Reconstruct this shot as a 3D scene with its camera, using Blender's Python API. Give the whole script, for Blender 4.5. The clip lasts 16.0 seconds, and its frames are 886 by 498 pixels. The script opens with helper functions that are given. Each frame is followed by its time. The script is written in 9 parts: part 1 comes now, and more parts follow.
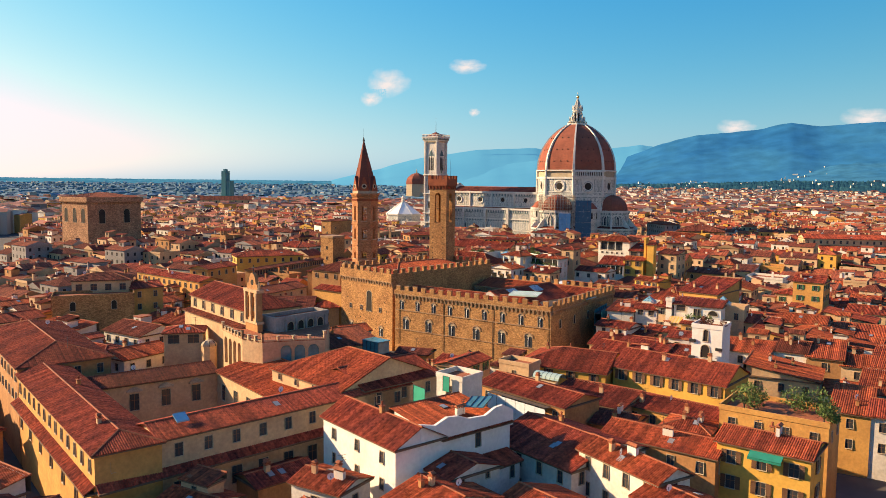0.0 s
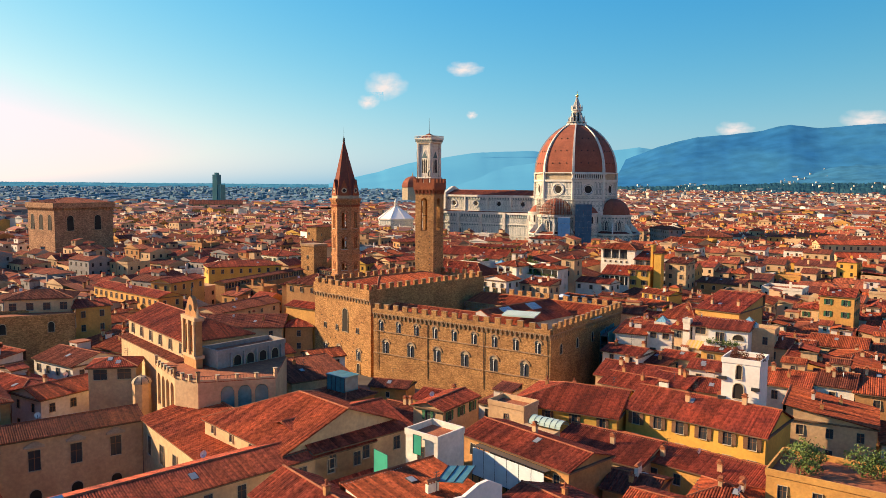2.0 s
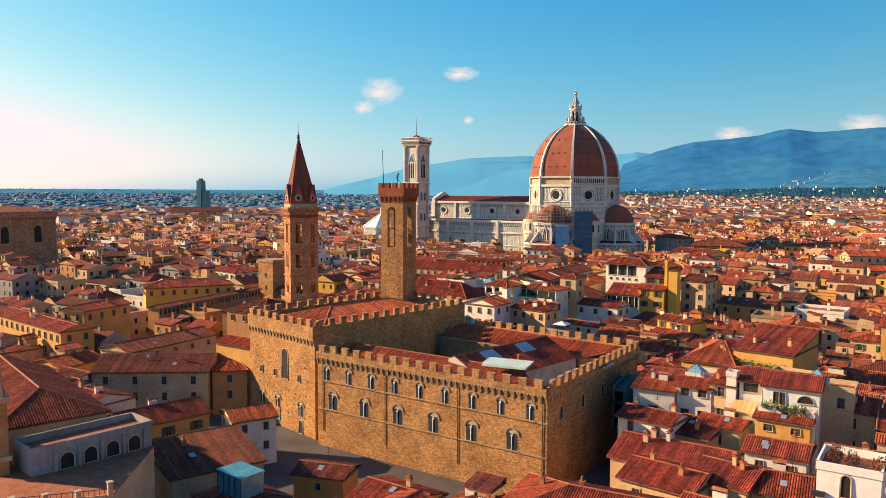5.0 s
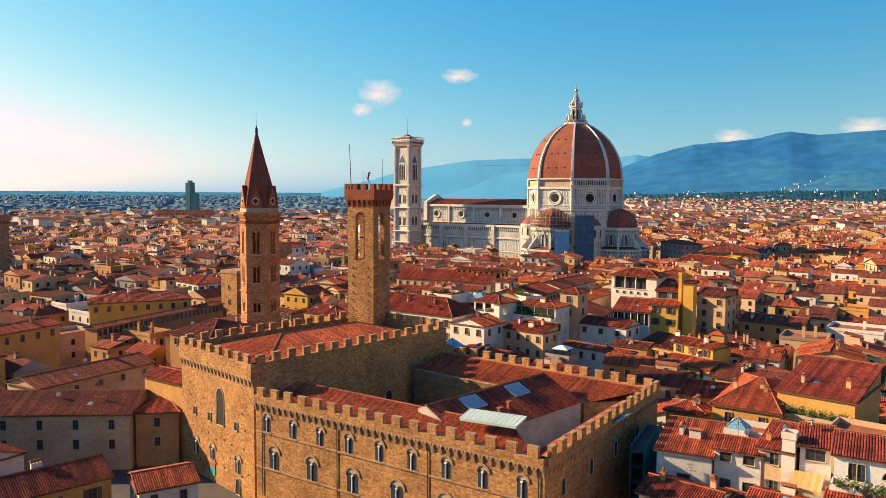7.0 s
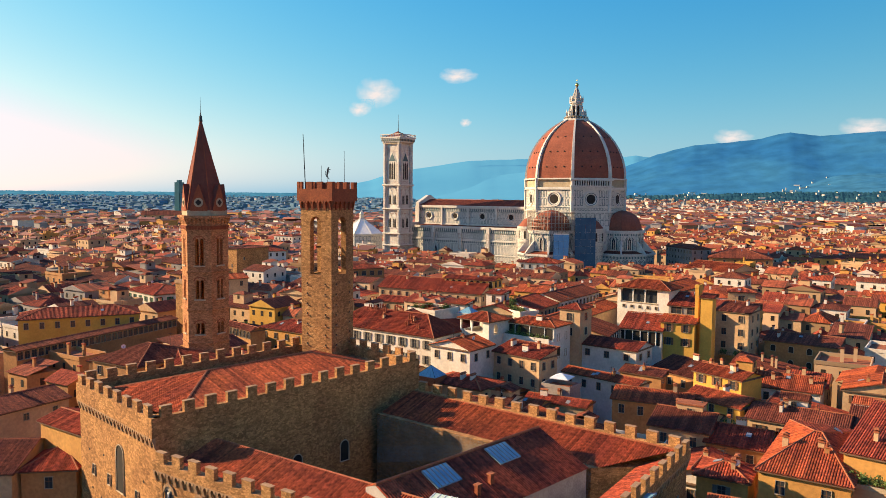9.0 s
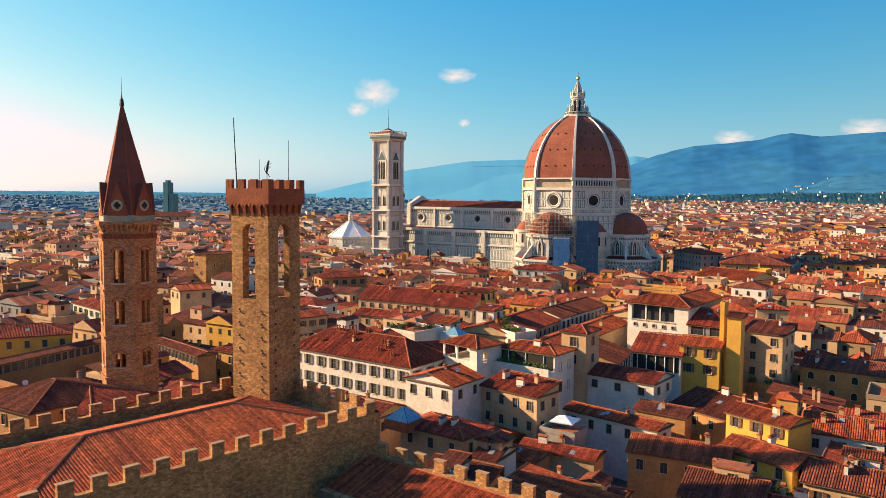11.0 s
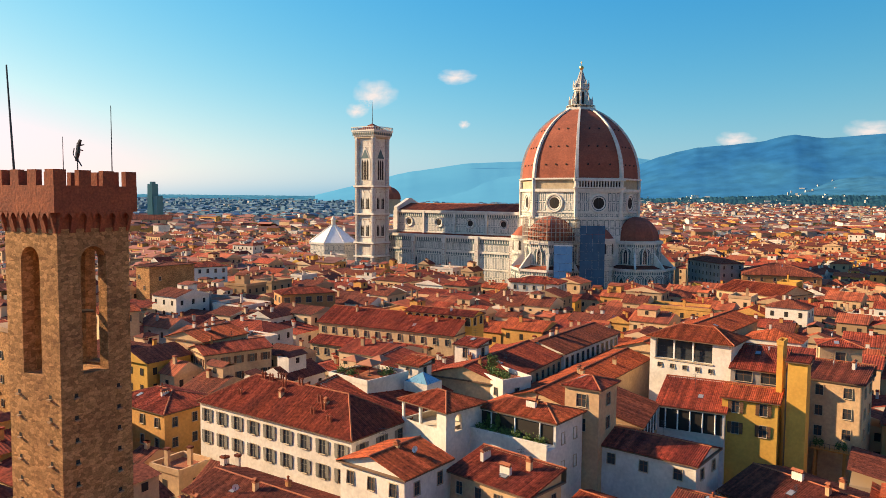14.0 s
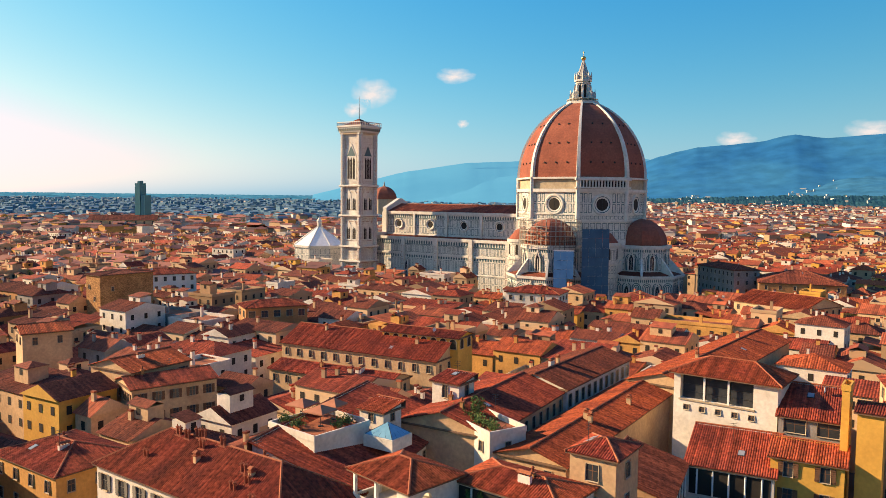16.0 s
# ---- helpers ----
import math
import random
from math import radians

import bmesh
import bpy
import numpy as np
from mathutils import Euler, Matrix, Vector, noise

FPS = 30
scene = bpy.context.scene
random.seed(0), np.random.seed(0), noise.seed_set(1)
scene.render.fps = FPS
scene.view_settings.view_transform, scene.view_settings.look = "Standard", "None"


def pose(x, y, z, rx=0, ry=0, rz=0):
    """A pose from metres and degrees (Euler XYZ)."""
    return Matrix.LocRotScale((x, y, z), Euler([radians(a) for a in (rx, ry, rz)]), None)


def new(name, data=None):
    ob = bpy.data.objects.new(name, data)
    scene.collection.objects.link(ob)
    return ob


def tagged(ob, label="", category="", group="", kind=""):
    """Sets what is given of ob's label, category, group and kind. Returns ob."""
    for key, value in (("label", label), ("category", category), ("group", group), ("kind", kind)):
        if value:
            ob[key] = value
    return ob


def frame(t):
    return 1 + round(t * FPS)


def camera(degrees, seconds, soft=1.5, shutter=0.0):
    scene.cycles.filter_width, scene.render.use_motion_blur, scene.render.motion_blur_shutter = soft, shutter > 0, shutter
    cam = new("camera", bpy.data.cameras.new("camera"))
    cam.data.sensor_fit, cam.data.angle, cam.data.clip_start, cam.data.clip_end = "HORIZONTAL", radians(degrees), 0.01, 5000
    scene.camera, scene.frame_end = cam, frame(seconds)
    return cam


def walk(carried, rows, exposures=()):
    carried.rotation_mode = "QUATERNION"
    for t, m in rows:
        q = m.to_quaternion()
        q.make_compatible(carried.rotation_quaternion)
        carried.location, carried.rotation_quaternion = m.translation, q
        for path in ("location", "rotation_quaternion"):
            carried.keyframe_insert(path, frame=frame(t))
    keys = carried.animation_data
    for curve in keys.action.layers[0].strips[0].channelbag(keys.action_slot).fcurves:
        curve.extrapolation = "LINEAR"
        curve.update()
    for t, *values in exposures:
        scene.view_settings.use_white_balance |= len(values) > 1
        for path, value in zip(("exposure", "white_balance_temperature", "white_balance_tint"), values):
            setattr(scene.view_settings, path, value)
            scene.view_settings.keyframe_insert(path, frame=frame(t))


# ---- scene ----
cam = camera(61.0, 16.0, soft=0.75)
PATH = [
    (0, 0, -0, 45.849, 0.351, -5.067, -0.594),
    (0.5, 0.825, 6.186, 45.91, 0.322, -5.003, -0.551),
    (1, 1.64, 12.444, 45.97, 0.291, -4.942, -0.507),
    (1.5, 2.473, 18.839, 46.015, 0.257, -4.887, -0.464),
    (2, 3.33, 25.436, 46.058, 0.221, -4.83, -0.431),
    (2.5, 4.246, 32.234, 46.102, 0.187, -4.771, -0.4),
    (3, 5.236, 39.221, 46.146, 0.155, -4.709, -0.364),
    (3.5, 6.306, 46.331, 46.183, 0.124, -4.638, -0.325),
    (4, 7.456, 53.558, 46.238, 0.085, -4.553, -0.291),
    (6.5, 12.687, 91.327, 46.074, -0.037, -4.243, -0.31),
    (7, 13.838, 98.471, 46.127, -0.056, -4.201, -0.33),
    (7.5, 14.939, 105.555, 46.14, -0.067, -4.183, -0.359),
    (8, 16.063, 112.633, 46.148, -0.086, -4.171, -0.392),
    (8.5, 17.124, 119.708, 46.141, -0.102, -4.165, -0.426),
    (9, 18.173, 126.824, 46.134, -0.121, -4.159, -0.458),
    (11.5, 23.166, 162.543, 46.278, -0.191, -4.075, -0.506),
    (12, 24.301, 169.553, 46.253, -0.174, -4.035, -0.513),
    (12.5, 25.403, 176.517, 46.205, -0.154, -4.005, -0.515),
    (13, 26.467, 183.457, 46.199, -0.135, -3.974, -0.511),
    (13.5, 27.483, 190.358, 46.213, -0.123, -3.954, -0.509),
    (14, 28.46, 197.268, 46.274, -0.123, -3.941, -0.513),
    (14.5, 29.39, 204.153, 46.348, -0.129, -3.939, -0.526),
    (15, 30.338, 211.05, 46.462, -0.144, -3.94, -0.545),
    (15.5, 31.294, 217.912, 46.549, -0.165, -3.951, -0.567),
    (16, 32.288, 224.79, 46.656, -0.188, -3.961, -0.595),
]
walk(cam, [(t, pose(x, y, z, 90 + pitch, roll, yaw)) for t, x, y, z, yaw, pitch, roll in PATH], exposures=[(0.0, 1.15), (16.0, 1.15)])

# ---- light: low evening sun from the left, clear hazy sky ----
SUN_LEFT, SUN_UP = 77.0, 23.0
sun_dir = Vector((-math.sin(radians(SUN_LEFT)) * math.cos(radians(SUN_UP)),
                  math.cos(radians(SUN_LEFT)) * math.cos(radians(SUN_UP)), math.sin(radians(SUN_UP))))
sun_data = bpy.data.lights.new("sun", "SUN")
sun_data.energy, sun_data.angle, sun_data.color = 5.0, radians(0.6), (1.0, 0.73, 0.45)
sun = new("sun", sun_data)
sun.rotation_mode = "QUATERNION"
sun.rotation_quaternion = sun_dir.to_track_quat("Z", "Y")
world = bpy.data.worlds.new("world")
scene.world = world
world.use_nodes = True
wn, wl = world.node_tree.nodes, world.node_tree.links
wn.clear()
w_out, w_bg = wn.new("ShaderNodeOutputWorld"), wn.new("ShaderNodeBackground")
w_sky = wn.new("ShaderNodeTexSky")
w_sky.sky_type, w_sky.sun_disc = "NISHITA", False
w_sky.sun_elevation, w_sky.sun_rotation = radians(SUN_UP), radians(-SUN_LEFT)
w_sky.air_density, w_sky.dust_density, w_sky.ozone_density = 1.0, 0.6, 2.5
w_bg.inputs["Strength"].default_value = 0.0565
w_sep, w_com = wn.new("ShaderNodeSeparateColor"), wn.new("ShaderNodeCombineColor")
wl.new(w_sky.outputs[0], w_sep.inputs[0])
w_rg = wn.new("ShaderNodeMath")
w_rg.operation = "MULTIPLY"
wl.new(w_sep.outputs["Red"], w_rg.inputs[0])
wl.new(w_sep.outputs["Green"], w_rg.inputs[1])
for source, channel, power, gain in ((w_rg.outputs[0], "Red", 1.13, 0.128), (w_sep.outputs["Green"], "Green", 0.85, 1.54), (w_sep.outputs["Blue"], "Blue", 0.2, 4.9)):
    w_pow, w_mul = wn.new("ShaderNodeMath"), wn.new("ShaderNodeMath")
    w_pow.operation, w_mul.operation = "POWER", "MULTIPLY"
    w_pow.inputs[1].default_value, w_mul.inputs[1].default_value = power, gain
    wl.new(source, w_pow.inputs[0])
    wl.new(w_pow.outputs[0], w_mul.inputs[0])
    w_max = wn.new("ShaderNodeMath")
    w_max.operation = "MAXIMUM"
    w_max.inputs[1].default_value = 0.55 if channel == "Red" else 0.0
    wl.new(w_mul.outputs[0], w_max.inputs[0])
    # the glow round the sun is veiled to a pale pink
    w_min = wn.new("ShaderNodeMath")
    w_min.operation = "MINIMUM"
    w_min.inputs[1].default_value = {"Red": 8.6, "Green": 7.0, "Blue": 7.5}[channel]
    wl.new(w_max.outputs[0], w_min.inputs[0])
    wl.new(w_min.outputs[0], w_com.inputs[channel])
# the sky deepens away from the sun
w_tc, w_xyz, w_deep, w_dim = wn.new("ShaderNodeTexCoord"), wn.new("ShaderNodeSeparateXYZ"), wn.new("ShaderNodeMapRange"), wn.new("ShaderNodeVectorMath")
w_dim.operation = "SCALE"
w_deep.inputs["From Min"].default_value, w_deep.inputs["From Max"].default_value = -0.5, 1.0
w_deep.inputs["To Min"].default_value, w_deep.inputs["To Max"].default_value = 1.06, 0.66
wl.new(w_tc.outputs["Generated"], w_xyz.inputs[0])
wl.new(w_xyz.outputs["X"], w_deep.inputs["Value"])
wl.new(w_com.outputs[0], w_dim.inputs[0])
wl.new(w_deep.outputs["Result"], w_dim.inputs["Scale"])
wl.new(w_dim.outputs["Vector"], w_bg.inputs["Color"])
wl.new(w_bg.outputs[0], w_out.inputs["Surface"])


# ---- materials ----
def material(name, colour, rough=0.85, metal=0.0, second=None, scale=0.3, fine=0.0, fine_scale=6.0, bump=0.0, bump_scale=4.0,
             island=0.0, per_object=0.0, gloss=0.3, emit=0.0):
    """Two scales of colour change over the place's own metres, optional change from piece to piece, and fine relief."""
    m = bpy.data.materials.new(name)
    m.use_nodes = True
    n, l = m.node_tree.nodes, m.node_tree.links
    b = n["Principled BSDF"]
    b.inputs["Roughness"].default_value, b.inputs["Metallic"].default_value = rough, metal
    b.inputs["Specular IOR Level"].default_value = gloss
    pos = n.new("ShaderNodeNewGeometry")
    big = n.new("ShaderNodeTexNoise")
    big.inputs["Scale"].default_value, big.inputs["Detail"].default_value, big.inputs["Roughness"].default_value = scale, 6.0, 0.62
    l.new(pos.outputs["Position"], big.inputs["Vector"])
    mix = n.new("ShaderNodeMix")
    mix.data_type = "RGBA"
    mix.inputs["A"].default_value = (*colour, 1)
    mix.inputs["B"].default_value = (*(second or [c * 0.72 for c in colour]), 1)
    ramp = n.new("ShaderNodeMapRange")
    ramp.inputs["From Min"].default_value, ramp.inputs["From Max"].default_value = 0.36, 0.66
    l.new(big.outputs["Fac"], ramp.inputs["Value"])
    l.new(ramp.outputs["Result"], mix.inputs["Factor"])
    last = mix.outputs["Result"]
    if fine:
        grain = n.new("ShaderNodeTexNoise")
        grain.inputs["Scale"].default_value, grain.inputs["Detail"].default_value = fine_scale, 3.0
        l.new(pos.outputs["Position"], grain.inputs["Vector"])
        r2 = n.new("ShaderNodeMapRange")
        r2.inputs["From Min"].default_value, r2.inputs["From Max"].default_value = 0.3, 0.7
        r2.inputs["To Min"].default_value, r2.inputs["To Max"].default_value = 1 - fine, 1 + fine
        l.new(grain.outputs["Fac"], r2.inputs["Value"])
        mul = n.new("ShaderNodeVectorMath")
        mul.operation = "SCALE"
        l.new(last, mul.inputs[0])
        l.new(r2.outputs["Result"], mul.inputs["Scale"])
        last = mul.outputs["Vector"]
    for amount, source in ((island, "i"), (per_object, "o")):
        if amount:
            if source == "i":
                value = pos.outputs["Random Per Island"]
            else:
                value = n.new("ShaderNodeObjectInfo").outputs["Random"]
            r3 = n.new("ShaderNodeMapRange")
            r3.inputs["To Min"].default_value, r3.inputs["To Max"].default_value = 1 - amount, 1 + amount
            l.new(value, r3.inputs["Value"])
            m3 = n.new("ShaderNodeVectorMath")
            m3.operation = "SCALE"
            l.new(last, m3.inputs[0])
            l.new(r3.outputs["Result"], m3.inputs["Scale"])
            last = m3.outputs["Vector"]
    l.new(last, b.inputs["Base Color"])
    if emit:
        l.new(last, b.inputs["Emission Color"])
        b.inputs["Emission Strength"].default_value = emit
    if bump:
        rel = n.new("ShaderNodeTexNoise")
        rel.inputs["Scale"].default_value, rel.inputs["Detail"].default_value = bump_scale, 4.0
        l.new(pos.outputs["Position"], rel.inputs["Vector"])
        bm_ = n.new("ShaderNodeBump")
        bm_.inputs["Strength"].default_value, bm_.inputs["Distance"].default_value = bump, 0.15
        l.new(rel.outputs["Fac"], bm_.inputs["Height"])
        l.new(bm_.outputs["Normal"], b.inputs["Normal"])
    return m


def rubble(name, light, dark, size, depth=1.0):
    """Coursed rubble: flat-lying stones of uneven tone with sunk joints, over broad weathering."""
    m = material(name, light, 0.95, second=dark, scale=0.22, fine=0.2, fine_scale=7.0, gloss=0.15)
    n, l = m.node_tree.nodes, m.node_tree.links
    b = n["Principled BSDF"]
    geo = n.new("ShaderNodeNewGeometry")
    flat = n.new("ShaderNodeVectorMath")
    flat.operation = "MULTIPLY"
    flat.inputs[1].default_value = (1.0, 1.0, 1.9)
    l.new(geo.outputs["Position"], flat.inputs[0])
    cell, edge = n.new("ShaderNodeTexVoronoi"), n.new("ShaderNodeTexVoronoi")
    edge.feature = "DISTANCE_TO_EDGE"
    for v in (cell, edge):
        v.inputs["Scale"].default_value = size
        l.new(flat.outputs["Vector"], v.inputs["Vector"])
    grey = n.new("ShaderNodeSeparateColor")
    l.new(cell.outputs["Color"], grey.inputs[0])
    tone, joint, both = n.new("ShaderNodeMapRange"), n.new("ShaderNodeMapRange"), n.new("ShaderNodeMath")
    tone.inputs["To Min"].default_value, tone.inputs["To Max"].default_value = 0.66, 1.36
    joint.inputs["From Max"].default_value = 0.09
    joint.inputs["To Min"].default_value = 0.68
    l.new(grey.outputs["Red"], tone.inputs["Value"])
    l.new(edge.outputs["Distance"], joint.inputs["Value"])
    both.operation = "MULTIPLY"
    l.new(tone.outputs["Result"], both.inputs[0])
    l.new(joint.outputs["Result"], both.inputs[1])
    tint = n.new("ShaderNodeVectorMath")
    tint.operation = "SCALE"
    l.new(b.inputs["Base Color"].links[0].from_socket, tint.inputs[0])
    l.new(both.outputs[0], tint.inputs["Scale"])
    l.new(tint.outputs["Vector"], b.inputs["Base Color"])
    relief = n.new("ShaderNodeBump")
    relief.inputs["Strength"].default_value, relief.inputs["Distance"].default_value = 0.8 * depth, 0.06
    l.new(joint.outputs["Result"], relief.inputs["Height"])
    l.new(relief.outputs["Normal"], b.inputs["Normal"])
    return m


TILE = [material("roof_tile_red", (0.335, 0.062, 0.026), 0.9, second=(0.165, 0.033, 0.020), scale=0.22, fine=0.5, fine_scale=2.2, island=0.34, per_object=0.22, gloss=0.15),
        material("roof_tile_orange", (0.385, 0.082, 0.026), 0.9, second=(0.215, 0.044, 0.020), scale=0.22, fine=0.5, fine_scale=2.2, island=0.34, per_object=0.2, gloss=0.15),
        material("roof_tile_brown", (0.211, 0.055, 0.026), 0.9, second=(0.122, 0.035, 0.021), scale=0.22, fine=0.5, fine_scale=2.2, island=0.30, per_object=0.2, gloss=0.15)]
RIDGE = material("ridge_tile", (0.354, 0.114, 0.045), 0.9, second=(0.235, 0.069, 0.030), scale=0.8, fine=0.3)
PLASTER = {
    "white": material("plaster_white", (0.700, 0.624, 0.515), 0.9, second=(0.540, 0.468, 0.370), scale=0.18, fine=0.10, fine_scale=2.0, bump=0.15),
    "cream": material("plaster_cream", (0.588, 0.389, 0.205), 0.9, second=(0.437, 0.270, 0.140), scale=0.18, fine=0.12, fine_scale=2.0, bump=0.15),
    "yellow": material("plaster_yellow", (0.605, 0.313, 0.080), 0.9, second=(0.454, 0.220, 0.060), scale=0.18, fine=0.12, fine_scale=2.0, bump=0.15),
    "ochre": material("plaster_ochre", (0.462, 0.228, 0.080), 0.9, second=(0.319, 0.148, 0.056), scale=0.18, fine=0.14, fine_scale=2.0, bump=0.15),
    "grey": material("plaster_grey", (0.302, 0.266, 0.231), 0.9, second=(0.218, 0.188, 0.166), scale=0.18, fine=0.14, fine_scale=2.0, bump=0.15),
    "bright": material("plaster_bright_yellow", (0.672, 0.374, 0.067), 0.9, second=(0.554, 0.294, 0.052), scale=0.18, fine=0.08, fine_scale=2.0),
}
STONE = rubble("brown_rubble_stone", (0.45, 0.232, 0.086), (0.30, 0.146, 0.058), 2.3)
STONE_DRESSED = material("dressed_stone", (0.390, 0.239, 0.121), 0.9, second=(0.281, 0.161, 0.086), scale=0.6, fine=0.2, bump=0.3)
STONE_TRIM = material("pale_stone_trim", (0.46, 0.36, 0.23), 0.9, second=(0.34, 0.26, 0.165), scale=0.6, fine=0.15)
STONE_GREY = material("grey_church_stone", (0.42, 0.38, 0.33), 0.9, second=(0.30, 0.27, 0.24), scale=0.5, fine=0.2, bump=0.3)
PLASTER["stone"] = STONE
PLASTER["chalk"] = material("chalk_white_plaster", (0.76, 0.71, 0.62), 0.9, second=(0.66, 0.60, 0.51), scale=0.2, fine=0.06, fine_scale=2.0)
GLAZED = material("teal_glazing", (0.09, 0.24, 0.26), 0.2, second=(0.06, 0.16, 0.18), scale=0.8, gloss=0.5)
BRICK = material("red_brick", (0.296, 0.084, 0.033), 0.95, second=(0.203, 0.056, 0.026), scale=0.6, fine=0.25, bump=0.3)
# near-black for flat faces that paint the shade inside openings
DARK = material("painted_opening_shade", (0.020, 0.016, 0.013), 0.9, second=(0.035, 0.028, 0.02))
GLASS = material("window_glass", (0.035, 0.040, 0.045), 0.2, second=(0.05, 0.05, 0.05), scale=1.0, gloss=0.3)
SHUTTER = {"brown": material("brown_wood_shutter", (0.16, 0.075, 0.035), 0.75, scale=1.5, per_object=0.2),
           "green": material("green_wood_shutter", (0.035, 0.13, 0.06), 0.75, scale=1.5, per_object=0.2),
           "grey": material("grey_wood_shutter", (0.20, 0.18, 0.14), 0.75, scale=1.5, per_object=0.2)}
WHITE = material("white_paint", (0.80, 0.77, 0.70), 0.7, second=(0.70, 0.66, 0.58), scale=0.6)
METAL = material("dark_metal", (0.06, 0.06, 0.06), 0.5, metal=0.6)
LEAD = material("weathered_lead", (0.34, 0.31, 0.27), 0.8, second=(0.24, 0.22, 0.20), scale=1.2)
# blue glass, its base colour lightened to paint in the reflected sky
SKYLIGHT = material("skylight_glass_sky_tint", (0.17, 0.34, 0.42), 0.3, second=(0.12, 0.27, 0.34), scale=1.0, gloss=0.7)
MARBLE = material("white_marble", (0.64, 0.59, 0.49), 0.6, second=(0.50, 0.46, 0.38), scale=0.25, fine=0.10, fine_scale=1.2)
MARBLE_GREEN = material("green_marble", (0.060, 0.115, 0.120), 0.6, second=(0.040, 0.080, 0.088), scale=0.4)
MARBLE_PINK = material("pink_marble", (0.34, 0.20, 0.15), 0.6, second=(0.26, 0.155, 0.12), scale=0.4)
DOME_TILE = material("dome_tile", (0.275, 0.082, 0.044), 0.9, second=(0.198, 0.057, 0.032), scale=0.12, fine=0.16, fine_scale=1.3, island=0.06)
GOLD = material("gilded_copper", (0.85, 0.55, 0.12), 0.3, metal=1.0)
GREEN = material("leaves", (0.075, 0.13, 0.030), 0.8, second=(0.13, 0.16, 0.035), scale=1.0, island=0.4)
BARK = material("bark", (0.12, 0.08, 0.05), 0.95)
STREET = material("street_paving", (0.10, 0.085, 0.07), 0.9, second=(0.06, 0.05, 0.045), scale=0.1)
NET_GREEN = material("green_scaffold_net", (0.03, 0.29, 0.18), 0.8)
# dark blue of the net, used for the cathedral's blue shade as well
NET_SHADE = material("dark_blue_net_and_shade", (0.045, 0.11, 0.17), 0.8, second=(0.03, 0.08, 0.13), scale=0.3)
POLE = material("pale_scaffold_tube", (0.42, 0.38, 0.31), 0.6, metal=0.3)
TARP = material("pale_blue_tarpaulin", (0.15, 0.34, 0.50), 0.7, second=(0.10, 0.26, 0.42), scale=0.3)
FAR_WALL = material("far_house_walls", (0.554, 0.389, 0.233), 0.9, second=(0.420, 0.245, 0.112), scale=0.02, island=0.45)
# outer city walls and roofs are greyed to paint in distance haze
CITY_WALL = material("outer_city_walls", (0.554, 0.463, 0.370), 0.9, second=(0.286, 0.266, 0.249), scale=0.003, island=0.5)
CITY_ROOF = material("outer_city_roofs", (0.336, 0.111, 0.065), 0.9, second=(0.143, 0.073, 0.060), scale=0.003, island=0.35)
FAR_ROOF = material("far_house_roofs", (0.362, 0.085, 0.030), 0.9, second=(0.211, 0.050, 0.023), scale=0.05, fine=0.4, fine_scale=0.8, island=0.35)
# hills and outer plain: haze blue painted into the colour, plus a faint glow
HILL_FAR = material("hazy_blue_hill_glow", (0.070, 0.225, 0.310), 1.0, second=(0.060, 0.205, 0.295), scale=0.0015, emit=0.35, gloss=0.0)
HILL_NEAR = material("wooded_hill_haze_glow", (0.016, 0.084, 0.178), 1.0, second=(0.027, 0.114, 0.196), scale=0.0022, fine=0.16, fine_scale=0.012, emit=0.35, gloss=0.0)
HILL_FOOT = material("wooded_foothill_haze_glow", (0.019, 0.088, 0.165), 1.0, second=(0.034, 0.118, 0.180), scale=0.004, fine=0.2, fine_scale=0.02, emit=0.35, gloss=0.0)
TREE_BELT = material("dark_tree_belt_haze_glow", (0.011, 0.042, 0.064), 1.0, second=(0.024, 0.068, 0.078), scale=0.01, fine=0.35, fine_scale=0.05, emit=0.3, gloss=0.0)
BLUE_PLAIN = material("blue_outer_plain_haze_glow", (0.022, 0.100, 0.155), 1.0, second=(0.050, 0.160, 0.210), scale=0.004, fine=0.25, fine_scale=0.02, emit=0.35, gloss=0.0)
GLASS_DARK = material("dark_green_glass", (0.045, 0.15, 0.16), 0.3, second=(0.06, 0.18, 0.18), scale=0.05)
# blue-grey base colour paints the haze over the farthest houses
CITY_HAZE = material("haze_tinted_outskirts", (0.13, 0.22, 0.27), 0.9, second=(0.07, 0.145, 0.195), scale=0.003, island=0.3)
ROOF_GLASS = material("roof_window_glass", (0.20, 0.21, 0.22), 0.35, second=(0.28, 0.29, 0.29), scale=0.4, gloss=0.4)
SPIRE_STONE = rubble("brown_tower_stone", (0.46, 0.215, 0.092), (0.34, 0.15, 0.066), 2.6, 0.5)
SPIRE_TILE = material("dark_spire_brick", (0.203, 0.062, 0.036), 0.95, second=(0.140, 0.044, 0.029), scale=0.5, fine=0.2)
PANE_PALE = material("pale_green_roof_glass", (0.40, 0.50, 0.42), 0.4, second=(0.32, 0.42, 0.36), scale=0.3)
# the plain's blue is distance haze put into its base colour
PLAIN = material("haze_tinted_plain", (0.13, 0.24, 0.30), 1.0, second=(0.07, 0.15, 0.20), scale=0.004, fine=0.4, fine_scale=0.03)


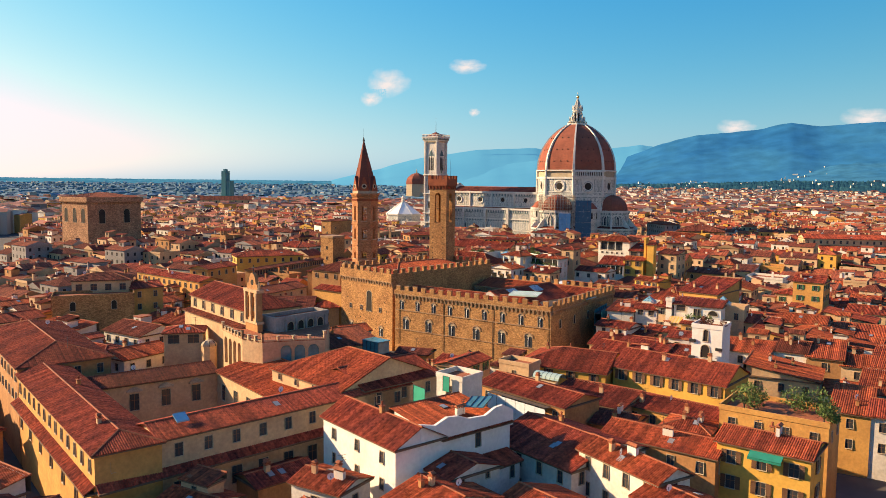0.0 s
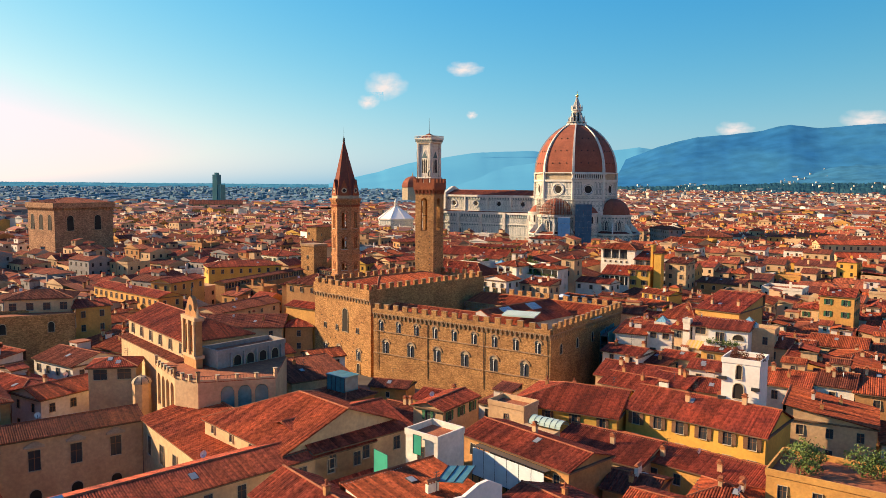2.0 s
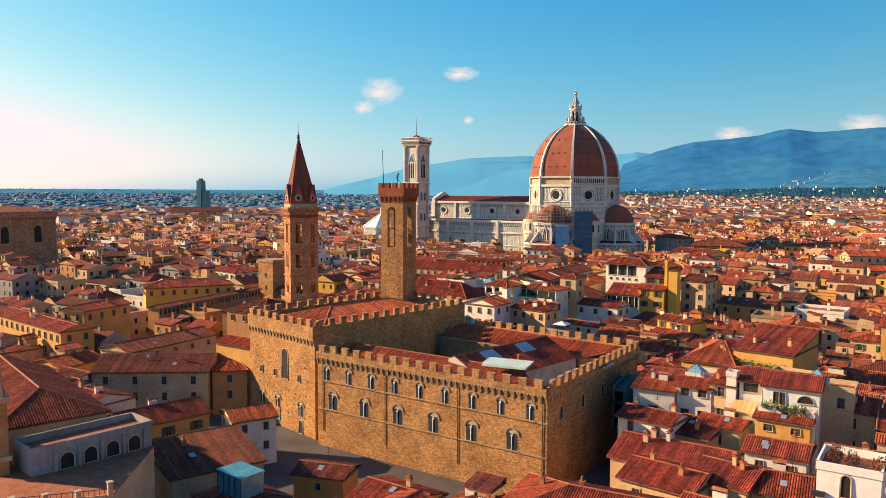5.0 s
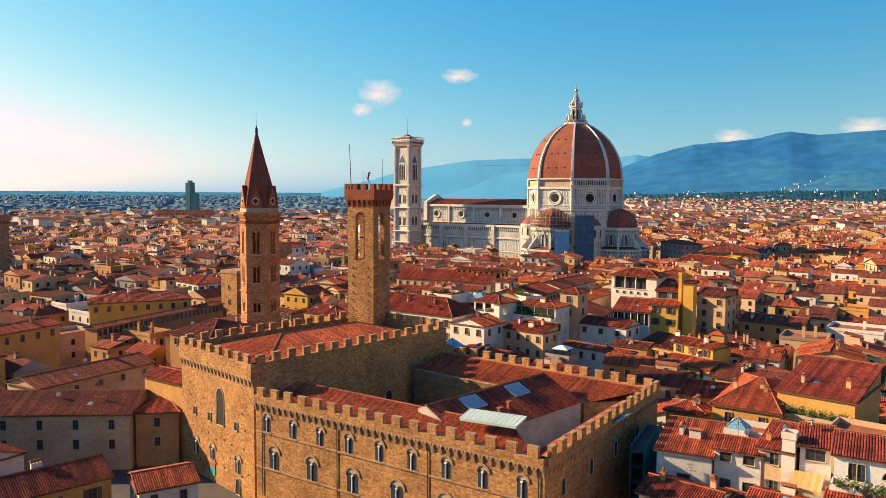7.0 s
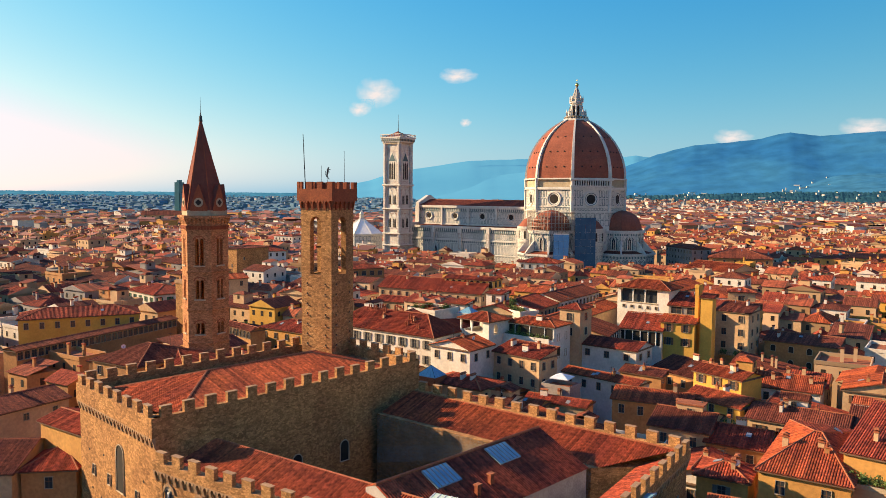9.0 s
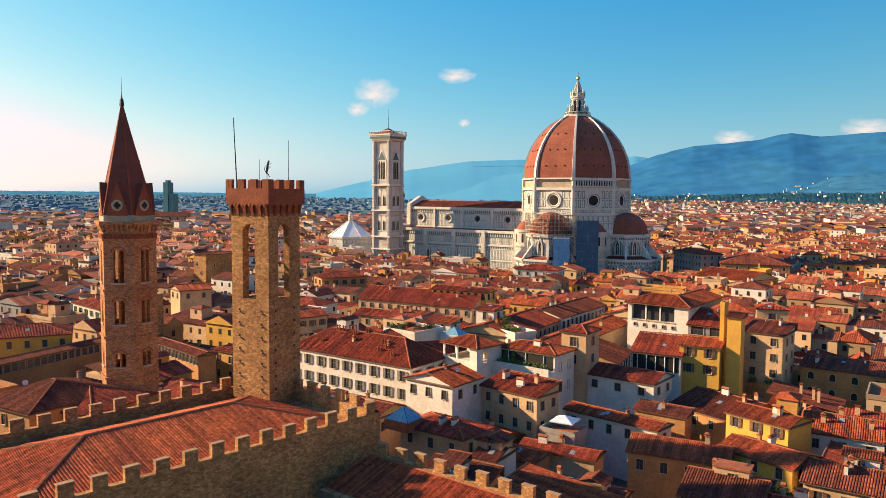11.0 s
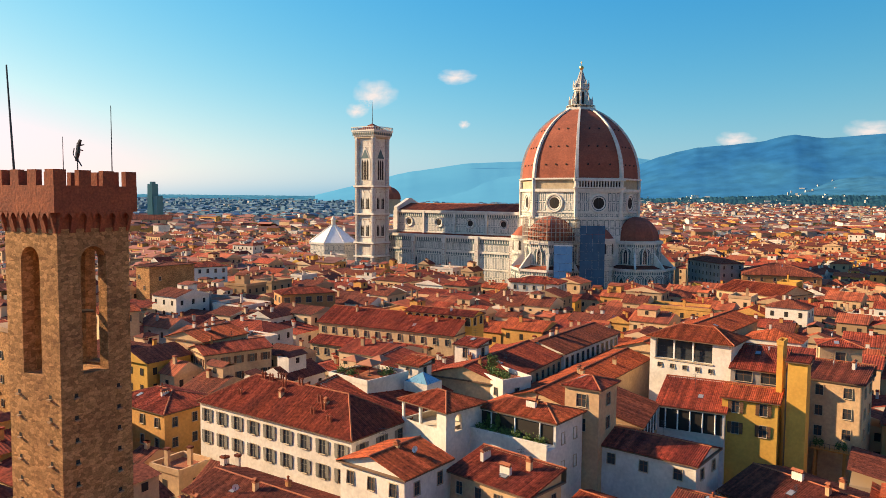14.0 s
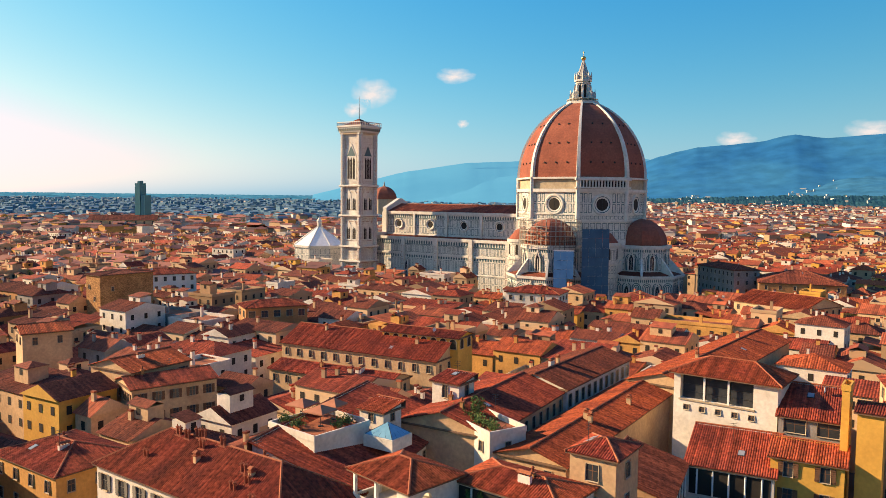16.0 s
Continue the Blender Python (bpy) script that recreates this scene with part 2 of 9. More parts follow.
# ---- mesh building ----
class Shape:
    """Collects vertices, faces and a material for each face, and becomes one mesh object."""

    def __init__(self, *mats):
        self.v, self.f, self.m, self.mats = [], [], [], list(mats)

    def slot(self, mat):
        if mat not in self.mats:
            self.mats.append(mat)
        return self.mats.index(mat)

    def face(self, pts, mat):
        k = len(self.v)
        self.v.extend(tuple(p) for p in pts)
        self.f.append(tuple(range(k, k + len(pts))))
        self.m.append(self.slot(mat))

    def solid(self, low, high, mat, top=True, bottom=False, top_mat=None):
        """A prism between two rings of points, with joined corners."""
        k, n, s = len(self.v), len(low), self.slot(mat)
        self.v.extend(tuple(p) for p in low)
        self.v.extend(tuple(p) for p in high)
        for i in range(n):
            j = (i + 1) % n
            self.f.append((k + i, k + j, k + n + j, k + n + i))
            self.m.append(s)
        if top:
            self.f.append(tuple(k + n + i for i in range(n)))
            self.m.append(self.slot(top_mat or mat))
        if bottom:
            self.f.append(tuple(k + i for i in reversed(range(n))))
            self.m.append(s)

    def prism(self, ring, z0, z1, mat, top=True, bottom=False, top_mat=None):
        self.solid([(x, y, z0) for x, y in ring], [(x, y, z1) for x, y in ring], mat, top, bottom, top_mat)

    def box(self, cx, cy, z0, z1, w, d, rot, mat, bottom=True):
        self.prism(rect(cx, cy, w, d, rot), z0, z1, mat, True, bottom)

    def bar(self, a, b, r, mat, sides=6, r2=None):
        """A round or tapered rod from a to b."""
        a, b = Vector(a), Vector(b)
        ax = (b - a).normalized()
        s = ax.orthogonal().normalized()
        t = ax.cross(s)
        r2 = r if r2 is None else r2
        ang = [2 * math.pi * i / sides for i in range(sides)]
        self.solid([a + s * (r * math.cos(q)) + t * (r * math.sin(q)) for q in ang],
                   [b + s * (r2 * math.cos(q)) + t * (r2 * math.sin(q)) for q in ang], mat, True, True)

    def tiles(self, poly, mat, pitch=0.3, lift=0.09, simple=False):
        """A flat convex roof slope, laid with rows of round tiles that run up it. poly[0] to poly[1] is the eave."""
        p = [Vector(q) for q in poly]
        u = (p[1] - p[0]).normalized()
        nrm = u.cross(p[2] - p[0])
        if nrm.length < 1e-6:
            return
        nrm.normalize()
        if nrm.z < 0:
            nrm = -nrm
        v = nrm.cross(u).normalized()
        flat = [((q - p[0]).dot(u), (q - p[0]).dot(v)) for q in p]
        lo, hi = min(a for a, b in flat), max(a for a, b in flat)
        n = max(1, round((hi - lo) / pitch))
        step = (hi - lo) / n
        s, o = self.slot(mat), p[0]

        def span(x):
            x = min(max(x, lo + 1e-5), hi - 1e-5)
            ys = []
            for (x0, y0), (x1, y1) in zip(flat, flat[1:] + flat[:1]):
                if (x0 - x) * (x1 - x) <= 0 and abs(x1 - x0) > 1e-9:
                    ys.append(y0 + (y1 - y0) * (x - x0) / (x1 - x0))
            return (min(ys), max(ys)) if ys else (0, 0)

        prof = ((0, 0), (0.5, lift), (1, 0)) if simple else ((0, 0), (0.22, lift), (0.62, lift), (0.82, 0), (1, 0))
        for i in range(n):
            k = len(self.v)
            for a, h in prof:
                x = lo + (i + a) * step
                y0, y1 = span(x)
                for y in (y0, y1):
                    self.v.append(tuple(o + u * x + v * y + nrm * h))
            for j in range(len(prof) - 1):
                self.f.append((k + 2 * j, k + 2 * j + 2, k + 2 * j + 3, k + 2 * j + 1))
                self.m.append(s)

    def make(self, name, parent=None, label="", smooth=False):
        me = bpy.data.meshes.new(name)
        me.from_pydata(self.v, [], self.f)
        for mat in self.mats:
            me.materials.append(mat)
        me.polygons.foreach_set("material_index", self.m)
        if smooth:
            me.polygons.foreach_set("use_smooth", [True] * len(self.f))
        me.validate()
        me.update()
        ob = new(name, me)
        if parent:
            ob.parent = parent
        if label:
            tagged(ob, label)
        return ob


def rect(cx, cy, w, d, rot):
    c, s = math.cos(radians(rot)), math.sin(radians(rot))
    return [(cx + c * a * w / 2 - s * b * d / 2, cy + s * a * w / 2 + c * b * d / 2) for a, b in ((-1, -1), (1, -1), (1, 1), (-1, 1))]


def grown(ring, by):
    """The rectangle ring of rect(), pushed outwards by that much."""
    p = [Vector(q) for q in ring]
    u, v = (p[1] - p[0]).normalized() * by, (p[3] - p[0]).normalized() * by
    return [tuple(q) for q in (p[0] - u - v, p[1] + u - v, p[2] + u + v, p[3] - u + v)]


def at_wall(a, b, s, z, out=0.0):
    """A matrix on the wall from a to b (seen from outside, left to right): s metres along, z high, out metres proud; x along, y inwards, z up."""
    a, b = Vector((*a, 0)), Vector((*b, 0))
    u = (b - a).normalized()
    inward = Vector((-u.y, u.x, 0))
    p = a + u * s - inward * out
    return Matrix(((u.x, inward.x, 0, p.x), (u.y, inward.y, 0, p.y), (0, 0, 1, z), (0, 0, 0, 1)))


GROUND = -3.0

# ---- windows, chimneys and houses ----
WINDOWS = {}


def window_meshes(w, h, shutter, arch=False):
    """Shared meshes of one kind of window: surround with pane and glazing bars, and one open shutter leaf."""
    key = (round(w, 2), round(h, 2), shutter, arch)
    if key not in WINDOWS:
        s = Shape()
        t = 0.08
        if arch:
            n = 10
            arc = [(math.cos(math.pi * i / n), math.sin(math.pi * i / n)) for i in range(n + 1)]
            inner = [(-w / 2, 0), (w / 2, 0)] + [(w / 2 * c, h - w / 2 + w / 2 * q) for c, q in arc]
            outer = [(-w / 2 - t * 1.6, -t), (w / 2 + t * 1.6, -t)] + [((w / 2 + t * 1.6) * c, h - w / 2 + (w / 2 + t * 1.6) * q) for c, q in arc]
        else:
            inner = [(-w / 2, 0), (w / 2, 0), (w / 2, h), (-w / 2, h)]
            outer = [(-w / 2 - t, -t), (w / 2 + t, -t), (w / 2 + t, h + t), (-w / 2 - t, h + t)]
        # one connected moulding: wall ring, proud outer ring, proud inner ring, recessed ring with the pane
        m_ = len(inner)
        for ring, y in ((outer, 0.0), (outer, -0.10), (inner, -0.10), (inner, -0.015)):
            s.v.extend((x, y - (0.08 if y == -0.10 and ring is outer and z < 0 else 0.0), z) for x, z in ring)
        for lv in range(3):
            for a in range(m_):
                b = (a + 1) % m_
                s.f.append((lv * m_ + a, lv * m_ + b, (lv + 1) * m_ + b, (lv + 1) * m_ + a))
                s.m.append(s.slot(STONE_TRIM))
        if arch:
            s.f.append(tuple(range(3 * m_, 4 * m_)))
            s.m.append(s.slot(DARK))
        else:
            bar = SHUTTER[shutter or "brown"]
            xs, zs = (-w / 2, -0.04, 0.04, w / 2), (0, h * 0.6, h * 0.6 + 0.07, h)
            k = 3 * m_
            at = {(0, 0): k, (3, 0): k + 1, (3, 3): k + 2, (0, 3): k + 3}
            for iz in range(4):
                for ix in range(4):
                    if (ix, iz) not in at:
                        at[(ix, iz)] = len(s.v)
                        s.v.append((xs[ix], -0.015, zs[iz]))
            for iz in range(3):
                for ix in range(3):
                    s.f.append((at[(ix, iz)], at[(ix + 1, iz)], at[(ix + 1, iz + 1)], at[(ix, iz + 1)]))
                    s.m.append(s.slot(bar if 1 in (ix, iz) else GLASS))
        me = s.make("window")
        leaf = None
        if shutter:
            q = Shape()
            # slatted leaf: one connected stepped sheet
            lw, n = w * 0.56, 7
            q.slot(SHUTTER[shutter])
            for k in range(n + 1):
                for y in ((-0.10,) if k == 0 else (-0.10, -0.16) if k < n else (-0.16,)):
                    q.v.extend(((-lw / 2, y, h * k / n), (lw / 2, y, h * k / n)))
            rows_ = len(q.v) // 2
            for k in range(rows_ - 1):
                q.f.append((2 * k, 2 * k + 1, 2 * k + 3, 2 * k + 2))
                q.m.append(0)
            b0 = len(q.v)
            q.v.extend(((-lw / 2, -0.03, 0), (lw / 2, -0.03, 0), (lw / 2, -0.03, h), (-lw / 2, -0.03, h)))
            top = b0 - 2
            for f_ in ((b0, b0 + 1, 1, 0), (b0 + 3, b0 + 2, top + 1, top), (b0 + 1, b0 + 2, top + 1, 1), (b0, b0 + 3, top, 0)):
                q.f.append(f_)
                q.m.append(0)
            leaf = q.make("shutter")
        data = (me.data, leaf.data if leaf else None)
        for ob in (me, leaf):
            if ob:
                bpy.data.objects.remove(ob)
        WINDOWS[key] = data
    return WINDOWS[key]


def put_window(parent, m, w=1.0, h=1.6, shutter="", arch=False):
    pane, leaf = window_meshes(w, h, shutter, arch)
    ob = new("window", pane)
    ob.parent, ob.matrix_basis = parent, m
    if leaf:
        for sx in (-1, 1):
            sh = new("shutter", leaf)
            sh.parent = ob
            sh.matrix_basis = pose(sx * (w * 0.80), 0, 0)
    return ob


def twin_window_mesh(w, h):
    """Two arched lights under one round stone arch, with a pale column between them."""
    s = Shape()
    n = 12
    R, zc = w / 2, h - w / 2
    for i in range(n):
        a0, a1 = math.pi * i / n, math.pi * (i + 1) / n
        q = [(r * math.cos(a), -0.14, zc + r * math.sin(a)) for a, r in ((a0, R), (a0, R + 0.32), (a1, R + 0.32), (a1, R))]
        s.solid([(x, 0.0, z) for x, _, z in q], q, STONE_DRESSED)
    tymp = [(-R, 0), (R, 0)] + [(R * math.cos(math.pi * i / n), zc + R * math.sin(math.pi * i / n)) for i in range(n + 1)]
    s.face([(x, -0.012, z) for x, z in tymp], STONE_TRIM)
    lw = w * 0.43
    for sx in (-1, 1):
        cx, lz = sx * w * 0.245, zc * 0.98
        pts = [(cx - lw / 2, 0.0), (cx + lw / 2, 0.0)] + [(cx + lw / 2 * math.cos(math.pi * i / 8), lz + lw / 2 * math.sin(math.pi * i / 8)) for i in range(9)]
        s.face([(x, -0.03, z) for x, z in pts], GLASS)
    s.bar((0, -0.10, 0), (0, -0.10, zc), 0.09, WHITE, 8)
    s.box(0, -0.10, zc - 0.12, zc + 0.06, 0.3, 0.2, 0, WHITE)
    s.box(0, -0.10, -0.2, 0, w + 0.6, 0.2, 0, STONE_DRESSED)
    ob = s.make("window")
    me = ob.data
    bpy.data.objects.remove(ob)
    return me


def lerp(a, b, t):
    return Vector(a) * (1 - t) + Vector(b) * t


def roof_planes(ring, ze, rise, kind):
    """Slopes (eave first) and ridge lines of a roof over a rectangle."""
    p = [Vector((x, y, ze)) for x, y in ring]
    up = Vector((0, 0, rise))
    w, d = (p[1] - p[0]).length, (p[3] - p[0]).length
    if kind == "gabley":
        p = p[1:] + p[:1]
        w, d = d, w
        kind = "gable"
    if kind == "shed":
        return [[p[0], p[1], p[2] + up, p[3] + up]], [(p[2] + up, p[3] + up)], []
    a, b = (p[0] + p[3]) / 2 + up, (p[1] + p[2]) / 2 + up
    run = min(d / 2, w * 0.46) / w
    left, right = kind in ("hip", "hipl"), kind in ("hip", "hipr")
    ra, rb = (lerp(a, b, run) if left else a), (lerp(a, b, 1 - run) if right else b)
    planes = [[p[0], p[1], rb, ra], [p[2], p[3], ra, rb]]
    lines, ends = [(ra, rb)], []
    if left:
        planes.append([p[3], p[0], ra])
        lines += [(ra, p[0]), (ra, p[3])]
    else:
        ends.append([p[3], p[0], ra])
    if right:
        planes.append([p[1], p[2], rb])
        lines += [(rb, p[1]), (rb, p[2])]
    else:
        ends.append([p[1], p[2], rb])
    return planes, lines, ends


EAVE = material("eave_timber", (0.20, 0.12, 0.07), 0.9, scale=1.0)


def make_roof(parent, ring, ze, rise, kind, tile, over=0.45, pitch=0.3, simple=False):
    big = grown(ring, over)
    planes, lines, ends = roof_planes(big, ze, rise, kind)
    s = Shape()
    s.prism(grown(ring, over - 0.06), ze - 0.24, ze - 0.03, EAVE, True, True)
    for pl in planes:
        s.tiles(pl, TILE[tile], pitch, 0.085 if not simple else 0.075, simple)
        s.face([q - Vector((0, 0, 0.05)) for q in pl], TILE[tile])
    for a, b in lines:
        s.bar(a + Vector((0, 0, 0.02)), b + Vector((0, 0, 0.02)), 0.15, RIDGE, 6)
    if kind == "shed":
        q = planes[0]
        s.face([(q[2].x, q[2].y, ze - 0.2), (q[3].x, q[3].y, ze - 0.2), q[3], q[2]], EAVE)
    roof = s.make("roof", parent)
    tagged(roof, "rows of weathered clay roof tiles", kind="stuff")
    return roof, ends


def chimney_mesh():
    s = Shape()
    s.box(0, 0, -1.2, 1.0, 0.7, 0.5, 0, PLASTER["cream"])
    s.box(0, 0, 1.0, 1.12, 0.9, 0.7, 0, RIDGE)
    s.box(0, 0, 1.12, 1.4, 0.6, 0.4, 0, BRICK)
    s.solid([(x, y, 1.4) for x, y in rect(0, 0, 0.9, 0.7, 0)], [(x, y, 1.62) for x, y in rect(0, 0, 0.12, 0.5, 0)], RIDGE)
    ob = s.make("chimney")
    me = ob.data
    bpy.data.objects.remove(ob)
    return me


def spare(s, name):
    """Keeps a shape's mesh for later copies."""
    ob = s.make(name)
    me = ob.data
    bpy.data.objects.remove(ob)
    return me


def clutter_meshes():
    kit = {}
    s = Shape()
    s.box(0, 0, -1.2, 0.8, 0.55, 0.55, 0, PLASTER["ochre"])
    s.box(0, 0, 0.8, 0.9, 0.75, 0.75, 0, RIDGE)
    s.bar((0, 0, 0.9), (0, 0, 1.35), 0.16, BRICK, 8, 0.13)
    s.bar((0, 0, 1.35), (0, 0, 1.5), 0.22, BRICK, 8, 0.1)
    kit["pot"] = spare(s, "chimney")
    s = Shape()
    s.box(0, 0, -1.2, 0.9, 1.5, 0.5, 0, PLASTER["white"])
    for x in (-0.65, -0.2, 0.2, 0.65):
        s.box(x, 0, 0.9, 1.15, 0.12, 0.42, 0, BRICK)
    s.solid([(x, y, 1.15) for x, y in rect(0, 0, 1.75, 0.8, 0)], [(x, y, 1.42) for x, y in rect(0, 0, 1.6, 0.1, 0)], RIDGE, True, True)
    kit["stack"] = spare(s, "chimney")
    s = Shape()
    s.bar((0, 0, -0.3), (0, 0, 2.4), 0.03, METAL, 5)
    for z, w in ((2.3, 0.9), (1.95, 0.7), (1.6, 1.1)):
        s.bar((-w / 2, 0, z), (w / 2, 0, z), 0.02, METAL, 4)
        for k in range(5):
            x = -w / 2 + w * k / 4
            s.bar((x, -0.25, z), (x, 0.25, z), 0.014, METAL, 4)
    kit["antenna"] = spare(s, "antenna")
    s = Shape()
    s.bar((0, 0, -0.3), (0, 0, 0.9), 0.035, METAL, 5)
    n = 12
    for k in range(3):
        r0, r1 = 0.45 * k / 3, 0.45 * (k + 1) / 3
        for i in range(n):
            a0, a1 = 2 * math.pi * i / n, 2 * math.pi * (i + 1) / n
            s.face([(r * math.cos(a), -0.1 - 0.25 * (1 - (r / 0.45) ** 2) * -0.5, 0.9 + r * math.sin(a)) for r, a in ((r0, a0), (r0, a1), (r1, a1), (r1, a0))], WHITE)
    s.bar((0, -0.08, 0.5), (0, -0.5, 0.9), 0.02, METAL, 4)
    kit["dish"] = spare(s, "satellite_dish")
    s = Shape()
    s.box(0, 0, 0.0, 0.12, 0.95, 1.25, 0, METAL)
    s.box(0, 0, 0.12, 0.16, 0.78, 1.08, 0, ROOF_GLASS)
    kit["skylight"] = spare(s, "skylight")
    return kit


CLUTTER = clutter_meshes()
CHIMNEY = chimney_mesh()
rnd = random.Random(7)


def clutter(ob, planes, r, amount=1.0):
    """Antennas, dishes and skylights on the slopes of one roof."""
    big = max(planes, key=lambda p: (Vector(p[1]) - Vector(p[0])).length)
    for kind, chance in (("antenna", 0.55), ("dish", 0.3), ("skylight", 0.45), ("skylight", 0.2)):
        if r.random() > chance * amount:
            continue
        pl = [Vector(q) for q in (big if kind == "skylight" else r.choice(planes))]
        mid = (pl[0] + pl[1]) / 2
        top = (pl[2] + pl[-1]) / 2
        u = (pl[1] - pl[0]).normalized()
        p = lerp(mid, top, r.uniform(0.3, 0.75)) + u * (pl[1] - pl[0]).length * r.uniform(-0.22, 0.22)
        o = new("satellite_dish" if kind == "dish" else kind, CLUTTER[kind])
        o.parent = ob
        if kind == "skylight":
            v = (top - mid).normalized()
            n = u.cross(v)
            o.matrix_basis = Matrix(((u.x, v.x, n.x, p.x), (u.y, v.y, n.y, p.y), (u.z, v.z, n.z, p.z + 0.04), (0, 0, 0, 1)))
        else:
            o.matrix_basis = pose(p.x, p.y, p.z, 0, 0, r.uniform(-60, 60) if kind == "antenna" else r.uniform(20, 60))


def roof_room(ob, ring, ze, rise, rot, wall, tile, r):
    """A small room that stands up out of the roof, with its own roof and windows."""
    t, v = r.uniform(0.3, 0.7), r.uniform(0.4, 0.7)
    q = lerp(lerp((*ring[0], 0), (*ring[1], 0), t), lerp((*ring[3], 0), (*ring[2], 0), t), v)
    w, d, h = r.uniform(2.8, 4.6), r.uniform(2.6, 3.6), ze + rise + r.uniform(0.7, 1.7)
    rr = rect(q.x, q.y, w, d, rot)
    s = Shape(PLASTER[wall])
    s.prism(rr, ze - 0.5, h, PLASTER[wall])
    room = s.make("roof_room", ob)
    put_window(room, at_wall(rr[0], rr[1], w * 0.5, h - 1.5, 0.005), 0.8, 1.0)
    kind = r.choice(("shed", "shed", "gable", "gabley", "flat"))
    if kind == "flat":
        s = Shape(PLASTER[wall])
        s.prism(grown(rr, 0.15), h, h + 0.25, RIDGE, True, True)
        s.make("flat_roof", room)
    else:
        make_roof(room, rr, h, 0.7, kind, tile, over=0.3, pitch=0.34, simple=True)
COLOUR_WORD = {"white": "white plastered", "cream": "cream plastered", "yellow": "yellow plastered", "ochre": "ochre plastered",
               "stone": "brown stone", "chalk": "bright white", "grey": "grey plastered", "bright": "bright yellow"}
ROOF_WORD = {"gable": "tiled gable roof", "gabley": "tiled gable roof", "hip": "tiled hip roof", "hipl": "tiled half-hipped roof",
             "hipr": "tiled half-hipped roof", "shed": "tiled lean-to roof", "flat": "flat roof terrace"}
TILE_WORD = ("red", "orange", "brown")
TAKEN = []


def house(x, y, w, d, rot, ze, roof="gable", rise=2.0, wall="cream", tile=0, rows=2, shutter="", chimneys=1, sides="flr",
          win=(1.0, 1.6), gap=3.2, label="", base=GROUND, pitch=0.3, simple=False, name="house", drop=1.0, busy=1.0, room="", arch=False, low_pitch=True):
    ring = rect(x, y, w, d, rot)
    if low_pitch:
        rise = min(rise, 0.32 * (d if roof == "shed" else w / 2 if roof == "gabley" else d / 2))
    TAKEN.append((x, y, w, d, rot))
    planes, lines, ends = (([], [], []) if roof == "flat" else roof_planes(ring, ze, rise, roof))
    s = Shape(PLASTER[wall])
    s.prism(ring, base, ze, PLASTER[wall], True)
    for e in ends:
        s.face(e, PLASTER[wall])
    if roof == "shed":
        p = [Vector((*q, ze)) for q in ring]
        up = Vector((0, 0, rise))
        s.face([p[1], p[2], p[2] + up], PLASTER[wall])
        s.face([p[0], p[3], p[3] + up], PLASTER[wall])
        s.face([p[2], p[3], p[3] + up, p[2] + up], PLASTER[wall])
    ob = s.make(name)
    what = f"{COLOUR_WORD[wall]} house with {TILE_WORD[tile]} {ROOF_WORD[roof]}"
    if roof == "flat":
        what = f"{COLOUR_WORD[wall]} house with a flat roof terrace"
    if shutter:
        what += f" and {shutter} shutters"
    tagged(ob, label or what, "house")
    if roof == "flat":
        q = Shape()
        for i in range(4):
            a, b = Vector(ring[i]), Vector(ring[(i + 1) % 4])
            m = (a + b) / 2
            q.box(m.x, m.y, ze, ze + 0.8, (b - a).length + 0.2, 0.22, math.degrees(math.atan2(b.y - a.y, b.x - a.x)), PLASTER[wall])
        q.make("parapet", ob)
        q = Shape()
        q.prism(grown(ring, -0.15), ze, ze + 0.04, RIDGE)
        q.make("terrace_floor", ob)
    else:
        make_roof(ob, ring, ze, rise, roof, tile, pitch=pitch, simple=simple)
    walls = {"f": (0, 1), "r": (1, 2), "b": (2, 3), "l": (3, 0)}
    for side in sides:
        a, b = ring[walls[side][0]], ring[walls[side][1]]
        length = math.dist(a, b)
        cols = max(1, int((length - 0.8) / gap))
        if length < 2.4:
            continue
        for r in range(rows):
            zc = ze - drop - win[1] - r * 3.5
            if zc < base + 0.6:
                break
            for c in range(cols):
                put_window(ob, at_wall(a, b, (c + 0.5) * length / cols, zc, 0.005), win[0], win[1], shutter, arch)
    for i in range(chimneys if roof != "flat" else 0):
        t, v = rnd.uniform(0.15, 0.85), rnd.uniform(0.25, 0.75)
        q = lerp(lerp((*ring[0], 0), (*ring[1], 0), t), lerp((*ring[3], 0), (*ring[2], 0), t), v)
        h = rise * (v if roof == "shed" else 1 - abs(2 * v - 1)) if roof in ("gable", "shed") else rise * 0.5
        ch = new("chimney", rnd.choice((CHIMNEY, CHIMNEY, CLUTTER["pot"], CLUTTER["stack"])))
        ch.parent, ch.matrix_basis = ob, pose(q.x, q.y, ze + h + 0.1, 0, 0, rot + rnd.choice((0, 90)))
    if planes and busy:
        clutter(ob, planes, rnd, busy)
    if room:
        roof_room(ob, ring, ze, rise, rot, room, tile, rnd)
    return ob

# ---- ground, plain and hills ----
def structure(ob, label, category):
    return tagged(ob, label, category, kind="structure")


s = Shape(STREET, PLAIN)
s.prism([(-700, -120), (900, -120), (1100, 900), (-900, 900)], GROUND - 1, GROUND, STREET)
s.make("ground")
structure(bpy.data.objects["ground"], "dark stone paving of streets and squares between the houses", "ground")
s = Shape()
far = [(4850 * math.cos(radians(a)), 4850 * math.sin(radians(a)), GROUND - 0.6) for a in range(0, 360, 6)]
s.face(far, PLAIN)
structure(s.make("ground_plain"), "river plain tinted haze blue that reaches the horizon", "ground")


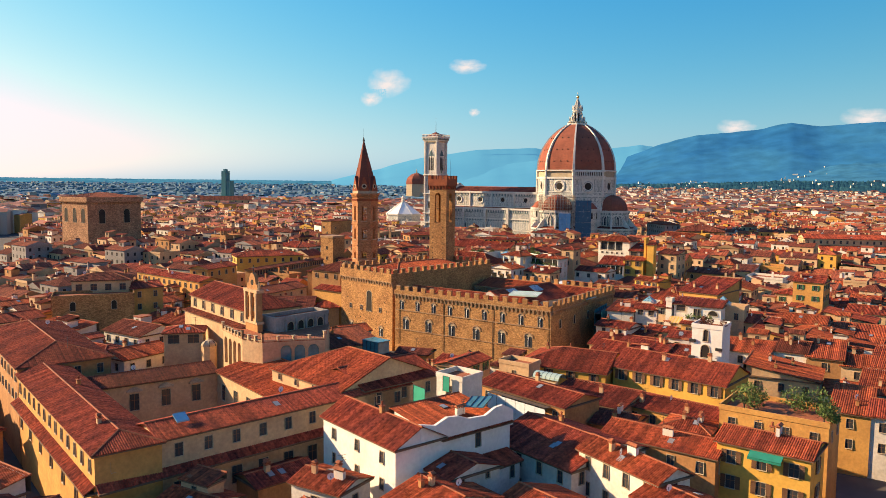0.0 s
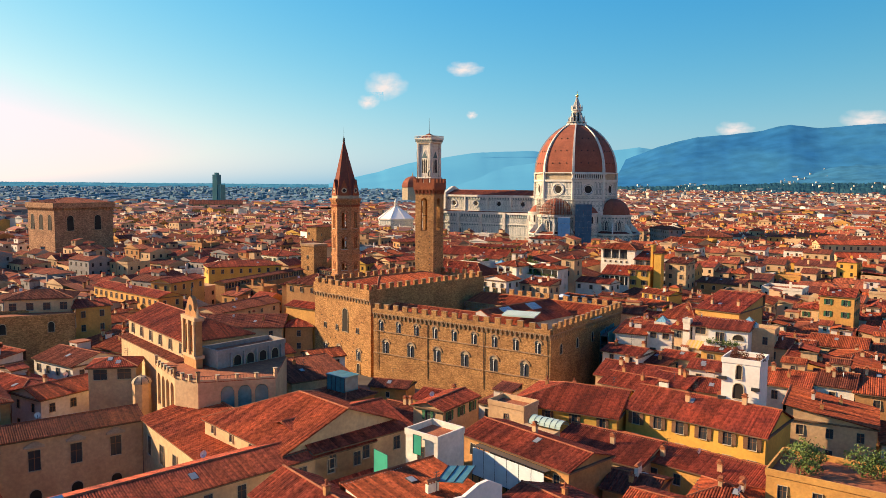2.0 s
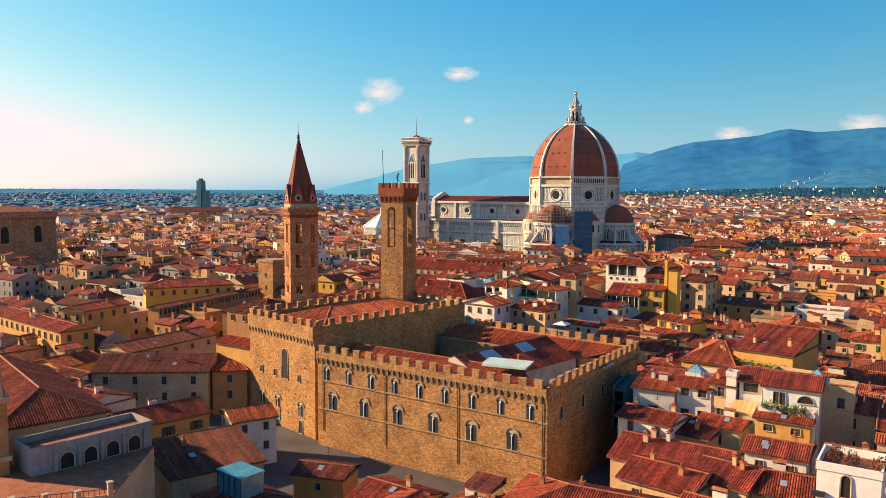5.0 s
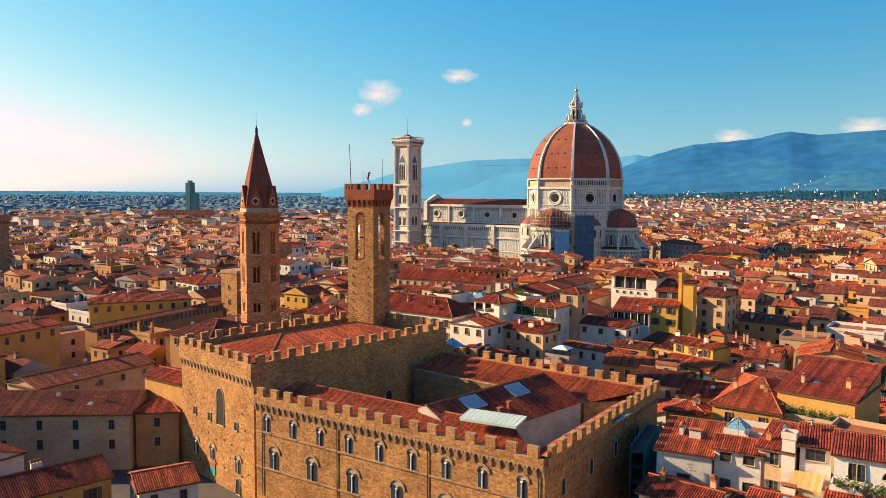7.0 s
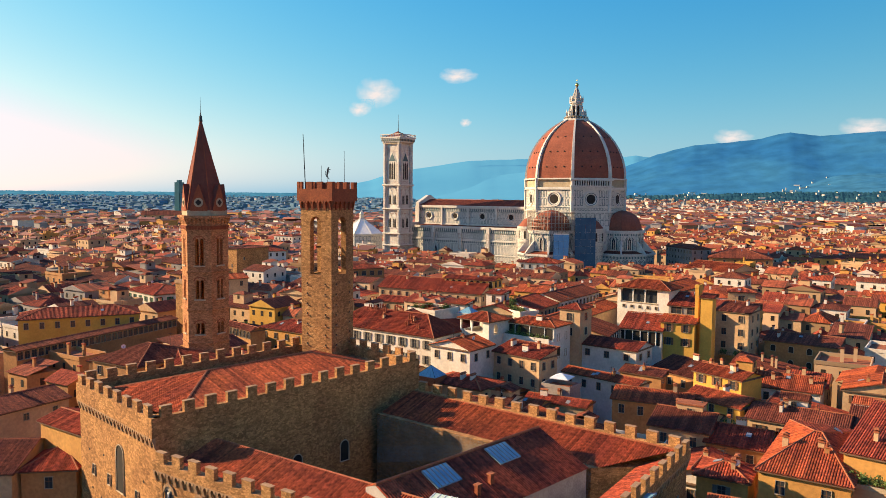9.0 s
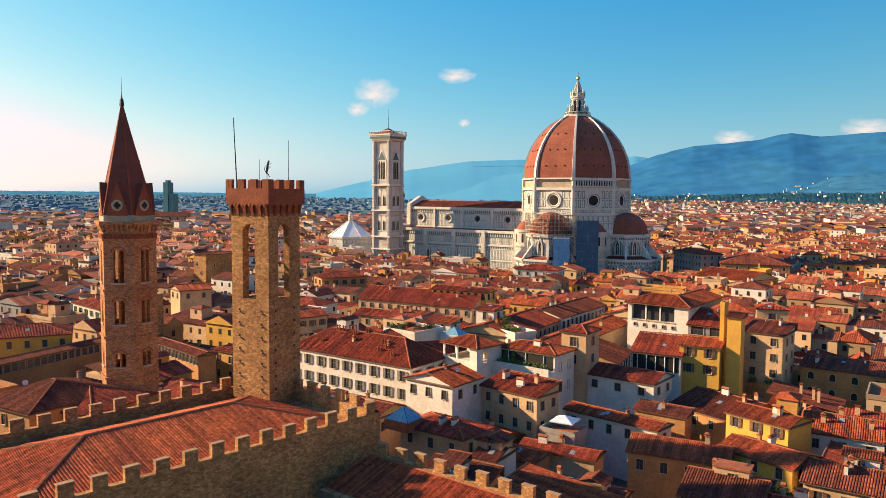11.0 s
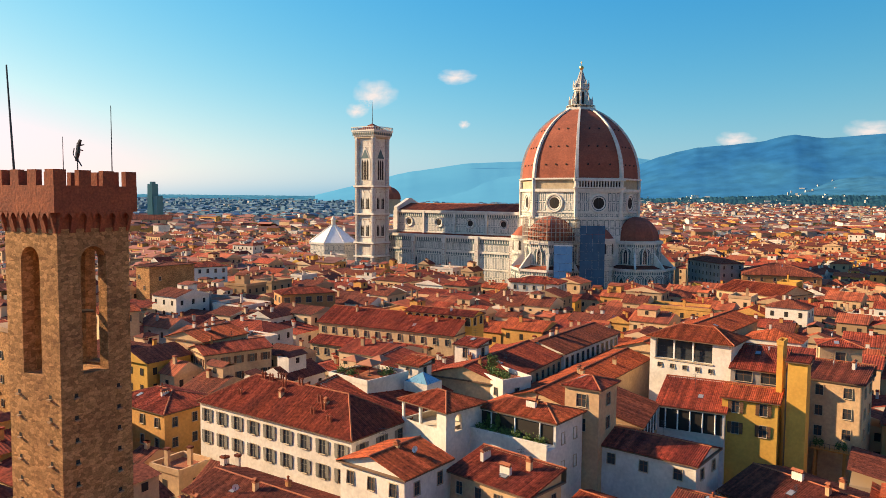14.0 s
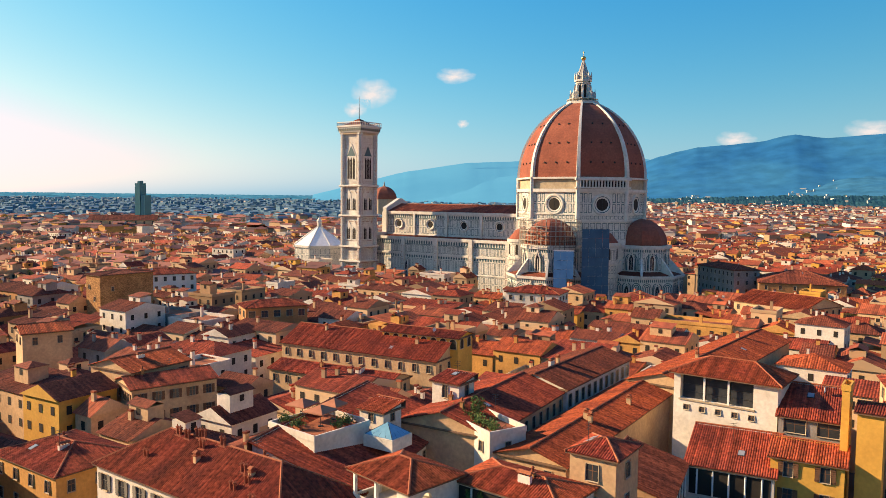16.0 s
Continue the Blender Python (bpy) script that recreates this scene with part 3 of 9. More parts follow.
def hill(name, rows, dist, mat, label, seed, rough, step=0.25, ragged=0.0):
    """A ridge line of bearing (degrees right of the view) and height above the eye (degrees), with slopes that fall towards the city."""
    rng = random.Random(seed)
    pts = []
    for (a0, h0), (a1, h1) in zip(rows, rows[1:]):
        n = max(1, int((a1 - a0) / step))
        pts += [(a0 + (a1 - a0) * i / n, h0 + (h1 - h0) * i / n) for i in range(n)]
    pts.append(rows[-1])
    v, f = [], []
    steps = 14
    for i, (a, h) in enumerate(pts):
        top = 46 + dist * math.tan(radians(max(h, 0.02)))
        top += rough * (noise.fractal(Vector((a * 0.8, seed, 0)), 1.0, 2.0, 5)) * dist * 0.001
        tip = ragged * rng.uniform(-1, 1)
        for j in range(steps + 1):
            t = j / steps
            r = dist - t * dist * 0.30
            z = (top - GROUND) * (1 - t) ** 1.5 + GROUND - 2
            if j < 8 and ragged:
                z += tip if j == 0 else ragged * rng.uniform(-1, 1)
            if 0 < j < steps:
                z += noise.fractal(Vector((a * 0.7, r * 0.0012, seed)), 1.0, 2.0, 5) * (top - GROUND) * 0.006 * math.sin(math.pi * t)
            v.append((r * math.sin(radians(a)) + 20, r * math.cos(radians(a)), z))
    for i in range(len(pts) - 1):
        for j in range(steps):
            k = i * (steps + 1) + j
            f.append((k, k + 1, k + steps + 2, k + steps + 1))
    me = bpy.data.meshes.new(name)
    me.from_pydata(v, [], f)
    me.materials.append(mat)
    me.polygons.foreach_set("use_smooth", [True] * len(f))
    ob = new(name, me)
    return structure(ob, label, "hill")


# the ridges' distance haze is in their materials, which glow a little
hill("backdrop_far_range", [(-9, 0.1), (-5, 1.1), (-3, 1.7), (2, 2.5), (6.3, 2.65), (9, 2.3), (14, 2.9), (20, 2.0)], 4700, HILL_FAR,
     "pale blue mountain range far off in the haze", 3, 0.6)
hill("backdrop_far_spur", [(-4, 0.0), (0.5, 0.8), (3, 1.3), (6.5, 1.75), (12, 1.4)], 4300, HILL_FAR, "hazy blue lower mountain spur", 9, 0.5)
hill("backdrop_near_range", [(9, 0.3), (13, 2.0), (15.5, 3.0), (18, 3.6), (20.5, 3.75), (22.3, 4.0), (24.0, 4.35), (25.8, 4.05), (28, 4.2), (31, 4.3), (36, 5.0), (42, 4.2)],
     4450, HILL_NEAR, "wooded mountain with scattered pale houses, painted dark haze blue", 5, 1.0)
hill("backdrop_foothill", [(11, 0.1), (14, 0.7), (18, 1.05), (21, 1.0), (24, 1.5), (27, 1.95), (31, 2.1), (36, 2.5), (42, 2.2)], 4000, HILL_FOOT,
     "wooded foothill below the mountain, painted lighter haze blue", 12, 1.2)
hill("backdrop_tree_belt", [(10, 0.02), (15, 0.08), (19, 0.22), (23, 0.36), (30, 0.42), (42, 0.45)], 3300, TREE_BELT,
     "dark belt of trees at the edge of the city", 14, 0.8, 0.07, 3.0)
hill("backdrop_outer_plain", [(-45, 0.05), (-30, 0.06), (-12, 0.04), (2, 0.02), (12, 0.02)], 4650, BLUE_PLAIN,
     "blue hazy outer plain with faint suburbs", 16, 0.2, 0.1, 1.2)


# ---- the old stone palace with battlements and its tower ----
def corbels(s, a, b, z, out=0.45, gap=1.02, h=1.1, mat=None):
    """Small pointed arches on brackets under a parapet, along the wall a to b seen from outside."""
    length = math.dist(a, b)
    n = max(1, round(length / gap))
    for i in range(n):
        m = at_wall(a, b, (i + 0.5) * length / n, z)
        g = length / n
        for x0, x1, z0, z1, o in ((-g / 2, -g / 2 + 0.24, -h, 0.0, out), (g / 2 - 0.24, g / 2, -h, 0.0, out)):
            q = [m @ Vector(p) for p in ((x0, 0, z0), (x1, 0, z0), (x1, 0, z1), (x0, 0, z1))]
            r = [m @ Vector(p) for p in ((x0, -0.1, z0), (x1, -0.1, z0), (x1, -o, z0 + 0.45), (x0, -o, z0 + 0.45))]
            s.solid([q[0], q[1], r[1], r[0]], [q[3], q[2], m @ Vector((x1, -o, z1)), m @ Vector((x0, -o, z1))], mat, True, True)
        arch = [m @ Vector((x, -out, zz)) for x, zz in ((-g / 2, 0.0), (-g / 2 + 0.24, -0.55), (-g * 0.14, -0.2), (0, -0.08), (g * 0.14, -0.2), (g / 2 - 0.24, -0.55), (g / 2, 0.0))]
        s.face(arch, mat)


BANNER_RED = material("faded_red_cloth", (0.42, 0.10, 0.05), 0.9, second=(0.34, 0.08, 0.04), scale=0.8)
BANNER_TEAL = material("teal_cloth", (0.03, 0.30, 0.24), 0.9, second=(0.02, 0.24, 0.20), scale=0.8)


def palace():
    low = [(-14.5, 211.5), (26.0, 184.0), (48.5, 216.8), (14.6, 244.2)]
    high = [(-15.5, 214.2), (14.8, 247.2), (-2.6, 263.4), (-32.6, 231.2)]
    TAKEN.append((17, 214, 52, 43, -34.3))
    TAKEN.append((-9, 239, 26, 46, -42.5))
    zl, zh = 15.4, 19.4
    c = [Vector(p) for p in low]
    cen = (c[0] + c[1] + c[2] + c[3]) / 4
    inner = [cen + (p - cen) * 0.60 for p in c]
    ob = new("stone_palace")
    tagged(ob, "brown rubble stone palace with battlements and courtyard", "palace")
    # four wings round the court, each with its outer parapet wall
    for i in range(4):
        j = (i + 1) % 4
        s = Shape(STONE)
        d = (c[j] - c[i]).normalized()
        k = Vector((-d.y, d.x)) * 0.7
        if i == 3:
            continue
        k0, k1 = (inner[i], inner[j]) if i != 1 else (c[i].lerp(inner[i], 0.5), c[j].lerp(inner[j], 0.5))
        if i == 0:
            k0 = c[0].lerp(c[3], 0.2)
        if i == 2:
            k1 = c[3].lerp(c[0], 0.2)
        s.prism([tuple(c[i]), tuple(c[j]), tuple(k1), tuple(k0)], GROUND, zl - 2.2, STONE, True)
        s.make("wing_wall", ob)
        s = Shape(STONE)
        s.prism([tuple(c[i]), tuple(c[j]), tuple(c[j] + k), tuple(c[i] + k)], zl - 2.2, zl, STONE, True)
        s.make("parapet_wall", ob)
    h = Shape(STONE)
    hc = [Vector(p) for p in high]
    h.prism(high, GROUND, zh - 1.6, STONE, True)
    for i in range(4):
        j = (i + 1) % 4
        d = (hc[j] - hc[i]).normalized()
        k = Vector((-d.y, d.x)) * 0.7
        hp = Shape(STONE)
        hp.prism([tuple(hc[i]), tuple(hc[j]), tuple(hc[j] + k), tuple(hc[i] + k)], zh - 1.6, zh, STONE, True)
        hp.make("parapet_wall", ob)
    h.make("high_block", ob)
    # plastered court walls
    for a, b, z in ((inner[2], c[3].lerp(c[0], 0.2), zl - 2.3), (c[2].lerp(inner[2], 0.5), c[1].lerp(inner[1], 0.5), zl - 2.3)):
        q = Shape(STONE_GREY)
        n = Vector((a.y - b.y, b.x - a.x)).normalized() * 0.04
        q.prism([tuple(b), tuple(a), tuple(a - n), tuple(b - n)], GROUND, z, STONE_GREY)
        q.make("court_wall", ob, "grey plastered court wall")
    # parapets on brackets
    for ring, z, sides, nm in ((low, zl, (0, 1), "low_parapet"), (high, zh - 1.4, (3,), "high_parapet")):
        for i in sides:
            a, b = ring[i], ring[(i + 1) % 4]
            q = Shape()
            corbels(q, a, b, z - 1.0, gap=1.22, h=1.35, mat=STONE_DRESSED)
            m0 = at_wall(a, b, 0, 0)
            L = math.dist(a, b)
            p = [m0 @ Vector(v) for v in ((0, -0.45, 0), (L, -0.45, 0), (L, 0.0, 0), (0, 0.0, 0))]
            q.prism([(v.x, v.y) for v in p], z - 1.0, (zl if ring is low else zh) + 0.02, STONE, True, True)
            q.make(nm, ob)
    for ring, z, off in ((low, zl, 0.2), (high, zh, 0.2)):
        for i in range(4):
            if ring is low and i == 3:
                continue
            a, b = ring[i], ring[(i + 1) % 4]
            m0 = at_wall(a, b, 0, 0)
            L = math.dist(a, b)
            front = (ring is low and i < 2) or (ring is high and i in (0, 3))
            y = -0.2 if front and not (ring is high and i == 0) else 0.3
            p, r = m0 @ Vector((0, y, 0)), m0 @ Vector((L, y, 0))
            n = max(1, round(L / 2.9))
            one = Shape()
            one.box(0, 0, 0, 1.3, 1.4, 0.55, 0, STONE)
            one.box(0, 0, 1.3, 1.38, 1.5, 0.64, 0, STONE_DRESSED)
            tmp = one.make("merlon")
            me = tmp.data
            bpy.data.objects.remove(tmp)
            rot = math.atan2((r - p).y, (r - p).x)
            for k in range(n):
                w = p.lerp(r, (k + 0.5) / n)
                mo = new("merlon", me)
                mo.parent = ob
                mo.matrix_basis = Matrix.LocRotScale((w.x, w.y, z), Euler((0, 0, rot)), (1, 1, 0.93 + 0.14 * ((k * 7) % 5) / 5))
    # roofs of the wings: lean-to slopes that fall towards the court
    def wing(o0, o1, i1, i0, zo, zi, tile, nm="roof"):
        q = Shape()
        q.tiles([(*i0, zi), (*i1, zi), (*o1, zo), (*o0, zo)], TILE[tile], 0.32)
        q.bar((*o0, zo), (*o1, zo), 0.16, RIDGE)
        q.make(nm, ob)
    inn = [cen + (p - cen) * 0.64 for p in c]
    mid = [cen + (p - cen) * 0.955 for p in c]
    for i in range(1, 3):
        j = (i + 1) % 4
        k0, k1 = (inn[i], inn[j]) if i != 1 else (mid[i].lerp(inn[i], 0.52), mid[j].lerp(inn[j], 0.52))
        m1 = mid[j]
        if i == 2:
            m1, k1 = c[3].lerp(c[0], 0.0225), c[3].lerp(c[0], 0.18)
        wing(tuple(mid[i]), tuple(m1), tuple(k1), tuple(k0), zl - (0.2 if i != 1 else 0.9), zl - 2.2, 1 if i == 2 else 0)
    # the front wing's roof rises from the parapet to a ridge over the court
    q = Shape()
    f0, f1 = c[0].lerp(c[3], 0.0225), c[0].lerp(c[3], 0.18)
    q.tiles([(*f0, zl - 1.7), (*mid[1], zl - 1.7), (*inn[1], zl + 0.5), (*f1, zl + 0.5)], TILE[1], 0.32)
    q.face([(*f1, zl - 2.3), (*inn[1], zl - 2.3), (*inn[1], zl + 0.5), (*f1, zl + 0.5)], STONE_GREY)
    q.bar((*f1, zl + 0.5), (*inn[1], zl + 0.5), 0.18, RIDGE)
    q.make("roof", ob)
    u = (c[1] - c[0]).normalized()
    v = (c[3] - c[0]).normalized()
    # the roof that divides the court, with blue skylights
    e0, e1 = Vector((11.7, 201.0)), Vector((30.8, 220.4))
    dv = (e1 - e0).normalized()
    du = Vector((dv.y, -dv.x))
    q = Shape()
    w, back = du * 7.2, du * -1.5
    q.prism([tuple(e0 + back), tuple(e0 + w), tuple(e1 + w), tuple(e1 + back)], 4, 13.5, STONE_GREY)
    for e in (e0, e1):
        q.face([(*(e + back), 13.5), (*(e + w), 13.5), (*e, 16.7), (*(e + back), 16.1)], STONE_GREY)
    q.face([(*(e0 + back), 13.5), (*(e1 + back), 13.5), (*(e1 + back), 16.1), (*(e0 + back), 16.1)], STONE_GREY)
    q.make("court_building", ob)
    q = Shape()
    q.tiles([(*(e0 + w * 1.05), 13.4), (*(e1 + w * 1.05), 13.4), (*e1, 16.75), (*e0, 16.75)], TILE[0], 0.32)
    q.tiles([(*(e1 + back * 1.1), 16.05), (*(e0 + back * 1.1), 16.05), (*e0, 16.75), (*e1, 16.75)], TILE[1], 0.32)
    q.bar((*e0, 16.8), (*e1, 16.8), 0.2, RIDGE)
    q.make("court_roof", ob)
    zz = lambda p: 16.75 - 3.35 * (p - e0).dot(du) / 7.56 + 0.14
    for t in (6.0, 16.1):
        g = Shape()
        a = e0 + dv * t + du * 0.5
        cs = [a, a + du * 2.5, a + du * 2.5 + dv * 3.7, a + dv * 3.7]
        g.solid([(*p, zz(p) - 0.1) for p in cs], [(*p, zz(p) + 0.08) for p in cs], SKYLIGHT)
        light = g.make("skylight", ob, "blue glazed skylight")
        for k in range(7):
            g = Shape()
            p, r = a + dv * 3.7 * k / 6, a + dv * 3.7 * k / 6 + du * 2.5
            g.bar((*p, zz(p) + 0.1), (*r, zz(r) + 0.1), 0.045, METAL, 4)
            g.make("glazing_bar", light)
    # a small lead-capped chimney and an aerial on the court roof
    for tt, oo in ((12.6, 4.6), (9.8, 5.2)):
        g = Shape()
        p = e0 + dv * tt + du * oo
        g.box(p.x, p.y, zz(p) - 0.4, zz(p) + 0.9, 0.6, 0.45, 45, BRICK)
        g.box(p.x, p.y, zz(p) + 0.9, zz(p) + 1.05, 0.8, 0.65, 45, RIDGE)
        g.make("chimney", ob)
    # pale glass roof light on the front wing, small glass sheds on the side wing
    g = Shape()
    a = c[0] + u * 34.0 + v * 4.0
    zf = lambda p: zl - 1.7 + 2.2 * ((p - c[0]).dot(v) - 0.9) / 6.2 + 0.25
    cs = [a, a + u * 8.4, a + u * 8.4 + v * 2.3, a + v * 2.3]
    g.solid([(*p, zf(p) - 0.2) for p in cs], [(*p, zf(p) + 0.12) for p in cs], PANE_PALE)
    light = g.make("roof_light", ob, "pale ribbed glass roof light")
    for k in range(14):
        g = Shape()
        p = a + u * (8.4 * k / 13)
        r = p + v * 2.3
        g.bar((*p, zf(p) + 0.14), (*r, zf(r) + 0.14), 0.05, WHITE, 4)
        g.make("glazing_bar", light)
    for t in (12, 20):
        g = Shape()
        a = c[1] + v * t - u * 4.6
        cs = [a, a + u * 3.0, a + u * 3.0 + v * 4.4, a + v * 4.4]
        g.solid([(*p, zl - 1.2 + 0.25 * (p - a).dot(u)) for p in cs], [(*p, zl - 1.0 + 0.25 * (p - a).dot(u)) for p in cs], SKYLIGHT)
        for k in range(5):
            p, r = a + v * 4.4 * k / 4, a + v * 4.4 * k / 4 + u * 3.0
            g.bar((*p, zl - 0.95), (*r, zl - 0.2), 0.06, METAL, 4)
        g.make("skylight", ob, "blue glazed skylight")
    # hip roof inside the high battlements
    hm = [Vector(p) for p in high]
    hcen = sum(hm, Vector((0, 0))) / 4
    ring = [tuple(hcen + (p - hcen) * 0.86) for p in hm]
    q = Shape()
    planes, lines, _ = roof_planes([ring[0], ring[1], ring[2], ring[3]], zh - 1.3, 2.7, "hip")
    for pl in planes:
        q.tiles(pl, TILE[1], 0.34)
    for x, y in lines:
        q.bar(x, y, 0.2, RIDGE)
    q.make("high_roof", ob)
    # windows: paired arched lights in two rows, small square holes, the tall arched window
    L = math.dist(low[0], low[1])
    twin_a, twin_b = twin_window_mesh(1.5, 2.8), twin_window_mesh(2.2, 3.5)
    for k in range(9):
        w_ = new("window", twin_a)
        w_.parent, w_.matrix_basis = ob, at_wall(low[0], low[1], L * (k + 0.45) / 9, 10.0, 0.01)
    for k in range(6):
        w_ = new("window", twin_b)
        w_.parent, w_.matrix_basis = ob, at_wall(low[0], low[1], L * (k + 0.5) / 6.3, 4.5, 0.01)
    for k in range(4):
        put_window(ob, at_wall(low[1], low[2], 5 + k * 8.5, 9.4, 0.01), 1.0, 2.2, arch=True)
    for k in range(4):
        put_window(ob, at_wall(high[0], high[1], 12 + k * 8.5, 6.8, 0.02), 1.5, 3.0, arch=True)
    for k in range(3):
        put_window(ob, at_wall(tuple(inner[2]), tuple(c[3].lerp(c[0], 0.2)), 4 + k * 6.5, 7.2, 0.02), 1.4, 2.8, arch=True)
    L2 = math.dist(high[3], high[0])
    put_window(ob, at_wall(high[3], high[0], 13.6, 7.4, 0.01), 2.2, 6.2, arch=True)
    twin_c = twin_window_mesh(1.9, 3.0)
    for k in (5.0, 10.8, 19.1):
        w_ = new("window", twin_c)
        w_.parent, w_.matrix_basis = ob, at_wall(high[3], high[0], k, 0.6, 0.01)
    for k, z in ((4.8, 7.4), (10.0, 7.4), (18.7, 7.6)):
        put_window(ob, at_wall(high[3], high[0], k, z, 0.01), 0.9, 1.4)
    put_window(ob, at_wall(high[3], high[0], 19.1, GROUND + 0.1, 0.01), 1.2, 2.6, arch=True)
    # putlog holes: dark blocks on the wall paint the shade in them
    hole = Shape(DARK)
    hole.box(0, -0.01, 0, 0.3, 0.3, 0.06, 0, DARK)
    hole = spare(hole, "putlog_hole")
    for k, z in ((4.1, 5.2), (7.0, 4.6), (9.4, 5.0), (12.0, 4.4), (14.7, 5.0), (17.2, 4.7), (21.0, 4.9), (3.2, 10.4), (8.2, 10.8), (20.6, 10.6), (6.4, -0.4), (14.6, 0.2), (16.6, 2.4), (22.2, 1.0), (21.4, 8.0)):
        o = new("putlog_hole", hole)
        o.parent, o.matrix_basis = ob, at_wall(high[3], high[0], k, z, 0.01)
    for z0, z1, mt in ((-0.4, 1.0, BANNER_RED), (-1.9, -0.4, BANNER_TEAL)):
        q = Shape(mt)
        m0 = at_wall(high[3], high[0], 10.8, 0, 0.12)
        cs = [(-0.9, z0), (0.9, z0), (0.9, z1), (-0.9, z1)]
        q.solid([m0 @ Vector((x, 0, z)) for x, z in cs], [m0 @ Vector((x, 0.06, z)) for x, z in cs], mt, True, True)
        q.make("banner", ob, "faded red and teal cloth banner")
    # string courses
    q = Shape()
    for z in (9.7, 4.2):
        m0 = at_wall(low[0], low[1], 0, 0)
        p = [m0 @ Vector(x) for x in ((0, -0.16, 0), (L, -0.16, 0), (L, 0, 0), (0, 0, 0))]
        q.prism([(x.x, x.y) for x in p], z, z + 0.22, STONE_DRESSED, True, True)
    q.make("string_course", ob)
    # downpipes
    for k in (0.03, 0.34, 0.66, 0.985):
        q = Shape()
        m0 = at_wall(low[0], low[1], L * k, 0, 0.12)
        q.bar(m0 @ Vector((0, 0, 0)), m0 @ Vector((0, 0, 13.4)), 0.07, METAL)
        q.make("downpipe", ob)
    return ob


palace()


def tall_arch_gap(w, h0, h1, half, n=10):
    """Outline of an arched opening: x, z pairs from the left foot over the arch to the right foot."""
    return [(-w / 2, h0)] + [(-w / 2 * math.cos(math.pi * i / n), h1 - w / 2 + w / 2 * math.sin(math.pi * i / n)) for i in range(n + 1)] + [(w / 2, h0)]


def pierced_wall(s, a, b, z0, z1, gaps, mat, thick, inner_mat=None):
    """A wall from a to b with arched openings right through it. gaps: (centre along, width, sill, top of arch)."""
    L = math.dist(a, b)
    m = at_wall(a, b, 0, 0)
    P = lambda x, y, z: m @ Vector((x, y, z))
    inner_mat = inner_mat or mat
    for y, flip in ((0, False), (thick, True)):
        x = 0.0
        for cx, w, h0, h1 in sorted(gaps):
            cells = [[(x, z0), (cx - w / 2, z0), (cx - w / 2, z1), (x, z1)], [(cx - w / 2, z0), (cx + w / 2, z0), (cx + w / 2, h0), (cx - w / 2, h0)]]
            n = 10
            arch = [(cx - w / 2 * math.cos(math.pi * i / n), h1 - w / 2 + w / 2 * math.sin(math.pi * i / n)) for i in range(n + 1)]
            for (x0, q0), (x1, q1) in zip(arch, arch[1:]):
                cells.append([(x0, q0), (x1, q1), (x1, z1), (x0, z1)])
            for cc in cells:
                pts = [P(px, y, pz) for px, pz in cc]
                s.face(pts[::-1] if flip else pts, mat)
            x = cx + w / 2
        s.face([P(px, y, pz) for px, pz in ((x, z0), (L, z0), (L, z1), (x, z1))], mat)
    for cx, w, h0, h1 in gaps:
        edge = [(cx + px, pz) for px, pz in tall_arch_gap(w, h0, h1, 0)]
        for (x0, q0), (x1, q1) in zip(edge, edge[1:] + edge[:1]):
            s.face([P(x0, 0, q0), P(x0, thick, q0), P(x1, thick, q1), P(x1, 0, q1)], inner_mat)
    s.face([P(0, 0, z1), P(L, 0, z1), P(L, thick, z1), P(0, thick, z1)], mat)


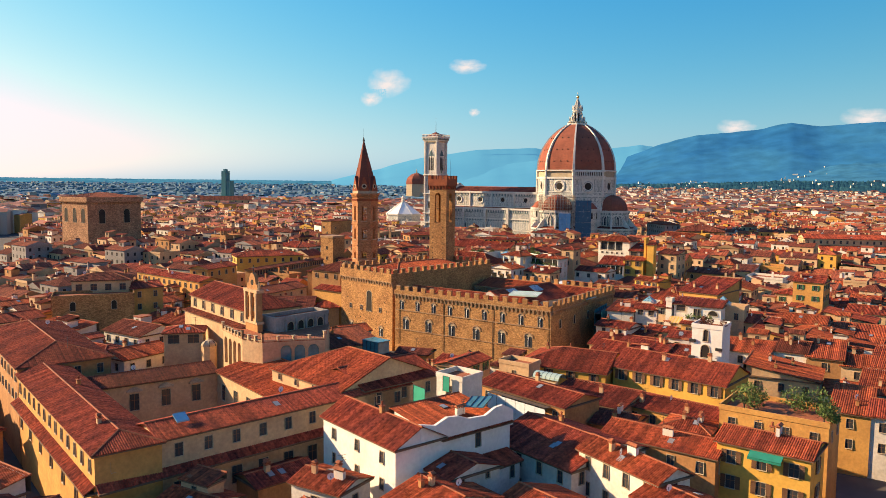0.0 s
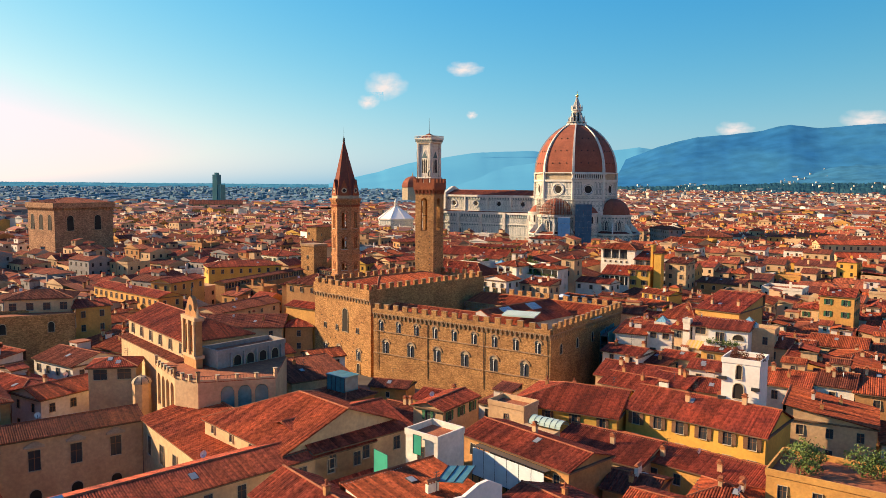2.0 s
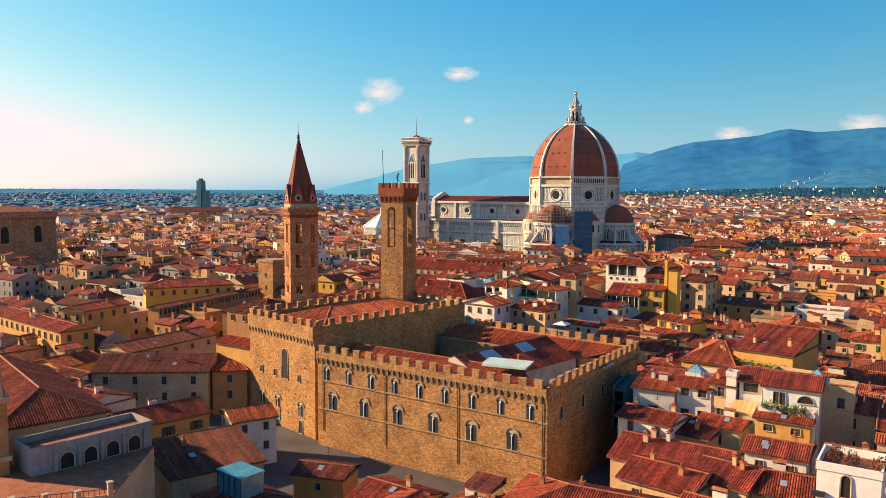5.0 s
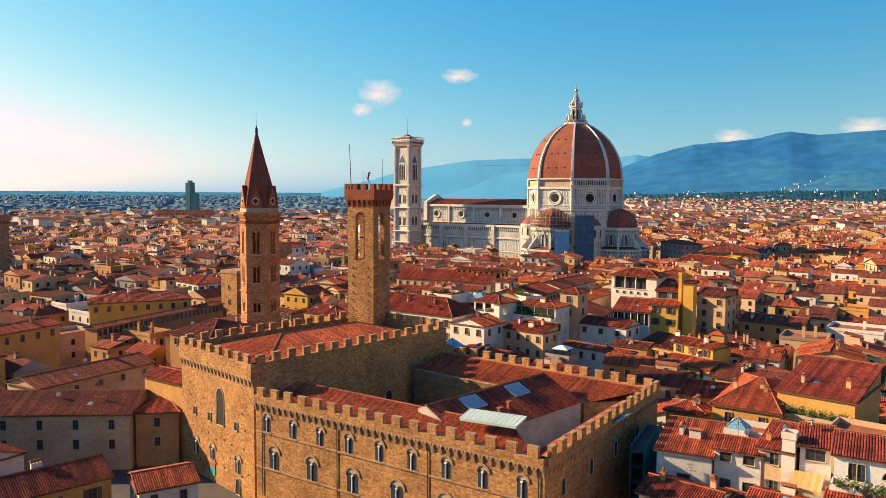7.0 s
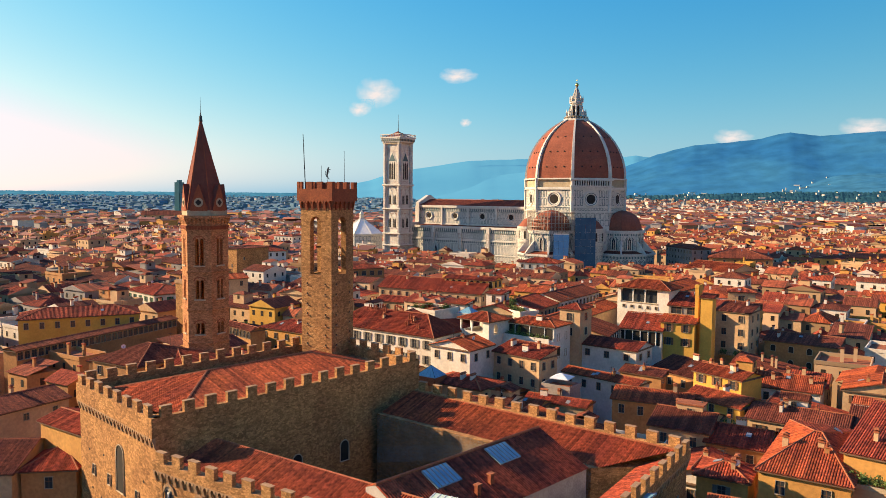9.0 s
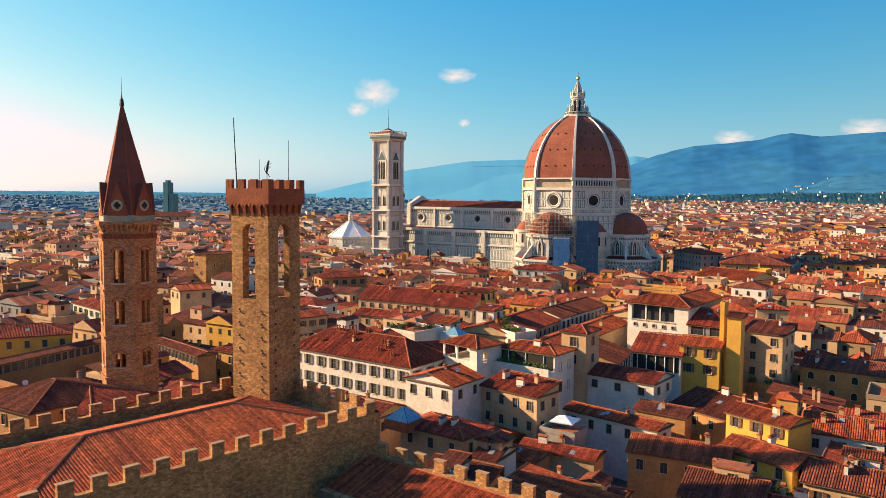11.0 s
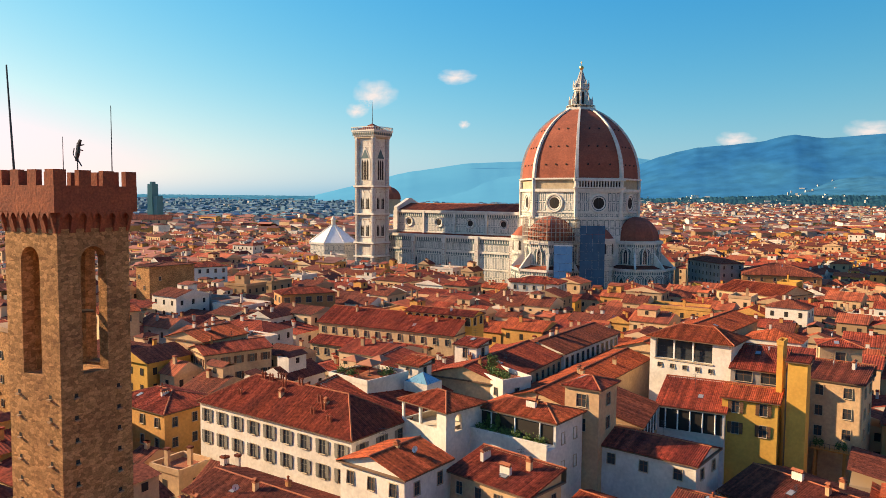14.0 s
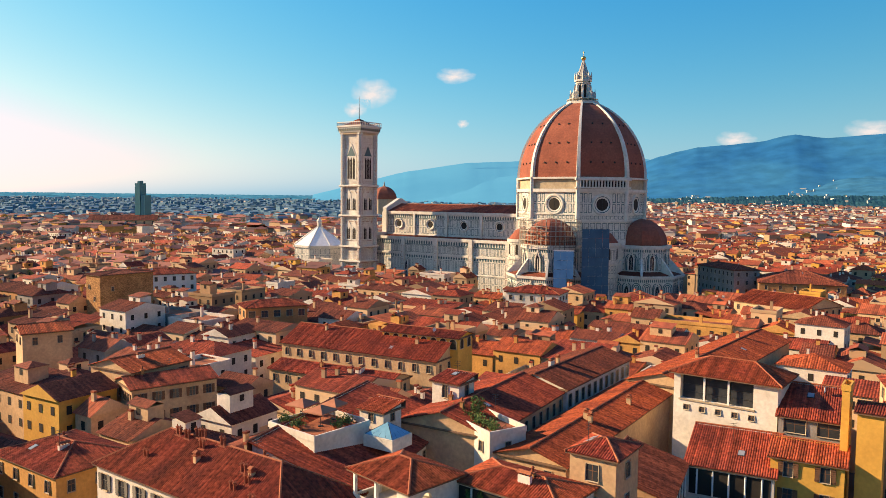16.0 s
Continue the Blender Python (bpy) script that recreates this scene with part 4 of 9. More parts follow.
def palace_tower(cx, cy, rot):
    w = 6.4
    ring = rect(cx, cy, w, w, rot)
    TAKEN.append((cx, cy, 8, 8, rot))
    s = Shape(STONE)
    s.prism(ring, GROUND, 32.0, STONE, True)
    for i in range(4):
        pierced_wall(s, ring[i], ring[(i + 1) % 4], 32.0, 43.4, [(w * 0.48, 2.3, 32.2, 42.2)], STONE, 1.0)
    s.prism(ring, 43.4, 43.6, STONE)
    ob = s.make("bell_tower")
    tagged(ob, "tall square brown stone tower with arched belfry and battlements", "tower")
    b = Shape()
    b.bar((cx - 2, cy, 36.8), (cx + 2, cy, 36.8), 0.15, BARK)
    b.bar((cx, cy - 2, 36.5), (cx, cy + 2, 36.5), 0.15, BARK)
    prof = [(0.15, 36.5), (0.45, 36.2), (0.55, 35.5), (0.75, 34.9), (0.9, 34.6)]
    for (r0, z0), (r1, z1) in zip(prof, prof[1:]):
        b.solid([(cx + r0 * math.cos(k * 0.52), cy + r0 * math.sin(k * 0.52), z0) for k in range(12)],
                [(cx + r1 * math.cos(k * 0.52), cy + r1 * math.sin(k * 0.52), z1) for k in range(12)], METAL)
    b.make("bell", ob)
    q = Shape(BRICK)
    big = rect(cx, cy, w + 1.0, w + 1.0, rot)
    for i in range(4):
        corbels(q, ring[i], ring[(i + 1) % 4], 44.9, out=0.5, gap=1.28, h=1.6, mat=BRICK)
    tagged(q.make("bracket_course", ob, "small red brick arches on brackets"), kind="stuff")
    q = Shape(BRICK)
    q.prism(big, 44.85, 46.9, BRICK, True, True)
    q.make("parapet", ob, "red brick parapet")
    q = Shape(STONE)
    q.prism(ring, 43.6, 44.85, BRICK, False)
    q.make("belfry_top", ob)
    for i in range(4):
        a, b2 = Vector(big[i]), Vector(big[(i + 1) % 4])
        for k in range(4):
            c = a.lerp(b2, (k + 0.25) / 3.5)
            u = (Vector((cx, cy)) - (a + b2) / 2).normalized() * 0.28
            m = Shape()
            m.box(c.x + u.x, c.y + u.y, 46.9, 48.1, 1.05, 0.5, math.degrees(math.atan2((b2 - a).y, (b2 - a).x)), BRICK)
            m.make("merlon", ob)
    f = Shape()
    p = Vector(big[3])
    f.bar((-5.3, 257.1, 46.9), (-5.65, 257.0, 56.3), 0.10, METAL, 6, 0.06)
    f.make("flagpole", ob)
    f = Shape()
    f.bar((1.0, 260.3, 46.9), (1.0, 260.3, 53.6), 0.05, METAL, 6, 0.03)
    f.make("lightning_rod", ob)
    f = Shape()
    f.bar((-3.0, 260.2, 46.9), (-3.0, 260.2, 51.0), 0.04, METAL, 6, 0.025)
    f.make("lightning_rod", ob)
    # weather vane: rearing beast with curled tail on a rod
    f = Shape()
    vx, vy = -2.1, 260.8
    f.bar((vx, vy, 46.9), (vx, vy, 49.4), 0.05, METAL)
    for (x0, z0), (x1, z1), r0, r1 in (((-0.1, 49.0), (0.05, 49.7), 0.10, 0.2), ((0.05, 49.7), (0.12, 50.4), 0.2, 0.16), ((0.12, 50.4), (0.3, 50.8), 0.17, 0.12),
                                       ((0.1, 50.3), (0.6, 50.4), 0.07, 0.04), ((0.1, 50.0), (0.5, 49.9), 0.07, 0.04), ((0.0, 49.2), (0.35, 48.6), 0.08, 0.05),
                                       ((-0.1, 49.1), (-0.35, 49.6), 0.05, 0.04), ((-0.35, 49.6), (-0.25, 50.1), 0.04, 0.05)):
        f.bar((vx + x0, vy, z0), (vx + x1, vy, z1), r0, METAL, 6, r1)
    f.make("weather_vane", ob, "dark metal animal-shaped weather vane")
    # putlog holes, each a dark face in place of a shaded hollow
    for i in (0, 1, 3):
        for k in range(14):
            z = 20.0 + (k // 2) * 1.75
            hb = new("putlog_hole", PUTLOG)
            hb.parent = ob
            hb.matrix_basis = at_wall(ring[i], ring[(i + 1) % 4], w * (0.2 if k % 2 else 0.8), z, 0.01)
    return ob


_p = Shape()
_p.face([(-0.16, -0.01, 0), (0.16, -0.01, 0), (0.16, -0.01, 0.3), (-0.16, -0.01, 0.3)], DARK)
_p.box(0, -0.1, -0.12, 0, 0.4, 0.2, 0, STONE_DRESSED)
_po = _p.make("putlog_hole")
PUTLOG = _po.data
bpy.data.objects.remove(_po)
palace_tower(-1.66, 258.0, -28.2)


# ---- the slender six-sided bell tower with its spire ----
def hexring(cx, cy, r, rot, n=6):
    return [(cx + r * math.cos(radians(rot + 360 * i / n)), cy + r * math.sin(radians(rot + 360 * i / n))) for i in range(n)]


def spire_tower(cx, cy):
    r, rot = 4.8, 2
    TAKEN.append((cx, cy, 10, 10, 0))
    s = Shape(SPIRE_STONE)
    ring = hexring(cx, cy, r, rot)
    side = math.dist(ring[0], ring[1])
    s.prism(ring, GROUND, 15.0, SPIRE_STONE, True)
    levels = ((15.0, 22.0, 17.2, 19.5), (22.0, 30.0, 24.4, 28.3), (30.0, 38.6, 31.3, 36.7))
    for z0, z1, a0, a1 in levels:
        for i in range(6):
            pierced_wall(s, ring[i], ring[(i + 1) % 6], z0, z1, [(side * 0.5 - 0.48, 0.74, a0, a1), (side * 0.5 + 0.48, 0.74, a0, a1)], SPIRE_STONE, 0.8, SPIRE_STONE)
    s.prism(ring, 38.6, 41.4, SPIRE_STONE)
    ob = s.make("church_bell_tower")
    tagged(ob, "slender hexagonal stone bell tower with a red spire", "bell tower")
    for z0, z1, a0, a1 in levels:
        for i in range(6):
            a, b = ring[i], ring[(i + 1) % 6]
            q = Shape()
            p = at_wall(a, b, side * 0.5, 0, 0) @ Vector((0, 0.2, 0))
            q.bar((p.x, p.y, a0), (p.x, p.y, a1 - 0.5), 0.10, STONE_TRIM, 6)
            q.make("window_column", ob, "pale marble window column")
            q = Shape()
            m = at_wall(a, b, side * 0.5, 0, 0)
            q.solid([m @ Vector((x, y, a0 - 0.28)) for x, y in ((-1.15, -0.22), (1.15, -0.22), (1.15, 0.02), (-1.15, 0.02))],
                    [m @ Vector((x, y, a0 - 0.02)) for x, y in ((-1.15, -0.22), (1.15, -0.22), (1.15, 0.02), (-1.15, 0.02))], STONE_TRIM, True, True)
            for k in range(10):
                t0, t1 = math.pi * k / 10, math.pi * (k + 1) / 10
                pts = [m @ Vector((rr * math.cos(tt), -0.10, a1 - 0.2 + rr * 0.7 * math.sin(tt))) for rr, tt in ((1.0, t0), (1.25, t0), (1.25, t1), (1.0, t1))]
                q.face(pts, BRICK)
            q.make("window_surround", ob)
    for z, out, h in ((15.2, 0.25, 0.3), (22.0, 0.28, 0.35), (29.8, 0.28, 0.35), (38.3, 0.22, 0.25), (41.0, 0.75, 0.45)):
        q = Shape()
        q.prism(hexring(cx, cy, r + out, rot), z, z + h, SPIRE_STONE, True, True)
        q.make("cornice", ob)
    q = Shape()
    for i in range(6):
        corbels(q, ring[i], ring[(i + 1) % 6], 41.0, out=0.55, gap=0.8, h=1.3, mat=SPIRE_STONE)
        corbels(q, ring[i], ring[(i + 1) % 6], 39.4, out=0.25, gap=0.6, h=0.8, mat=BRICK)
    tagged(q.make("bracket_course", ob, "small brick arches on brackets"), kind="stuff")
    q = Shape()
    q.prism(hexring(cx, cy, r * 0.97, rot), 41.45, 42.5, STONE_TRIM)
    q.make("drum", ob, "pale stone band under the spire")
    tip = Vector((cx - 0.5, cy, 61.2))
    low = hexring(cx, cy, r * 0.96, rot)
    q = Shape(SPIRE_TILE)
    q.solid([(*p, 42.5) for p in low], [(tip.x + 0.03 * (p[0] - cx), tip.y + 0.03 * (p[1] - cy), tip.z) for p in low], SPIRE_TILE)
    q.make("spire", ob, "dark red brick pyramid spire")
    for p in low:
        q = Shape()
        q.bar((*p, 42.5), tip, 0.16, BRICK, 5, 0.08)
        q.make("spire_rib", ob)
    for i in range(6):
        a, b = Vector(low[i]), Vector(low[(i + 1) % 6])
        d = (a + b) / 2
        n = (d - Vector((cx, cy))).normalized()
        u = (b - a).normalized()
        q = Shape(SPIRE_TILE)
        f0, f1, pk, bk = d - u * 1.75 + n * 0.2, d + u * 1.75 + n * 0.2, d + n * 0.2, d - n * 1.5
        q.face([(*f0, 42.4), (*f1, 42.4), (*f1, 43.0), (*pk, 47.9), (*f0, 43.0)], BRICK)
        for f, sg in ((f1, 1), (f0, -1)):
            q.face([(*f, 43.0), (*(bk + u * sg * 1.2), 43.6), (*bk, 47.8), (*pk, 47.9)], SPIRE_TILE)
            q.face([(*f, 42.4), (*(bk + u * sg * 1.2), 42.4), (*(bk + u * sg * 1.2), 43.6), (*f, 43.0)], SPIRE_TILE)
        c = Vector((*(pk + n * 0.04), 44.1))
        uu, zz = Vector((u.x, u.y, 0)), Vector((0, 0, 1))
        q.face([c + uu * (0.95 * math.cos(k * 0.524)) + zz * (0.95 * math.sin(k * 0.524)) for k in range(12)], STONE_TRIM)
        nn = Vector((n.x, n.y, 0)) * 0.03
        for ex, ez in ((0.3, 0), (-0.3, 0), (0, 0.3), (0, -0.3)):
            q.face([c + nn + uu * (ex + 0.3 * math.cos(k * 0.785)) + zz * (ez + 0.3 * math.sin(k * 0.785)) for k in range(8)], DARK)
            nn = nn + Vector((n.x, n.y, 0)) * 0.006
        q.make("dormer_gable", ob)
        if i % 2 == 0:
            z = 51.0 + 2.0 * (i // 2)
            at = Vector((*d, 42.5)).lerp(tip, (z - 42.5) / 18.7)
            q = Shape()
            q.box(at.x, at.y, z - 0.3, z + 0.7, 0.5, 0.5, math.degrees(math.atan2(u.y, u.x)), SPIRE_TILE)
            q.make("lucarne", ob)
    q = Shape()
    q.bar(tip - Vector((0, 0, 0.5)), tip + Vector((0, 0, 0.6)), 0.42, METAL, 8, 0.3)
    q.bar(tip + Vector((0, 0, 0.6)), tip + Vector((0, 0, 1.3)), 0.2, METAL, 8, 0.08)
    q.bar(tip + Vector((0, 0, 1.3)), tip + Vector((0, 0, 4.4)), 0.05, METAL, 6, 0.02)
    q.make("finial", ob)


spire_tower(-31.0, 283.2)


# ---- the cathedral: built about the middle of its dome, x to the east end, y to the north ----
CATHEDRAL = pose(98.3, 580.3, 0, 0, 0, -35.2)


def panels(s, a, b, z0, z1, cols, rows, mat=None, line=0.28, inset=0.35, out=0.04):
    """Upright marble panels: thin dark frames just proud of the wall."""
    L = math.dist(a, b)
    m = at_wall(a, b, 0, 0)
    mat = mat or MARBLE_GREEN
    cw, rh, line = L / cols, (z1 - z0) / rows, line * 0.62
    P = lambda x, z: m @ Vector((x, -out, z))
    for c in range(cols):
        for r in range(rows):
            x0, x1 = c * cw + inset, (c + 1) * cw - inset
            q0, q1 = z0 + r * rh + inset, z0 + (r + 1) * rh - inset
            for bx0, bx1, bz0, bz1 in ((x0, x0 + line, q0, q1), (x1 - line, x1, q0, q1), (x0 + line, x1 - line, q0, q0 + line), (x0 + line, x1 - line, q1 - line, q1)):
                s.face([P(bx0, bz0), P(bx1, bz0), P(bx1, bz1), P(bx0, bz1)], mat)


def band(s, a, b, z0, z1, out, mat):
    L = math.dist(a, b)
    m = at_wall(a, b, 0, 0)
    p = [m @ Vector(v) for v in ((-out, -out, 0), (L + out, -out, 0), (L + out, 0, 0), (-out, 0, 0))]
    s.prism([(v.x, v.y) for v in p], z0, z1, mat, True, True)


def arcade_row(s, a, b, z, n, h, out=0.06):
    """A row of small flat dark arches painted as recesses under a cornice."""
    L = math.dist(a, b)
    for i in range(n):
        m = at_wall(a, b, (i + 0.5) * L / n, z, out)
        w = L / n * 0.55
        s.face([m @ Vector((x, 0, q)) for x, q in ((-w / 2, 0), (w / 2, 0), (w / 2, h * 0.7), (w * 0.25, h * 0.93), (0, h), (-w * 0.25, h * 0.93), (-w / 2, h * 0.7))], MARBLE_GREEN)


def blind_arch(s, a, b, cx, z0, w, h, bands=2, out=0.07, mat=None):
    """Round blind arch drawn by narrow dark bands that stand proud of a marble wall."""
    m = at_wall(a, b, cx, z0, out)
    n = 12
    for k in range(bands):
        r1 = w / 2 - k * 0.75
        r0 = r1 - 0.34
        zc = h - w / 2
        for i in range(n):
            a0, a1 = math.pi * i / n, math.pi * (i + 1) / n
            s.face([m @ Vector((r * math.cos(q), 0, zc + r * math.sin(q))) for r, q in ((r0, a0), (r1, a0), (r1, a1), (r0, a1))], mat or MARBLE_GREEN)
        for sx in (-1, 1):
            x0, x1 = sorted((sx * r0, sx * r1))
            s.face([m @ Vector(v) for v in ((x0, 0, 0), (x1, 0, 0), (x1, 0, zc), (x0, 0, zc))], mat or MARBLE_GREEN)


def oculus_mesh(r):
    s = Shape()
    n = 24
    ang = [2 * math.pi * i / n for i in range(n)]
    for r0, r1, y0, y1, mat in ((r * 1.75, r * 1.6, -0.15, -0.55, MARBLE), (r * 1.6, r * 1.35, -0.55, -0.45, MARBLE), (r * 1.35, r * 1.22, -0.45, -0.3, MARBLE_GREEN), (r * 1.22, r, -0.3, -0.1, MARBLE)):
        for i in range(n):
            j = (i + 1) % n
            s.face([(r0 * math.cos(ang[i]), y0, r0 * math.sin(ang[i])), (r0 * math.cos(ang[j]), y0, r0 * math.sin(ang[j])),
                    (r1 * math.cos(ang[j]), y1, r1 * math.sin(ang[j])), (r1 * math.cos(ang[i]), y1, r1 * math.sin(ang[i]))], mat)
    s.face([(r * math.cos(a), -0.1, r * math.sin(a)) for a in ang], DARK)
    s.box(0, -0.12, -r, r, 0.12, 0.06, 0, METAL)
    for i in range(n):
        j = (i + 1) % n
        s.face([(r * 1.75 * math.cos(ang[i]), 0, r * 1.75 * math.sin(ang[i])), (r * 1.75 * math.cos(ang[j]), 0, r * 1.75 * math.sin(ang[j])),
                (r * 1.75 * math.cos(ang[j]), -0.15, r * 1.75 * math.sin(ang[j])), (r * 1.75 * math.cos(ang[i]), -0.15, r * 1.75 * math.sin(ang[i]))], MARBLE)
    ob = s.make("oculus")
    me = ob.data
    bpy.data.objects.remove(ob)
    return me


def gothic_mesh(w, h):
    """A tall pointed window in a marble frame with a gable over it."""
    s = Shape()
    pts = [(-w / 2, 0), (w / 2, 0), (w / 2, h * 0.72), (w * 0.33, h * 0.87), (0, h), (-w * 0.33, h * 0.87), (-w / 2, h * 0.72)]
    s.face([(x, -0.06, z) for x, z in pts], GLASS)
    s.box(0, -0.12, 0, h * 0.8, 0.18, 0.12, 0, MARBLE)
    for sx in (-1, 1):
        s.box(sx * (w / 2 + 0.3), -0.2, -0.4, h * 0.8, 0.6, 0.4, 0, MARBLE)
        s.bar((sx * (w / 2 + 0.3), -0.2, h * 0.78), (0, -0.2, h * 1.32), 0.3, MARBLE, 4)
        s.bar((sx * (w / 2 + 0.9), -0.3, 0), (sx * (w / 2 + 0.9), -0.3, h * 1.1), 0.3, MARBLE_GREEN, 6, 0.1)
    s.bar((0, -0.2, h * 1.25), (0, -0.2, h * 1.55), 0.25, MARBLE, 6, 0.05)
    ob = s.make("gothic_window")
    me = ob.data
    bpy.data.objects.remove(ob)
    return me


def octa(r, n=8, off=22.5):
    return [(r * math.cos(radians(off + 360 * i / n)), r * math.sin(radians(off + 360 * i / n))) for i in range(n)]


def cathedral():
    s = Shape(MARBLE)
    X0, X1, YA, YC = -108.0, -22.0, 20.0, 10.8
    s.prism([(X0, -YA), (X1, -YA), (X1, YA), (X0, YA)], GROUND, 25.4, MARBLE)
    s.prism([(X0, -YC), (X1, -YC), (X1, YC), (X0, YC)], 25.4, 38.4, MARBLE)
    ob = s.make("cathedral")
    ob.matrix_basis = CATHEDRAL
    tagged(ob, "marble cathedral with a great red tiled dome and white ribs", "cathedral")

    def P(sh, name, label="", smooth=False):
        return sh.make(name, ob, label, smooth)
    # nave roof, aisle roofs
    q = Shape()
    for sy in (-1, 1):
        a, b = ((X0, sy * (YC + 0.5), 38.9), (X1, sy * (YC + 0.5), 38.9))
        if sy > 0:
            a, b = b, a
        q.tiles([a, b, (b[0], 0, 42.6), (a[0], 0, 42.6)], TILE[2], 0.6)
        a, b = ((X0, sy * (YA - 0.6), 25.5), (X1, sy * (YA - 0.6), 25.5))
        if sy > 0:
            a, b = b, a
        q.tiles([a, b, (b[0], sy * YC, 26.2), (a[0], sy * YC, 26.2)], TILE[2], 0.6)
    q.bar((X0, 0, 42.6), (X1, 0, 42.6), 0.3, RIDGE)
    P(q, "nave_roof")
    q = Shape()
    q.prism([(X0 - 2.2, -12.5), (X0 + 0.3, -12.5), (X0 + 0.3, 12.5), (X0 - 2.2, 12.5)], GROUND, 40.6, MARBLE)
    q.solid([(X0 - 2.2, -12.5, 40.6), (X0 + 0.3, -12.5, 40.6), (X0 + 0.3, 12.5, 40.6), (X0 - 2.2, 12.5, 40.6)],
            [(X0 - 2.2, -1, 45.6), (X0 + 0.3, -1, 45.6), (X0 + 0.3, 1, 45.6), (X0 - 2.2, 1, 45.6)], MARBLE)
    q.prism([(X0 - 2.2, -22), (X0 + 0.3, -22), (X0 + 0.3, 22), (X0 - 2.2, 22)], GROUND, 27.5, MARBLE)
    P(q, "facade")
    # south flank: cornices, panels, pilasters, windows
    a, b = (X0, -YA), (X1, -YA)
    q = Shape()
    band(q, a, b, 24.6, 26.0, 0.8, MARBLE)
    band(q, a, b, 22.2, 22.5, 0.25, MARBLE_GREEN)
    arcade_row(q, a, b, 22.6, 56, 1.8)
    band(q, a, b, 17.0, 17.9, 0.5, MARBLE)
    arcade_row(q, a, b, 15.6, 56, 1.3)
    band(q, a, b, 8.4, 8.9, 0.3, MARBLE)
    P(q, "aisle_cornice")
    q = Shape()
    panels(q, a, b, 18.0, 22.2, 56, 1, line=0.28, inset=0.22)
    panels(q, a, b, 9.0, 15.4, 42, 1, line=0.28, inset=0.28)
    panels(q, a, b, 1.0, 8.2, 42, 2, line=0.28, inset=0.28)
    tagged(P(q, "aisle_panelling"), kind="stuff")
    a2, b2 = (X0, -YC), (X1, -YC)
    q = Shape()
    band(q, a2, b2, 37.4, 38.9, 0.8, MARBLE)
    band(q, a2, b2, 26.4, 26.9, 0.3, MARBLE)
    arcade_row(q, a2, b2, 35.6, 60, 1.5)
    panels(q, a2, b2, 27.1, 30.9, 40, 1, line=0.30, inset=0.28)
    panels(q, a2, b2, 31.0, 35.2, 40, 1, line=0.30, inset=0.28)
    band(q, a2, b2, 35.2, 35.45, 0.15, MARBLE_GREEN)
    tagged(P(q, "clerestory_trim"), kind="stuff")
    bays = [-37.5 - 20.9 * k for k in range(4)]
    oc = oculus_mesh(1.7)
    for x in bays:
        o = new("oculus", oc)
        o.parent, o.matrix_basis = ob, at_wall(a2, b2, x - X0, 32.2, 0.05)
    for k in range(5):
        x = -27.0 - 20.9 * k
        p = Shape()
        p.box(x, -YA - 0.6, GROUND, 25.8, 2.2, 1.4, 0, MARBLE)
        panels(p, (x - 1.1, -YA - 1.3), (x + 1.1, -YA - 1.3), 1, 22, 1, 6, MARBLE_PINK)
        p.box(x, -YC - 0.4, 24, 38.4, 1.3, 1.0, 0, MARBLE)
        P(p, "pilaster")
    g = gothic_mesh(2.0, 9.5)
    for x in (-49, -68, -88):
        w = new("gothic_window", g)
        w.parent, w.matrix_basis = ob, at_wall(a, b, x - X0, 4.0, 0.05)
    # crossing and drum
    A = 27.0
    R = A / math.cos(radians(22.5))
    s = Shape(MARBLE)
    s.prism(octa(R), GROUND, 50.6, MARBLE)
    s.prism(octa(R * 0.985), 50.6, 55.8, STONE_TRIM)
    P(s, "drum")
    corner = octa(R)
    s = Shape()
    big = oculus_mesh(2.7)
    for i in range(8):
        a, b = corner[i], corner[(i + 1) % 8]
        for z0, z1, o in ((36.4, 37.2, 0.6), (49.4, 50.8, 0.9), (55.2, 56.0, 1.0), (39.4, 39.8, 0.3)):
            band(s, a, b, z0, z1, o, MARBLE)
        panels(s, a, b, 28.6, 36.2, 8, 2, line=0.34, inset=0.26)
        panels(s, a, b, 37.4, 39.3, 12, 1, line=0.3, inset=0.22)
        L = math.dist(a, b)
        for f0, f1 in ((0.02, 0.30), (0.70, 0.98)):
            p0, p1 = Vector(a).lerp(Vector(b), f0), Vector(a).lerp(Vector(b), f1)
            panels(s, tuple(p0), tuple(p1), 40.0, 49.2, 3, 2, line=0.42, inset=0.3)
        ocu = new("oculus", big)
        ocu.parent, ocu.matrix_basis = ob, at_wall(a, b, L / 2, 44.0, 0.05)
        c = Shape()
        c.bar((a[0] * 1.005, a[1] * 1.005, 36.4), (a[0] * 1.005, a[1] * 1.005, 55.8), 1.0, MARBLE, 8)
        P(c, "corner_pier")
    tagged(P(s, "drum_trim"), kind="stuff")
    # white gallery on one face of the drum only
    i = 6
    a, b = corner[i], corner[(i + 1) % 8]
    gal = Shape()
    band(gal, a, b, 51.0, 51.7, 1.5, MARBLE)
    band(gal, a, b, 54.6, 55.6, 1.6, MARBLE)
    L = math.dist(a, b)
    for k in range(16):
        m = at_wall(a, b, (k + 0.5) * L / 16, 51.6, 1.1)
        p = m.translation
        gal.bar(p, p + Vector((0, 0, 3.1)), 0.34, MARBLE, 6)
        m = at_wall(a, b, (k + 1.0) * L / 16, 51.7, 0.3)
        if k < 15:
            gal.face([m @ Vector(v) for v in ((-0.5, 0, 0), (0.5, 0, 0), (0.5, 0, 2.2), (0, 0, 2.8), (-0.5, 0, 2.2))], DARK)
